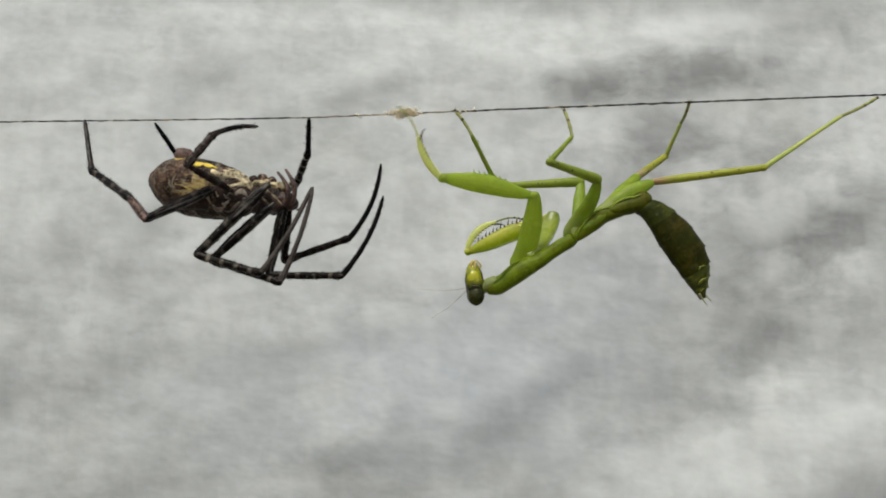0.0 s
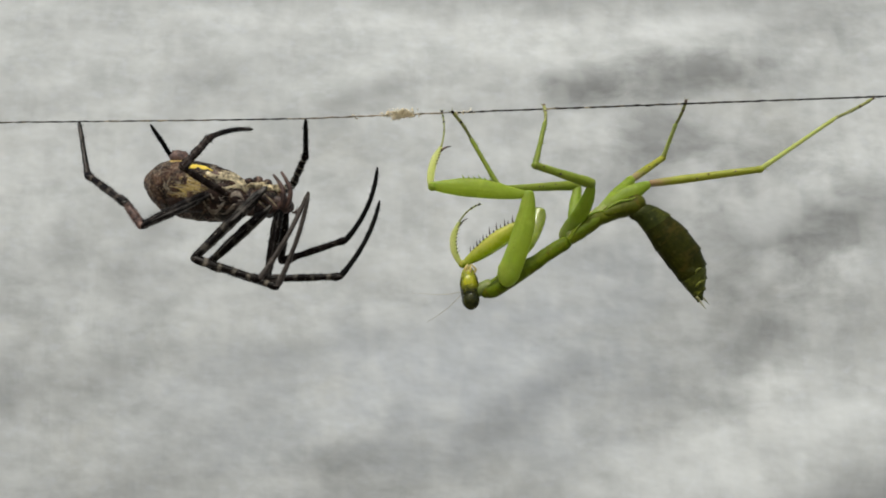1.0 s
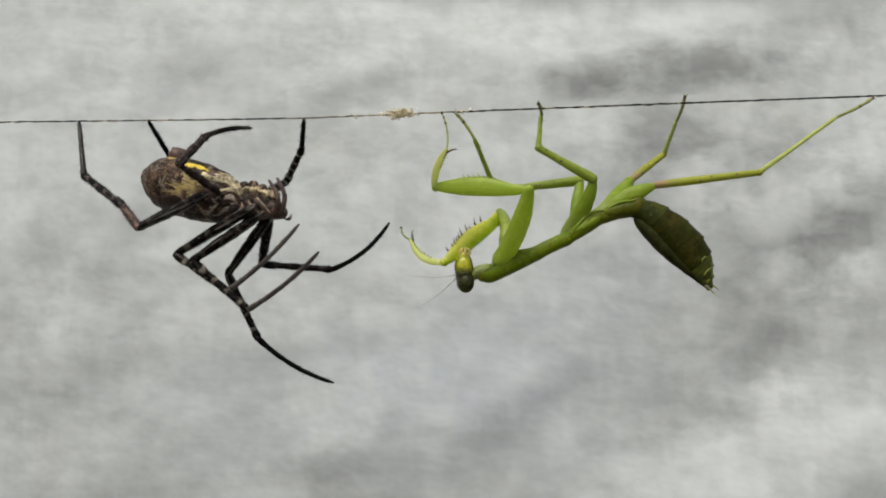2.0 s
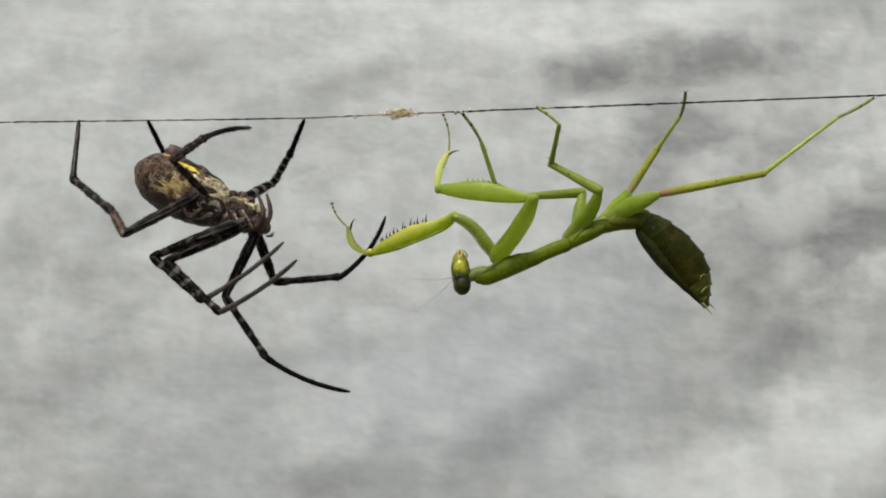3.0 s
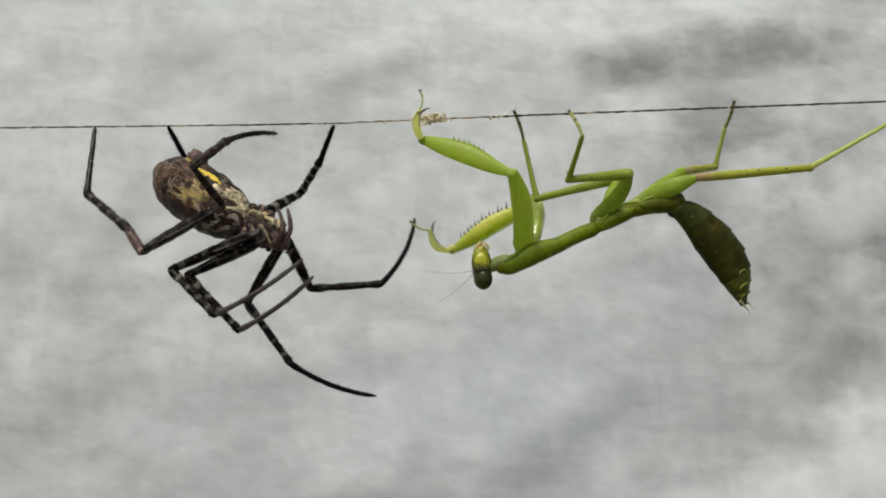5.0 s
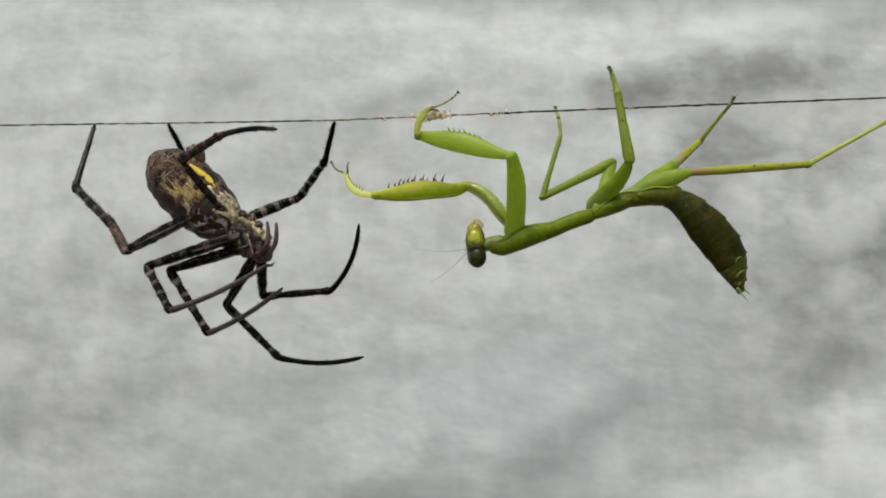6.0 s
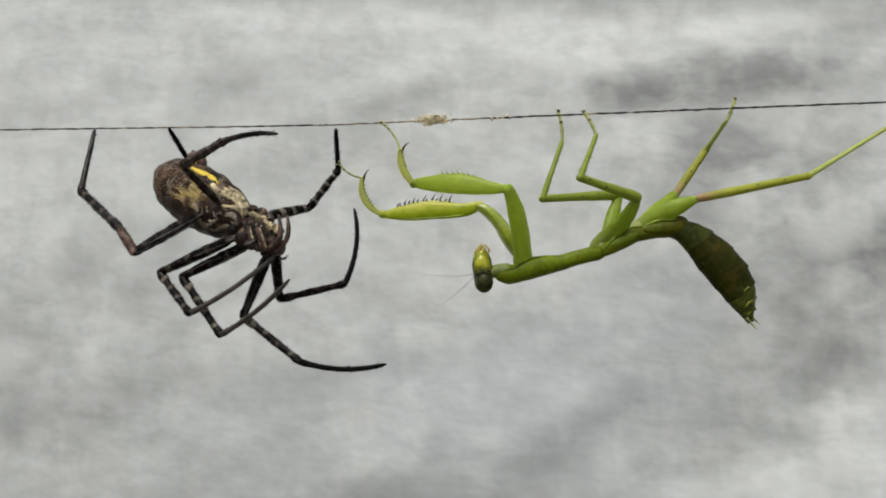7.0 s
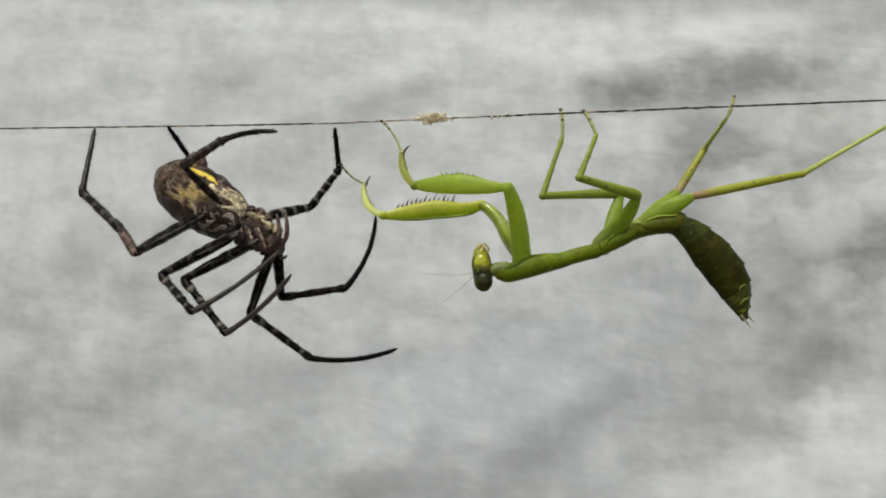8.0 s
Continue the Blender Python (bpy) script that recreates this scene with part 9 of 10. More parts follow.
    walk(PART["mN2"], [(0, mm(-21.00, 4.46, -1.07, 24.3, -29.5, 0.0)), (0.4, mm(-20.70, 2.68, -1.35, 10.4, -29.2, 0.1)), (0.5, mm(-21.61, 2.49, -2.21, -9.3, -21.6, 0.0)), (0.6, mm(-21.61, 2.49, -2.21, -9.3, -21.6, 0.0)), (0.7, mm(-21.07, 1.50, -2.04, -9.7, -24.4, 0.0)), (1, mm(-20.26, 0.01, -1.78, -10.3, -28.7, 0.0)), (1.5, mm(-20.96, 2.44, -1.63, -7.5, -22.0, 0.0)), (1.6, mm(-20.92, 3.00, -1.58, -11.4, -21.6, 0.0)), (1.7, mm(-20.77, 4.20, -1.46, 29.5, -26.7, 0.0)), (1.95, mm(-20.60, 4.67, -1.61, 27.3, -25.9, 0.0)), (2.2, mm(-20.23, 5.55, -1.99, 21.5, -23.9, 0.0)), (2.5, mm(-19.84, 5.52, -2.57, 8.1, -20.7, 0.0)), (2.8, mm(-19.65, 5.47, -2.85, 7.8, -20.1, 0.0)), (3, mm(-19.79, 3.94, -3.17, 7.9, -19.2, 0.0)), (3.5, mm(-20.35, 1.34, -3.36, -6.2, -17.0, 0.0)), (3.9, mm(-21.17, 3.20, -2.16, -1.8, -18.6, 0.0)), (4, mm(-21.10, 5.02, -1.76, 7.9, -20.1, 0.0)), (4.2, mm(-21.03, 3.03, -2.45, 17.0, -21.2, -0.3)), (4.4, mm(-20.12, 1.33, -3.50, 22.4, -22.2, -0.6)), (4.45, mm(-19.27, 1.52, -5.10, -25.9, -18.6, -1.5)), (4.5, mm(-18.41, 1.70, -6.69, -73.6, -16.8, -4.9)), (4.6, mm(-19.53, 3.23, 7.96, -14.7, -1.3, -3.5)), (4.7, mm(-19.96, 1.90, -1.79, -8.7, -18.0, 0.0)), (4.9, mm(-19.97, 2.09, -1.75, -10.1, -15.0, 0.0)), (5.15, mm(-20.01, 2.76, -1.61, -11.0, -5.4, 0.0)), (5.4, mm(-20.02, 3.80, -1.41, -5.8, 5.2, 0.0)), (5.6, mm(-20.00, 4.75, -1.26, 19.0, 9.5, 0.0)), (5.8, mm(-19.97, 5.29, -1.18, 12.3, 13.0, 0.0)), (5.9, mm(-19.79, 1.94, -1.71, 0.9, 15.1, 0.0)), (6, mm(-19.46, 0.01, -2.10, -3.4, 16.6, 0.0)), (6.25, mm(-19.84, -0.70, -1.83, -10.1, 19.5, 0.0)), (6.5, mm(-20.15, -0.97, -1.52, -14.6, 22.2, 0.0)), (7, mm(-19.86, -2.41, -1.89, -14.2, 20.3, 0.0)), (7.5, mm(-19.85, -2.33, -1.80, -13.0, 20.0, 0.0)), (8, mm(-19.84, -2.24, -1.71, -11.8, 19.7, 0.0))])
    walk(PART["mN3"], [(0, mm(-25.68, 0.16, 7.21, -19.0, -31.7, 0.0)), (0.4, mm(-25.48, 0.85, 7.21, -1.8, -34.4, 0.8)), (0.5, mm(-25.40, 4.18, 7.36, 9.7, -34.1, 0.0)), (0.6, mm(-25.40, 4.18, 7.36, 9.7, -34.1, 0.0)), (0.7, mm(-25.32, 3.26, 7.30, 15.7, -35.9, 0.2)), (1, mm(-25.19, 1.88, 7.22, 25.0, -38.6, 0.0)), (1.5, mm(-24.84, 3.81, 7.96, 32.9, -43.5, 0.0)), (1.6, mm(-24.68, 5.07, 7.93, 29.4, -41.3, 0.0)), (1.7, mm(-24.86, -0.93, 6.65, -16.5, -33.1, 0.0)), (1.95, mm(-24.65, -0.12, 6.73, -14.7, -33.5, 0.0)), (2.2, mm(-24.15, 1.72, 6.89, 27.3, -40.1, 0.0)), (2.5, mm(-23.50, 4.04, 7.09, 17.2, -39.0, 0.0)), (2.8, mm(-23.20, 4.06, 6.86, 8.4, -37.4, 0.0)), (3, mm(-23.19, 2.51, 6.59, 14.5, -35.3, 0.0)), (3.5, mm(-23.38, 2.46, 6.56, 38.9, -35.1, 0.0)), (3.9, mm(-24.49, 3.53, 7.72, 38.5, -34.3, 0.0)), (4, mm(-24.64, 3.58, 7.95, 36.6, -35.0, 0.0)), (4.2, mm(-24.65, 0.00, 6.85, 8.2, -26.7, 4.0)), (4.4, mm(-23.80, -2.61, 5.42, 27.2, -28.0, 5.1)), (4.45, mm(-21.11, 4.57, 0.78, 46.1, -26.9, 2.3)), (4.5, mm(-18.41, 11.74, -3.87, 64.6, -25.1, 0.0)), (4.6, mm(-19.60, 5.88, 18.05, 47.3, -21.4, 5.6)), (4.7, mm(-23.15, 3.47, 8.01, 33.5, -27.4, 0.0)), (4.9, mm(-22.62, 3.91, 8.17, 36.9, -26.7, 0.0)), (5.15, mm(-20.98, 4.75, 8.59, 45.9, -23.3, 0.0)), (5.4, mm(-19.08, 4.85, 8.92, 54.7, -17.5, 0.0)), (5.6, mm(-18.37, 1.36, 8.47, 61.0, -13.2, 0.0)), (5.8, mm(-17.68, 3.07, 8.75, 60.4, -8.8, 0.0)), (5.9, mm(-17.07, 1.77, 8.36, 56.1, -18.1, 0.0)), (6, mm(-16.48, 0.63, 7.89, -27.9, -4.6, 0.0)), (6.25, mm(-16.41, 1.14, 7.86, 48.5, -20.0, 0.0)), (6.5, mm(-16.34, 1.66, 7.83, 47.5, -16.8, 0.0)), (7, mm(-16.35, 0.15, 7.60, -22.7, -3.0, 0.0)), (7.5, mm(-16.38, 0.02, 7.75, -26.6, -0.5, 0.0)), (8, mm(-16.40, -0.11, 7.91, -29.9, 2.2, 0.0))])
    walk(PART["mJ0"], [(0, mm(-3.90, -0.20, -6.00, -8.2, 61.0, 0.0)), (0.4, mm(-3.97, -0.20, -6.14, -6.5, 60.7, 0.0)), (0.5, mm(-4.83, -0.20, -5.28, 0.8, 60.1, 0.0)), (0.6, mm(-4.83, -0.20, -5.28, 0.8, 60.1, 0.0)), (0.7, mm(-4.53, -0.20, -5.70, -1.1, 60.1, 0.0)), (1, mm(-4.07, -0.20, -6.34, -4.0, 60.2, 0.0)), (1.5, mm(-4.01, -0.20, -5.59, -2.1, 63.6, 0.0)), (1.6, mm(-4.00, -0.20, -5.62, -2.1, 63.6, 0.0)), (1.7, mm(-3.97, -0.20, -5.71, -1.9, 63.6, 0.0)), (1.95, mm(-3.86, -0.20, -6.10, -1.2, 63.6, 0.0)), (2.2, mm(-3.72, -0.20, -6.62, -0.1, 63.5, 0.0)), (2.5, mm(-3.56, -0.20, -7.19, 1.1, 63.4, 0.0)), (2.8, mm(-3.49, -0.20, -7.44, 1.6, 63.4, 0.0)), (3, mm(-3.62, -0.20, -7.82, 19.0, 63.0, 0.0)), (3.5, mm(-4.45, -0.20, -5.60, -0.2, 64.9, 0.0)), (3.9, mm(-4.90, -0.20, -5.15, 6.7, 64.7, 0.0)), (4, mm(-5.02, -0.20, -5.04, 7.5, 64.5, 0.0)), (4.5, mm(-5.48, -0.20, -3.54, 9.9, 64.9, 0.0)), (4.7, mm(-5.48, -0.20, -3.76, 17.9, 64.2, 0.0)), (4.9, mm(-5.59, -0.20, -3.56, 15.2, 65.0, 0.0)), (5.15, mm(-5.94, -0.20, -2.92, 10.7, 67.1, 0.0)), (5.4, mm(-6.36, -0.20, -2.16, 7.4, 69.6, 0.0)), (5.6, mm(-6.62, -0.20, -1.67, 5.8, 71.1, 0.0)), (5.8, mm(-6.73, -0.20, -1.47, 5.2, 71.7, 0.0)), (5.9, mm(-6.56, -0.20, -1.73, 2.7, 70.9, 0.0)), (6, mm(-6.39, -0.20, -1.98, 0.5, 70.2, 0.0)), (6.25, mm(-6.32, -0.20, -3.29, 0.7, 68.9, 0.0)), (6.5, mm(-6.26, -0.20, -4.60, 0.9, 67.5, 0.0)), (7, mm(-5.56, -0.20, -6.85, 11.0, 63.3, 0.0)), (7.5, mm(-5.52, -0.20, -6.88, 7.8, 61.9, 0.0)), (8, mm(-5.56, -0.20, -7.03, 5.3, 61.2, 0.0))])
    walk(PART["mJ1"], [(0, mm(5.84, 1.42, -0.60, 16.2, 83.7, 0.0)), (0.4, mm(5.77, 1.08, -0.66, 15.4, 83.6, 0.0)), (0.5, mm(4.93, -0.36, 0.33, 14.8, 83.8, 0.0)), (0.6, mm(4.93, -0.36, 0.33, 14.8, 83.8, 0.0)), (0.7, mm(5.23, 0.02, -0.10, 14.5, 83.7, -0.0)), (1, mm(5.67, 0.58, -0.75, 14.1, 83.5, 0.0)), (1.5, mm(6.07, 0.22, -0.59, 5.7, 84.6, 0.0)), (1.6, mm(6.08, 0.21, -0.62, 5.6, 84.5, 0.0)), (1.7, mm(6.10, 0.17, -0.71, 5.4, 84.3, 0.0)), (1.95, mm(6.22, 0.03, -1.09, 4.3, 83.5, 0.0)), (2.2, mm(6.36, -0.17, -1.60, 3.0, 82.4, 0.0)), (2.5, mm(6.51, -0.41, -2.15, 1.7, 81.2, 0.0)), (2.8, mm(6.58, -0.52, -2.40, 1.2, 80.6, 0.0)), (3, mm(5.87, -3.86, -2.99, -1.4, 79.0, 0.0)), (3.5, mm(5.74, -0.15, -0.83, 4.7, 83.0, 0.0)), (3.9, mm(5.21, -1.52, -0.37, 1.4, 81.8, 0.0)), (4, mm(5.06, -1.67, -0.23, 0.7, 81.5, 0.0)), (4.5, mm(4.56, -2.14, 1.17, 1.7, 84.9, 0.0)), (4.7, mm(4.17, -3.65, 0.90, -0.9, 84.3, 0.0)), (4.9, mm(4.26, -3.15, 1.03, -0.1, 84.6, 0.0)), (5.15, mm(4.26, -2.29, 1.38, 1.7, 85.3, 0.0)), (5.4, mm(4.11, -1.65, 1.74, 3.6, 86.1, 0.0)), (5.6, mm(3.97, -1.34, 1.97, 4.9, 86.7, 0.0)), (5.8, mm(3.91, -1.22, 2.06, 5.4, 86.9, 0.0)), (5.9, mm(4.07, -0.73, 1.95, 6.0, 86.8, 0.0)), (6, mm(4.20, -0.31, 1.83, 6.5, 86.8, 0.0)), (6.25, mm(4.18, -0.34, 0.77, 3.8, 83.7, 0.0)), (6.5, mm(4.14, -0.38, -0.30, 1.6, 80.7, 0.0)), (7, mm(4.31, -2.35, -1.88, 0.5, 78.3, 0.0)), (7.5, mm(4.32, -1.73, -1.63, -0.3, 78.3, 0.0)), (8, mm(4.27, -1.24, -1.64, -1.0, 78.3, 0.0))])
    walk(PART["mJ2"], [(0, mm(22.32, -3.41, 1.22, -10.3, 58.0, 0.0)), (0.4, mm(22.32, -3.49, 1.19, -10.5, 57.9, 0.0)), (0.5, mm(21.53, -4.76, 2.14, -12.6, 60.6, 0.0)), (0.6, mm(21.53, -4.76, 2.14, -12.6, 60.6, 0.0)), (0.7, mm(21.85, -4.30, 1.74, -11.9, 59.4, 0.0)), (1, mm(22.32, -3.62, 1.15, -10.9, 57.7, 0.0)), (1.5, mm(23.18, -1.50, 1.03, -8.2, 56.5, 0.0)), (1.6, mm(23.19, -1.49, 1.02, -8.2, 56.5, 0.0)), (1.7, mm(23.21, -1.45, 0.99, -8.1, 56.4, 0.0)), (1.95, mm(23.33, -1.27, 0.86, -7.7, 56.0, 0.0)), (2.2, mm(23.45, -1.09, 0.69, -7.3, 55.5, 0.0)), (2.5, mm(23.57, -0.93, 0.50, -6.8, 55.0, 0.0)), (2.8, mm(23.61, -0.88, 0.41, -6.6, 54.7, 0.0)), (3, mm(22.82, -3.44, 0.30, -10.3, 55.1, 0.0)), (3.5, mm(22.83, -1.56, 1.27, -8.7, 58.8, 0.0)), (3.9, mm(22.30, -1.95, 2.10, -12.2, 60.6, 0.0)), (4, mm(22.13, -1.88, 2.33, -12.2, 61.3, 0.0)), (4.5, mm(21.75, -2.65, 2.71, -13.6, 62.0, 0.0)), (4.7, mm(21.35, -3.39, 2.61, -14.0, 62.1, 0.0)), (4.9, mm(21.45, -3.12, 2.67, -13.8, 62.2, 0.0)), (5.15, mm(21.46, -2.81, 2.79, -13.7, 62.5, 0.0)), (5.4, mm(21.30, -2.75, 2.90, -13.7, 62.9, 0.0)), (5.6, mm(21.15, -2.80, 2.96, -13.8, 63.2, 0.0)), (5.8, mm(21.08, -2.84, 2.98, -13.8, 63.3, 0.0)), (5.9, mm(21.22, -2.53, 2.90, -13.6, 63.2, 0.0)), (6, mm(21.33, -2.26, 2.80, -13.4, 63.0, 0.0)), (6.25, mm(21.30, -1.48, 2.67, -12.1, 62.8, 0.0)), (6.5, mm(21.18, -0.86, 2.50, -10.9, 62.6, 0.0)), (7, mm(21.22, -2.50, 1.62, -13.2, 60.7, 0.0)), (7.5, mm(21.23, -1.63, 1.86, -10.9, 61.1, 0.0)), (8, mm(21.18, -0.94, 1.86, -9.6, 61.8, 0.0))])
    walk(PART["mJ3"], [(0, mm(37.04, -0.27, 10.41, -20.3, 64.8, 0.0)), (0.4, mm(37.00, -0.27, 10.41, -19.3, 64.6, 0.0)), (0.5, mm(36.52, -0.92, 10.60, -19.9, 65.5, 0.0)), (0.6, mm(36.52, -0.92, 10.60, -19.9, 65.5, 0.0)), (0.7, mm(36.69, -0.66, 10.52, -19.0, 65.0, 0.0)), (1, mm(36.95, -0.28, 10.41, -17.8, 64.3, 0.0)), (1.5, mm(37.74, 1.02, 10.66, -17.6, 64.8, 0.0)), (1.6, mm(37.74, 1.03, 10.66, -17.6, 64.8, 0.0)), (1.7, mm(37.76, 1.04, 10.65, -17.7, 64.8, 0.0)), (1.95, mm(37.82, 1.10, 10.63, -17.8, 64.5, 0.0)), (2.2, mm(37.87, 1.14, 10.59, -18.1, 64.3, 0.0)), (2.5, mm(37.91, 1.15, 10.55, -18.3, 64.0, 0.0)), (2.8, mm(37.92, 1.13, 10.52, -18.5, 63.9, 0.0)), (3, mm(37.05, -0.29, 10.23, -19.0, 63.9, 0.0)), (3.5, mm(37.73, 1.09, 10.31, -17.4, 64.3, 0.0)), (3.9, mm(37.31, 1.79, 10.56, -16.8, 62.5, 0.0)), (4, mm(37.26, 1.85, 10.60, -15.6, 62.4, 0.0)), (4.5, mm(36.89, 1.49, 10.75, -15.2, 63.9, 0.0)), (4.7, mm(36.47, 0.87, 10.62, -15.5, 64.0, 0.0)), (4.9, mm(36.59, 1.10, 10.67, -15.2, 63.9, 0.0)), (5.15, mm(36.66, 1.38, 10.71, -14.6, 63.7, 0.0)), (5.4, mm(36.56, 1.45, 10.70, -13.9, 63.6, 0.0)), (5.6, mm(36.44, 1.41, 10.68, -13.5, 63.5, 0.0)), (5.8, mm(36.38, 1.38, 10.67, -13.4, 63.4, 0.0)), (5.9, mm(36.51, 1.63, 10.63, -13.1, 63.2, 0.0)), (6, mm(36.62, 1.84, 10.58, -12.9, 62.9, 0.0)), (6.25, mm(36.64, 2.23, 10.53, -11.4, 63.1, 0.0)), (6.5, mm(36.56, 2.47, 10.46, -9.8, 63.4, 0.0)), (7, mm(36.19, 1.52, 10.03, -9.8, 60.4, 0.0)), (7.5, mm(36.39, 1.70, 10.24, -9.9, 60.8, 0.0)), (8, mm(36.50, 1.99, 10.07, -10.2, 61.5, 0.0))])
    walk(PART["mK0"], [(0, mm(-2.58, 0.60, -5.61, -29.9, 47.0, 0.0)), (0.4, mm(-2.65, 0.60, -5.74, -30.1, 46.7, 0.0)), (0.5, mm(-3.55, 0.60, -4.90, -35.2, 44.1, 0.0)), (0.6, mm(-3.55, 0.60, -4.90, -35.2, 44.1, 0.0)), (0.7, mm(-3.23, 0.60, -5.32, -33.3, 44.9, -0.0)), (1, mm(-2.76, 0.60, -5.94, -30.4, 46.2, 0.0)), (1.5, mm(-2.71, 0.60, -5.25, -35.2, 44.0, 0.0)), (1.6, mm(-2.62, 0.60, -5.42, -33.7, 45.2, 0.0)), (1.7, mm(-2.52, 0.60, -5.58, -32.1, 46.3, 0.0)), (1.95, mm(-2.48, 0.60, -5.80, -33.1, 46.0, 0.0)), (2.2, mm(-2.37, 0.60, -6.29, -35.3, 45.3, 0.0)), (2.5, mm(-2.24, 0.60, -6.92, -38.1, 44.3, 0.0)), (2.8, mm(-2.18, 0.60, -7.21, -39.4, 43.8, 0.0)), (3, mm(-2.33, 0.60, -7.60, -39.3, 47.1, 0.0)), (3.5, mm(-3.16, 0.60, -5.38, -34.9, 47.7, 0.0)), (3.9, mm(-3.64, 0.60, -4.90, -28.2, 51.2, 0.0)), (4, mm(-3.73, 0.60, -4.78, -25.2, 52.7, 0.0)), (4.5, mm(-4.12, 0.60, -3.38, -15.5, 55.1, 0.0)), (4.7, mm(-4.12, 0.60, -3.56, -13.6, 53.2, 0.0)), (4.9, mm(-4.22, 0.60, -3.37, -14.1, 53.8, 0.0)), (5.15, mm(-4.55, 0.60, -2.77, -15.7, 55.4, 0.0)), (5.4, mm(-4.94, 0.60, -2.04, -17.3, 57.4, 0.0)), (5.6, mm(-5.19, 0.60, -1.57, -18.3, 58.6, 0.0)), (5.8, mm(-5.29, 0.60, -1.38, -18.7, 59.1, 0.0)), (5.9, mm(-5.15, 0.60, -1.64, -20.6, 57.2, 0.0)), (6, mm(-5.01, 0.60, -1.90, -22.3, 55.3, 0.0)), (6.25, mm(-4.94, 0.60, -3.16, -23.4, 53.8, 0.0)), (6.5, mm(-4.86, 0.60, -4.41, -24.5, 52.4, 0.0)), (7, mm(-4.15, 0.60, -6.62, -26.2, 51.2, 0.0)), (7.5, mm(-4.18, 0.60, -6.72, -24.8, 51.2, 0.0)), (8, mm(-4.21, 0.60, -6.82, -23.4, 51.2, 0.0))])
    walk(PART["mK1"], [(0, mm(4.27, 6.00, 0.79, -31.5, 57.1, 0.0)), (0.4, mm(4.16, 6.03, 0.68, -29.7, 57.3, 0.0)), (0.5, mm(2.61, 6.83, 1.45, -21.0, 66.1, 0.0)), (0.6, mm(2.61, 6.83, 1.45, -21.0, 66.1, 0.0)), (0.7, mm(3.16, 6.53, 1.08, -23.7, 62.7, -0.2)), (1, mm(3.99, 6.08, 0.52, -27.1, 57.6, 0.0)), (1.5, mm(3.43, 6.84, 1.12, -20.7, 50.1, 0.0)), (1.6, mm(3.77, 6.60, 0.94, -22.1, 53.9, 0.0)), (1.7, mm(4.10, 6.35, 0.76, -23.2, 57.7, 0.0)), (1.95, mm(4.04, 6.50, 0.51, -21.9, 55.4, 0.0)), (2.2, mm(3.90, 6.85, -0.07, -18.1, 50.2, 0.0)), (2.5, mm(3.70, 7.28, -0.82, -11.6, 43.8, 0.0)), (2.8, mm(3.61, 7.46, -1.18, -7.5, 40.7, 0.0)), (3, mm(3.81, 7.45, -1.90, 3.9, 32.5, 0.0)), (3.5, mm(3.41, 6.79, 0.60, -15.5, 52.7, 0.0)), (3.9, mm(3.79, 5.72, 1.08, -29.4, 61.7, 0.0)), (4, mm(4.06, 5.20, 1.15, -30.6, 65.0, 0.0)), (4.5, mm(4.43, 3.50, 2.59, -36.7, 76.9, 0.0)), (4.7, mm(4.31, 3.15, 2.73, -37.3, 79.8, 0.0)), (4.9, mm(4.24, 3.24, 2.83, -36.7, 79.2, 0.0)), (5.15, mm(4.03, 3.52, 3.15, -34.8, 77.3, 0.0)), (5.4, mm(3.76, 3.82, 3.53, -32.2, 75.2, 0.0)), (5.6, mm(3.58, 4.00, 3.78, -30.6, 73.9, 0.0)), (5.8, mm(3.51, 4.07, 3.88, -29.9, 73.4, 0.0)), (5.9, mm(3.37, 4.40, 3.84, -33.0, 63.0, 0.0)), (6, mm(3.22, 4.71, 3.80, -34.2, 51.8, 0.0)), (6.25, mm(3.08, 4.90, 2.71, -23.3, 44.5, 0.0)), (6.5, mm(2.94, 5.08, 1.60, -8.3, 37.8, 0.0)), (7, mm(3.41, 5.38, -0.54, -2.9, 35.0, 0.0)), (7.5, mm(3.47, 5.15, -0.57, -7.4, 34.9, 0.0)), (8, mm(3.52, 4.90, -0.60, -11.3, 34.6, 0.0))])
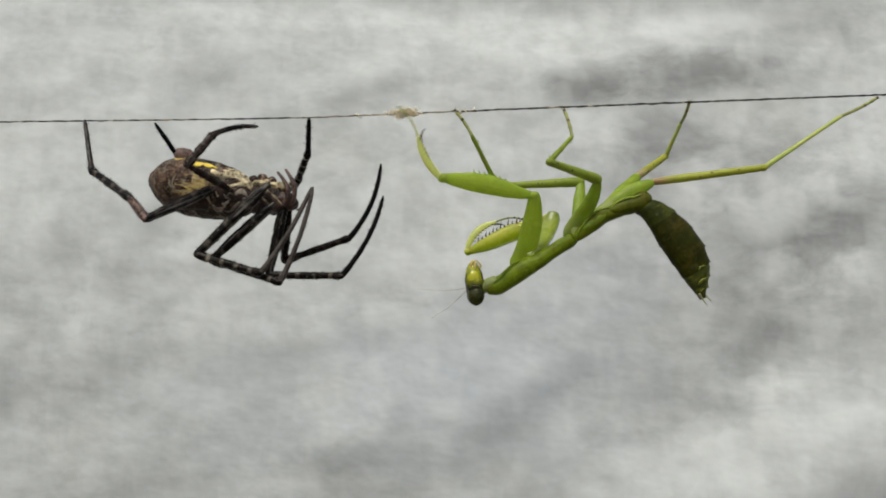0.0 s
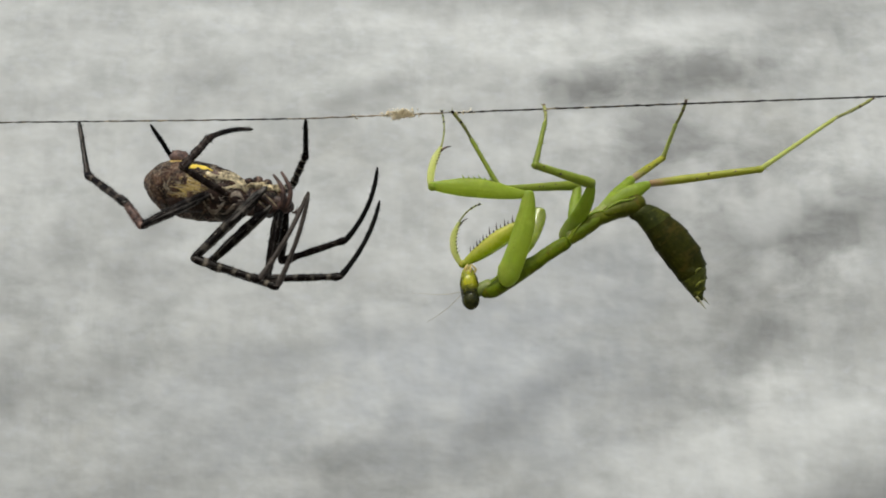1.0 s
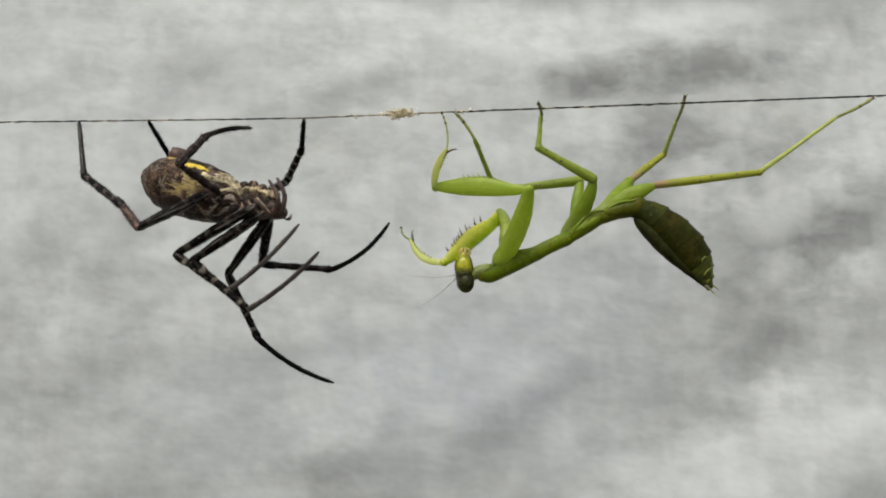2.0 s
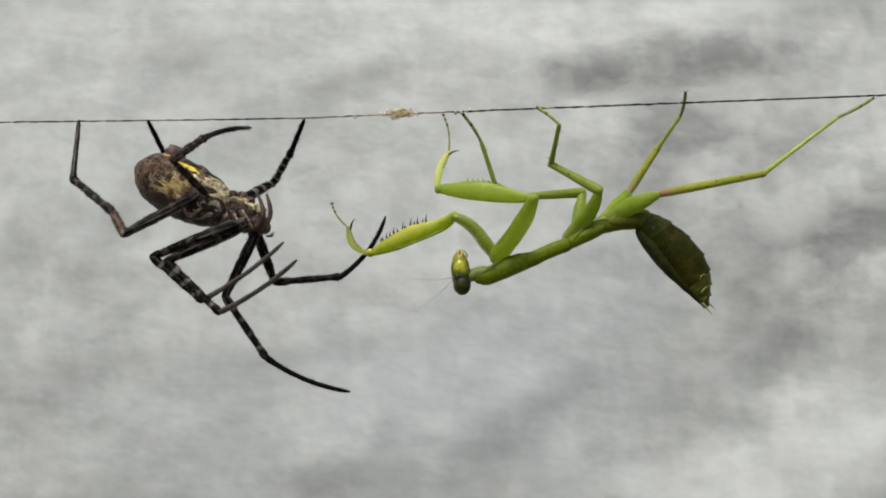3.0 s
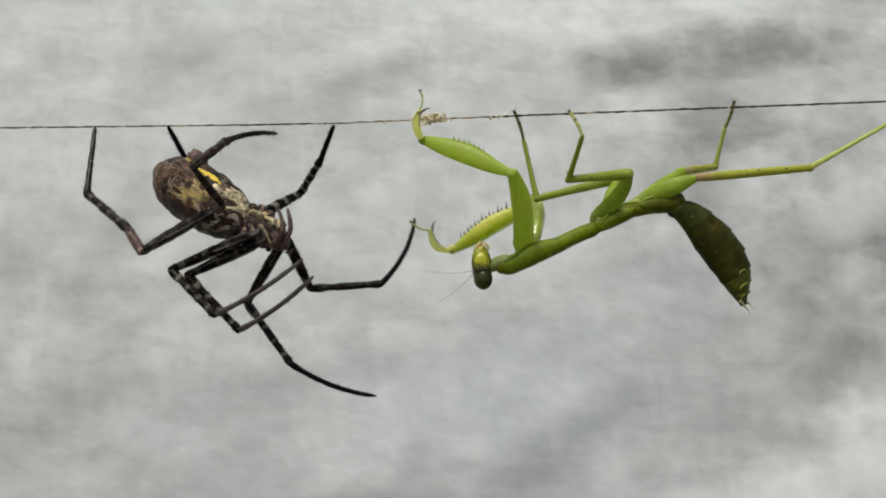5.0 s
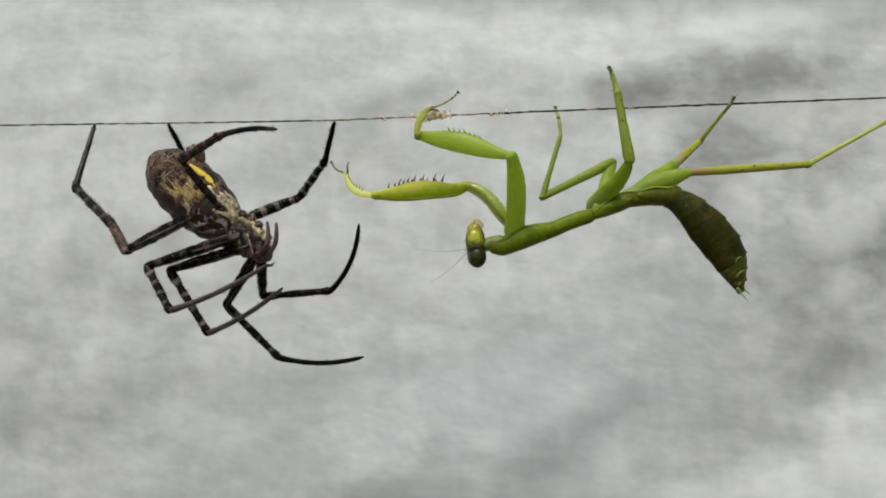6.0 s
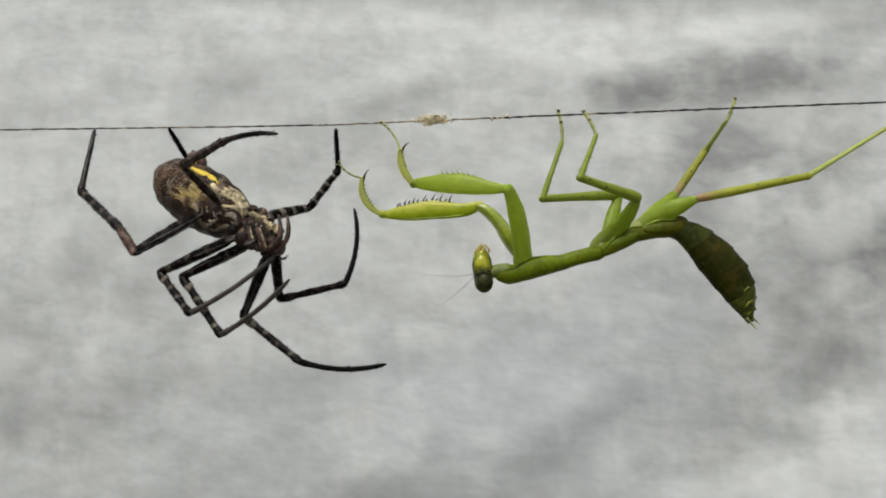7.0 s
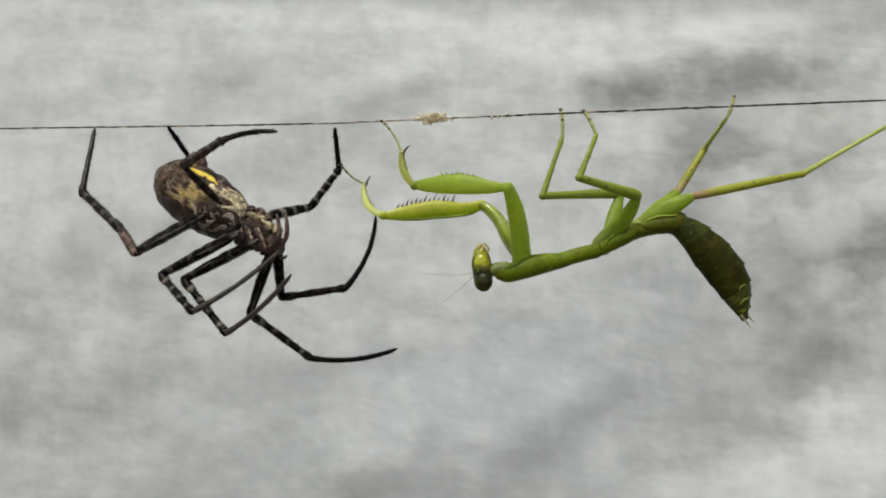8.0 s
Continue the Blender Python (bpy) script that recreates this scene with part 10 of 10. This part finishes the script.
    walk(PART["mK2"], [(0, mm(10.99, 10.90, 5.13, 37.0, 13.7, 0.0)), (0.4, mm(11.01, 10.68, 5.07, 34.8, 12.9, 0.0)), (0.5, mm(10.62, 10.20, 5.00, 31.0, 12.9, 0.0)), (0.6, mm(10.62, 10.20, 5.00, 31.0, 12.9, 0.0)), (0.7, mm(10.79, 10.26, 5.00, 31.2, 12.4, 0.0)), (1, mm(11.04, 10.35, 4.99, 31.6, 11.7, 0.0)), (1.5, mm(10.16, 10.15, 6.75, 49.4, 14.6, 0.0)), (1.6, mm(10.79, 10.13, 6.06, 44.6, 9.3, 0.0)), (1.7, mm(11.39, 10.04, 5.36, 38.4, 5.6, 0.0)), (1.95, mm(11.21, 10.00, 5.45, 38.6, 7.6, 0.0)), (2.2, mm(10.75, 9.77, 5.63, 38.7, 12.6, 0.0)), (2.5, mm(10.06, 9.17, 5.82, 37.9, 19.0, 0.0)), (2.8, mm(9.67, 8.69, 5.88, 37.3, 22.1, 0.0)), (3, mm(8.84, 6.81, 6.00, 33.8, 28.3, 0.0)), (3.5, mm(10.60, 9.29, 6.07, 42.9, 13.4, 0.0)), (3.9, mm(10.99, 10.33, 4.95, 16.1, 14.9, 0.0)), (4, mm(11.38, 9.97, 4.56, 16.1, 12.6, 0.0)), (4.5, mm(11.75, 9.11, 4.29, 14.5, 8.5, 0.0)), (4.7, mm(11.65, 8.84, 4.06, 14.3, 8.2, 0.0)), (4.9, mm(11.63, 8.85, 4.25, 14.5, 8.5, 0.0)), (5.15, mm(11.55, 8.87, 4.85, 29.1, 3.9, 0.0)), (5.4, mm(11.43, 8.83, 5.56, 40.4, 0.2, 0.0)), (5.6, mm(11.35, 8.77, 6.01, 45.7, -1.7, 0.0)), (5.8, mm(11.31, 8.74, 6.20, 47.7, -2.4, 0.0)), (5.9, mm(10.38, 9.52, 7.41, 52.7, 9.4, 0.0)), (6, mm(9.31, 9.99, 8.60, 54.6, 24.6, 0.0)), (6.25, mm(9.13, 8.61, 8.84, 63.5, 20.0, 0.0)), (6.5, mm(8.63, 6.44, 8.94, 71.1, 13.2, 0.0)), (7, mm(8.79, 5.85, 7.13, 58.7, 13.4, 0.0)), (7.5, mm(8.79, 6.36, 7.06, 56.4, 16.0, 0.0)), (8, mm(8.74, 6.74, 6.98, 53.9, 18.3, 0.0))])
    walk(PART["mK3"], [(0, mm(12.32, 6.69, 10.55, 50.0, 3.0, 0.0)), (0.4, mm(12.29, 6.69, 10.65, 48.1, 5.0, 0.1)), (0.5, mm(11.96, 6.60, 10.84, 49.5, 7.2, 0.0)), (0.6, mm(11.96, 6.60, 10.84, 49.5, 7.2, 0.0)), (0.7, mm(12.08, 6.63, 10.83, 47.8, 7.5, 0.0)), (1, mm(12.25, 6.68, 10.81, 45.2, 8.0, 0.0)), (1.5, mm(11.31, 4.84, 11.14, 60.6, 13.6, 0.0)), (1.6, mm(11.60, 5.22, 10.97, 51.7, 8.0, 0.0)), (1.7, mm(11.92, 5.70, 10.81, 39.5, 6.0, 0.0)), (1.95, mm(11.94, 5.63, 10.86, 39.0, 5.7, 0.0)), (2.2, mm(11.94, 5.40, 10.95, 38.0, 5.0, 0.0)), (2.5, mm(11.86, 4.87, 11.03, 36.8, 4.1, 0.0)), (2.8, mm(11.76, 4.46, 11.03, 36.4, 3.6, 0.0)), (3, mm(11.59, 2.93, 11.11, 45.3, -6.5, 0.0)), (3.5, mm(11.79, 4.54, 11.05, 36.2, 3.7, 0.0)), (3.9, mm(12.72, 8.39, 11.43, 17.5, 12.6, 0.0)), (4, mm(12.84, 8.03, 11.11, 18.0, 11.7, 0.0)), (4.5, mm(12.75, 7.36, 10.98, 27.8, 8.5, 0.0)), (4.7, mm(12.61, 7.11, 10.76, 29.7, 7.1, 0.0)), (4.9, mm(12.63, 7.10, 10.94, 36.1, 4.3, 0.0)), (5.15, mm(11.97, 5.48, 10.94, 44.8, -0.2, 0.0)), (5.4, mm(11.45, 4.30, 10.88, 48.0, -1.9, 0.0)), (5.6, mm(11.20, 3.77, 10.89, 49.7, -2.8, 0.0)), (5.8, mm(11.11, 3.57, 10.89, 50.4, -3.2, 0.0)), (5.9, mm(11.07, 3.95, 11.59, 61.6, -5.2, 0.0)), (6, mm(11.00, 4.29, 12.28, 71.2, -5.6, 0.0)), (6.25, mm(10.19, 2.36, 11.77, 69.2, -5.4, 0.0)), (6.5, mm(9.14, -0.17, 11.15, -26.1, 37.4, 0.0)), (7, mm(9.63, -0.12, 10.66, -19.5, 26.9, 0.0)), (7.5, mm(9.86, 0.54, 10.79, -18.4, 26.3, 0.0)), (8, mm(10.04, 1.09, 10.89, -17.3, 25.7, 0.0))])
    walk(PART["s_abdomen"], [(0, mm(1.02, 0.00, -3.20, -0.3, -79.1, 0.0)), (0.4, mm(0.97, 0.00, -3.29, -0.5, -79.1, -0.0)), (0.5, mm(0.88, 0.00, -3.68, 0.0, -76.6, 0.0)), (0.7, mm(0.94, 0.00, -3.35, -0.6, -79.1, -0.0)), (1, mm(0.90, 0.00, -3.42, -0.8, -79.1, 0.0)), (1.5, mm(1.03, 0.00, -3.28, 0.0, -80.1, 0.0)), (1.6, mm(0.79, 0.00, -3.53, 0.0, -77.7, 0.0)), (1.7, mm(0.55, 0.00, -3.77, -1.5, -75.3, 0.0)), (1.95, mm(0.20, 0.00, -3.88, -2.5, -73.9, 0.0)), (2.2, mm(-0.61, 0.00, -4.15, -4.3, -70.4, 0.0)), (2.5, mm(-1.63, 0.00, -4.50, -6.0, -66.0, 0.0)), (2.8, mm(-2.12, 0.00, -4.67, -6.5, -63.8, 0.0)), (3, mm(-2.16, 0.00, -4.85, -6.0, -63.3, 0.0)), (3.5, mm(-2.25, 0.00, -5.30, -4.9, -62.0, 0.0)), (3.9, mm(-1.83, 0.00, -5.00, -4.8, -63.9, 0.0)), (4, mm(-1.73, 0.00, -4.93, -4.8, -64.4, 0.0)), (4.5, mm(-1.74, 0.00, -4.97, -5.3, -63.5, 0.0)), (4.7, mm(-1.97, 0.00, -5.05, -5.3, -62.3, 0.0)), (4.9, mm(-2.56, 0.00, -5.25, -4.9, -59.3, 0.0)), (5.15, mm(-3.56, 0.00, -5.58, -3.6, -54.2, 0.0)), (5.4, mm(-4.55, 0.00, -5.92, -1.3, -48.9, 0.0)), (5.6, mm(-5.14, 0.00, -6.11, 0.0, -45.8, 0.0)), (5.8, mm(-5.37, 0.00, -6.19, 0.0, -44.7, 0.0)), (5.9, mm(-5.13, 0.00, -6.26, 0.0, -45.5, 0.0)), (6, mm(-4.89, 0.00, -6.32, -0.3, -46.4, 0.0)), (6.25, mm(-4.45, 0.00, -5.93, -3.9, -50.4, 0.0)), (6.5, mm(-4.01, 0.00, -5.55, -6.8, -54.3, 0.0)), (7, mm(-3.25, 0.00, -4.98, -8.1, -58.9, 0.0)), (7.5, mm(-3.39, 0.00, -5.19, -9.4, -58.5, 0.0)), (8, mm(-3.53, 0.00, -5.40, -10.6, -58.2, 0.0))])
    walk(PART["s_head"], [(0, mm(1.02, 0.00, -3.20, 180.0, 87.5, 180.0)), (0.4, mm(0.97, 0.00, -3.29, 180.0, 87.3, 180.0)), (0.5, mm(0.88, 0.00, -3.68, 180.0, 87.0, 180.0)), (0.7, mm(0.94, 0.00, -3.35, 180.0, 87.1, 180.0)), (1, mm(0.90, 0.00, -3.42, 180.0, 87.0, 180.0)), (1.5, mm(1.03, 0.00, -3.28, 180.0, 87.0, 180.0)), (1.6, mm(0.79, 0.00, -3.53, 180.0, 86.3, 180.0)), (1.7, mm(0.55, 0.00, -3.77, 180.0, 85.7, 180.0)), (1.95, mm(0.20, 0.00, -3.88, 180.0, 83.8, 180.0)), (2.2, mm(-0.61, 0.00, -4.15, 180.0, 79.3, 180.0)), (2.5, mm(-1.63, 0.00, -4.50, 180.0, 73.3, 180.0)), (2.8, mm(-2.12, 0.00, -4.67, 180.0, 70.5, 180.0)), (3, mm(-2.16, 0.00, -4.85, 180.0, 71.3, 180.0)), (3.5, mm(-2.25, 0.00, -5.30, 180.0, 73.5, 180.0)), (3.9, mm(-1.83, 0.00, -5.00, 180.0, 75.1, 180.0)), (4, mm(-1.73, 0.00, -4.93, 180.0, 75.5, 180.0)), (4.5, mm(-1.74, 0.00, -4.97, 180.0, 75.5, 180.0)), (4.7, mm(-1.97, 0.00, -5.05, 180.0, 74.3, 180.0)), (4.9, mm(-2.56, 0.00, -5.25, 180.0, 71.2, 180.0)), (5.15, mm(-3.56, 0.00, -5.58, 180.0, 65.6, 180.0)), (5.4, mm(-4.55, 0.00, -5.92, 180.0, 59.4, 180.0)), (5.6, mm(-5.14, 0.00, -6.11, 180.0, 55.6, 180.0)), (5.8, mm(-5.37, 0.00, -6.19, 180.0, 54.0, 180.0)), (5.9, mm(-5.13, 0.00, -6.26, 180.0, 55.8, 180.0)), (6, mm(-4.89, 0.00, -6.32, 180.0, 57.6, 180.0)), (6.25, mm(-4.45, 0.00, -5.93, 180.0, 60.5, 180.0)), (6.5, mm(-4.01, 0.00, -5.55, 180.0, 63.7, 180.0)), (7, mm(-3.25, 0.00, -4.98, 180.0, 61.0, 180.0)), (7.5, mm(-3.39, 0.00, -5.19, 180.0, 62.0, 180.0)), (8, mm(-3.53, 0.00, -5.40, 180.0, 63.1, 180.0))])
    walk(PART["m_pro"], [(0, mm(-22.95, 0.00, -18.82, 0.0, 61.1, 0.0)), (0.4, mm(-23.07, 0.00, -18.96, 0.0, 61.0, 0.0)), (0.5, mm(-24.35, 0.00, -16.85, 0.0, 64.6, 0.0)), (0.6, mm(-24.35, 0.00, -16.85, 0.0, 64.6, 0.0)), (0.7, mm(-23.91, 0.00, -17.78, 0.0, 63.1, 0.0)), (1, mm(-23.24, 0.00, -19.18, 0.0, 60.9, 0.0)), (1.5, mm(-23.69, 0.00, -17.58, 0.0, 63.1, 0.0)), (1.6, mm(-23.67, 0.00, -17.00, 0.0, 65.6, 0.0)), (1.7, mm(-23.65, 0.00, -16.43, 0.0, 68.3, 0.0)), (1.95, mm(-23.67, 0.00, -16.41, 0.0, 68.6, 0.0)), (2.2, mm(-23.76, 0.00, -16.37, 0.0, 69.7, 0.0)), (2.5, mm(-23.87, 0.00, -16.31, 0.0, 71.2, 0.0)), (2.8, mm(-23.90, 0.00, -16.29, 0.0, 71.6, 0.0)), (3, mm(-24.16, 0.00, -16.68, 0.0, 71.7, 0.0)), (3.5, mm(-24.99, 0.00, -15.72, 0.0, 68.9, 0.0)), (3.9, mm(-25.22, 0.00, -15.25, 0.0, 67.6, 0.0)), (4, mm(-25.28, 0.00, -15.13, 0.0, 67.2, 0.0)), (4.5, mm(-25.74, 0.00, -13.80, 0.0, 66.1, 0.0)), (4.7, mm(-26.00, 0.00, -13.62, 0.0, 68.2, 0.0)), (4.9, mm(-26.18, 0.00, -13.19, 0.0, 68.8, 0.0)), (5.15, mm(-26.79, 0.00, -11.82, 0.0, 71.0, 0.0)), (5.4, mm(-27.53, 0.00, -10.18, 0.0, 73.6, 0.0)), (5.6, mm(-28.00, 0.00, -9.13, 0.0, 75.2, 0.0)), (5.8, mm(-28.19, 0.00, -8.70, 0.0, 75.9, 0.0)), (5.9, mm(-27.87, 0.00, -9.31, 0.0, 74.7, 0.0)), (6, mm(-27.56, 0.00, -9.94, 0.0, 73.7, 0.0)), (6.25, mm(-27.44, 0.00, -11.48, 0.0, 73.3, 0.0)), (6.5, mm(-27.32, 0.00, -13.04, 0.0, 73.0, 0.0)), (7, mm(-26.57, 0.00, -13.68, 0.0, 79.2, 0.0)), (7.5, mm(-26.58, 0.00, -13.39, 0.0, 78.8, 0.0)), (8, mm(-26.75, 0.00, -13.68, 0.0, 78.9, 0.0))])
    walk(PART["m_ptero"], [(0, mm(-7.72, 0.00, -10.41, 0.0, 58.3, 0.0)), (0.4, mm(-7.87, 0.00, -10.55, 0.0, 58.3, 0.0)), (0.5, mm(-8.76, 0.00, -9.45, 0.0, 60.7, 0.0)), (0.6, mm(-8.76, 0.00, -9.45, 0.0, 60.7, 0.0)), (0.7, mm(-8.49, 0.00, -9.97, 0.0, 59.7, 0.0)), (1, mm(-8.09, 0.00, -10.75, 0.0, 58.3, 0.0)), (1.5, mm(-8.49, 0.00, -9.89, 0.0, 60.7, 0.0)), (1.6, mm(-8.39, 0.00, -10.11, 0.0, 60.3, 0.0)), (1.7, mm(-8.28, 0.00, -10.33, 0.0, 59.9, 0.0)), (1.95, mm(-8.22, 0.00, -10.39, 0.0, 61.1, 0.0)), (2.2, mm(-8.11, 0.00, -10.61, 0.0, 63.3, 0.0)), (2.5, mm(-7.97, 0.00, -10.91, 0.0, 66.1, 0.0)), (2.8, mm(-7.89, 0.00, -11.01, 0.0, 67.8, 0.0)), (3, mm(-7.98, 0.00, -11.34, 0.0, 67.9, 0.0)), (3.5, mm(-9.06, 0.00, -9.59, 0.0, 66.8, 0.0)), (3.9, mm(-9.06, 0.00, -8.61, 0.0, 69.3, 0.0)), (4, mm(-9.06, 0.00, -8.35, 0.0, 69.9, 0.0)), (4.5, mm(-9.97, 0.00, -6.85, 0.0, 68.3, 0.0)), (4.7, mm(-9.99, 0.00, -7.25, 0.0, 66.6, 0.0)), (4.9, mm(-10.15, 0.00, -7.04, 0.0, 67.3, 0.0)), (5.15, mm(-10.63, 0.00, -6.29, 0.0, 69.2, 0.0)), (5.4, mm(-11.19, 0.00, -5.39, 0.0, 71.5, 0.0)), (5.6, mm(-11.55, 0.00, -4.83, 0.0, 73.0, 0.0)), (5.8, mm(-11.71, 0.00, -4.62, 0.0, 73.6, 0.0)), (5.9, mm(-11.42, 0.00, -4.90, 0.0, 73.3, 0.0)), (6, mm(-11.14, 0.00, -5.17, 0.0, 73.0, 0.0)), (6.25, mm(-11.04, 0.00, -6.63, 0.0, 70.9, 0.0)), (6.5, mm(-10.95, 0.00, -8.08, 0.0, 68.9, 0.0)), (7, mm(-9.88, 0.00, -10.50, 0.0, 67.8, 0.0)), (7.5, mm(-9.95, 0.00, -10.11, 0.0, 68.8, 0.0)), (8, mm(-9.98, 0.00, -10.38, 0.0, 66.6, 0.0))])
    walk(PART["m_abdomen"], [(0, mm(3.10, 0.00, -4.47, 180.0, 32.7, 180.0)), (0.4, mm(3.00, 0.00, -4.72, 180.0, 33.5, 180.0)), (0.5, mm(2.44, 0.00, -4.14, 180.0, 35.6, 180.0)), (0.6, mm(2.44, 0.00, -4.14, 180.0, 35.6, 180.0)), (0.7, mm(2.60, 0.00, -4.52, 180.0, 35.2, 180.0)), (1, mm(2.85, 0.00, -5.10, 180.0, 34.7, 180.0)), (1.5, mm(2.05, 0.00, -4.31, 180.0, 42.2, 180.0)), (1.6, mm(2.18, 0.00, -4.37, 180.0, 43.3, 180.0)), (1.7, mm(2.32, 0.00, -4.44, 180.0, 44.3, 180.0)), (1.95, mm(2.47, 0.00, -4.67, 180.0, 43.1, 180.0)), (2.2, mm(2.68, 0.00, -5.29, 180.0, 41.0, 180.0)), (2.5, mm(2.94, 0.00, -6.09, 180.0, 38.1, 180.0)), (2.8, mm(3.13, 0.00, -6.42, 180.0, 36.5, 180.0)), (3, mm(3.02, 0.00, -6.74, 180.0, 37.8, 180.0)), (3.5, mm(2.08, 0.00, -5.02, 180.0, 42.6, 180.0)), (3.9, mm(2.45, 0.00, -4.57, 180.0, 39.9, 180.0)), (4, mm(2.55, 0.00, -4.46, 180.0, 39.2, 180.0)), (4.5, mm(2.07, 0.00, -3.38, 180.0, 37.5, 180.0)), (4.7, mm(1.96, 0.00, -3.31, 180.0, 33.7, 180.0)), (4.9, mm(1.80, 0.00, -3.10, 180.0, 34.1, 180.0)), (5.15, mm(1.46, 0.00, -2.59, 180.0, 34.6, 180.0)), (5.4, mm(1.08, 0.00, -1.99, 180.0, 35.2, 180.0)), (5.6, mm(0.82, 0.00, -1.58, 180.0, 35.7, 180.0)), (5.8, mm(0.65, 0.00, -1.38, 180.0, 36.0, 180.0)), (5.9, mm(0.57, 0.00, -1.61, 180.0, 36.2, 180.0)), (6, mm(0.50, 0.00, -1.83, 180.0, 36.4, 180.0)), (6.25, mm(0.42, 0.00, -2.76, 180.0, 37.8, 180.0)), (6.5, mm(0.35, 0.00, -3.69, 180.0, 39.3, 180.0)), (7, mm(1.59, 0.00, -6.16, 180.0, 37.8, 180.0)), (7.5, mm(1.49, 0.00, -6.04, 180.0, 37.9, 180.0)), (8, mm(1.20, 0.00, -5.68, 180.0, 35.8, 180.0))])
    walk(PART["m_headpart"], [(0, mm(-25.23, 0.00, -17.97, 0.0, 1.7, 0.0)), (0.4, mm(-25.33, 0.00, -18.19, 0.0, 1.7, 0.0)), (0.5, mm(-26.72, 0.00, -16.15, 0.0, 1.7, 0.0)), (0.6, mm(-26.72, 0.00, -16.15, 0.0, 1.7, 0.0)), (0.7, mm(-26.22, 0.00, -17.09, 0.0, 1.7, 0.0)), (1, mm(-25.47, 0.00, -18.51, 0.0, 1.7, 0.0)), (1.5, mm(-26.12, 0.00, -16.88, 0.0, 1.7, 0.0)), (1.6, mm(-26.16, 0.00, -16.26, 0.0, 1.7, 0.0)), (1.7, mm(-26.20, 0.00, -15.66, 0.0, 1.7, 0.0)), (1.95, mm(-26.26, 0.00, -15.66, 0.0, 1.7, 0.0)), (2.2, mm(-26.43, 0.00, -15.63, 0.0, 1.7, 0.0)), (2.5, mm(-26.65, 0.00, -15.58, 0.0, 1.7, 0.0)), (2.8, mm(-26.74, 0.00, -15.58, 0.0, 1.7, 0.0)), (3, mm(-26.82, 0.00, -15.99, 0.0, 1.7, 0.0)), (3.5, mm(-27.50, 0.00, -14.85, 0.0, 1.7, 0.0)), (3.9, mm(-27.80, 0.00, -14.82, 0.0, 1.7, 0.0)), (4, mm(-27.87, 0.00, -14.81, 0.0, 1.7, 0.0)), (4.5, mm(-28.22, 0.00, -13.69, 0.0, 1.7, 0.0)), (4.7, mm(-28.66, 0.00, -13.69, 0.0, 1.7, 0.0)), (4.9, mm(-28.85, 0.00, -13.23, 0.0, 1.7, 0.0)), (5.15, mm(-29.46, 0.00, -11.76, 0.0, 1.7, 0.0)), (5.4, mm(-30.18, 0.00, -9.99, 0.0, 1.7, 0.0)), (5.6, mm(-30.65, 0.00, -8.86, 0.0, 1.7, 0.0)), (5.8, mm(-30.83, 0.00, -8.40, 0.0, 1.7, 0.0)), (5.9, mm(-30.47, 0.00, -9.01, 0.0, 1.7, 0.0)), (6, mm(-30.11, 0.00, -9.62, 0.0, 1.7, 0.0)), (6.25, mm(-29.76, 0.00, -11.01, 0.0, 1.7, 0.0)), (6.5, mm(-29.41, 0.00, -12.39, 0.0, 1.7, 0.0)), (7, mm(-29.12, 0.00, -12.94, 0.0, 1.7, 0.0)), (7.5, mm(-29.29, 0.00, -12.60, 0.0, 1.7, 0.0)), (8, mm(-29.23, 0.00, -13.02, 0.0, 1.7, 0.0))])
    walk(PART["m_membrane"], [(0, mm(-1.35, 0, 0)), (1, mm(-1.35, 0, 0)), (1.5, mm(0, 0, 0)), (4, mm(0, 0, 0)), (4.5, mm(-0.8, 0, 0)), (4.7, mm(-1.35, 0, 0)), (8, mm(-1.35, 0, 0))])
    walk(PART["cloth"], [(0, mm(-1.4, 295.9, 1199.4, 0.04, 0.21, 0.40)), (0.5, mm(-1.7, 293.2, 1200.1, -0.04, 0.12, 0.10)), (1, mm(-0.0, 300.0, 1200.0, -0.00, 0.00, -0.00)), (1.5, mm(-2.0, 290.5, 1199.7, 0.17, 0.17, 0.37)), (3, mm(-4.2, 263.1, 1200.0, -0.07, 0.22, 0.23)), (3.5, mm(-6.4, 247.9, 1200.2, -0.17, 0.20, 0.04)), (3.9, mm(-1.4, 245.4, 1199.3, -0.09, 0.22, -0.09)), (4, mm(3.6, 242.9, 1198.5, -0.02, 0.24, -0.23)), (4.5, mm(-0.8, 229.3, 1203.0, -0.94, -0.84, 2.71)), (6, mm(11.8, 272.8, 1193.8, 0.01, -0.32, 0.01)), (6.5, mm(13.1, 276.7, 1194.6, 0.05, -0.16, 0.23)), (7, mm(12.6, 275.6, 1195.2, -0.01, -0.12, 0.52)), (7.5, mm(12.8, 275.3, 1195.7, 0.17, -0.22, 0.58)), (8, mm(8.2, 279.9, 1196.9, 0.10, 0.20, 0.56))])


motions()
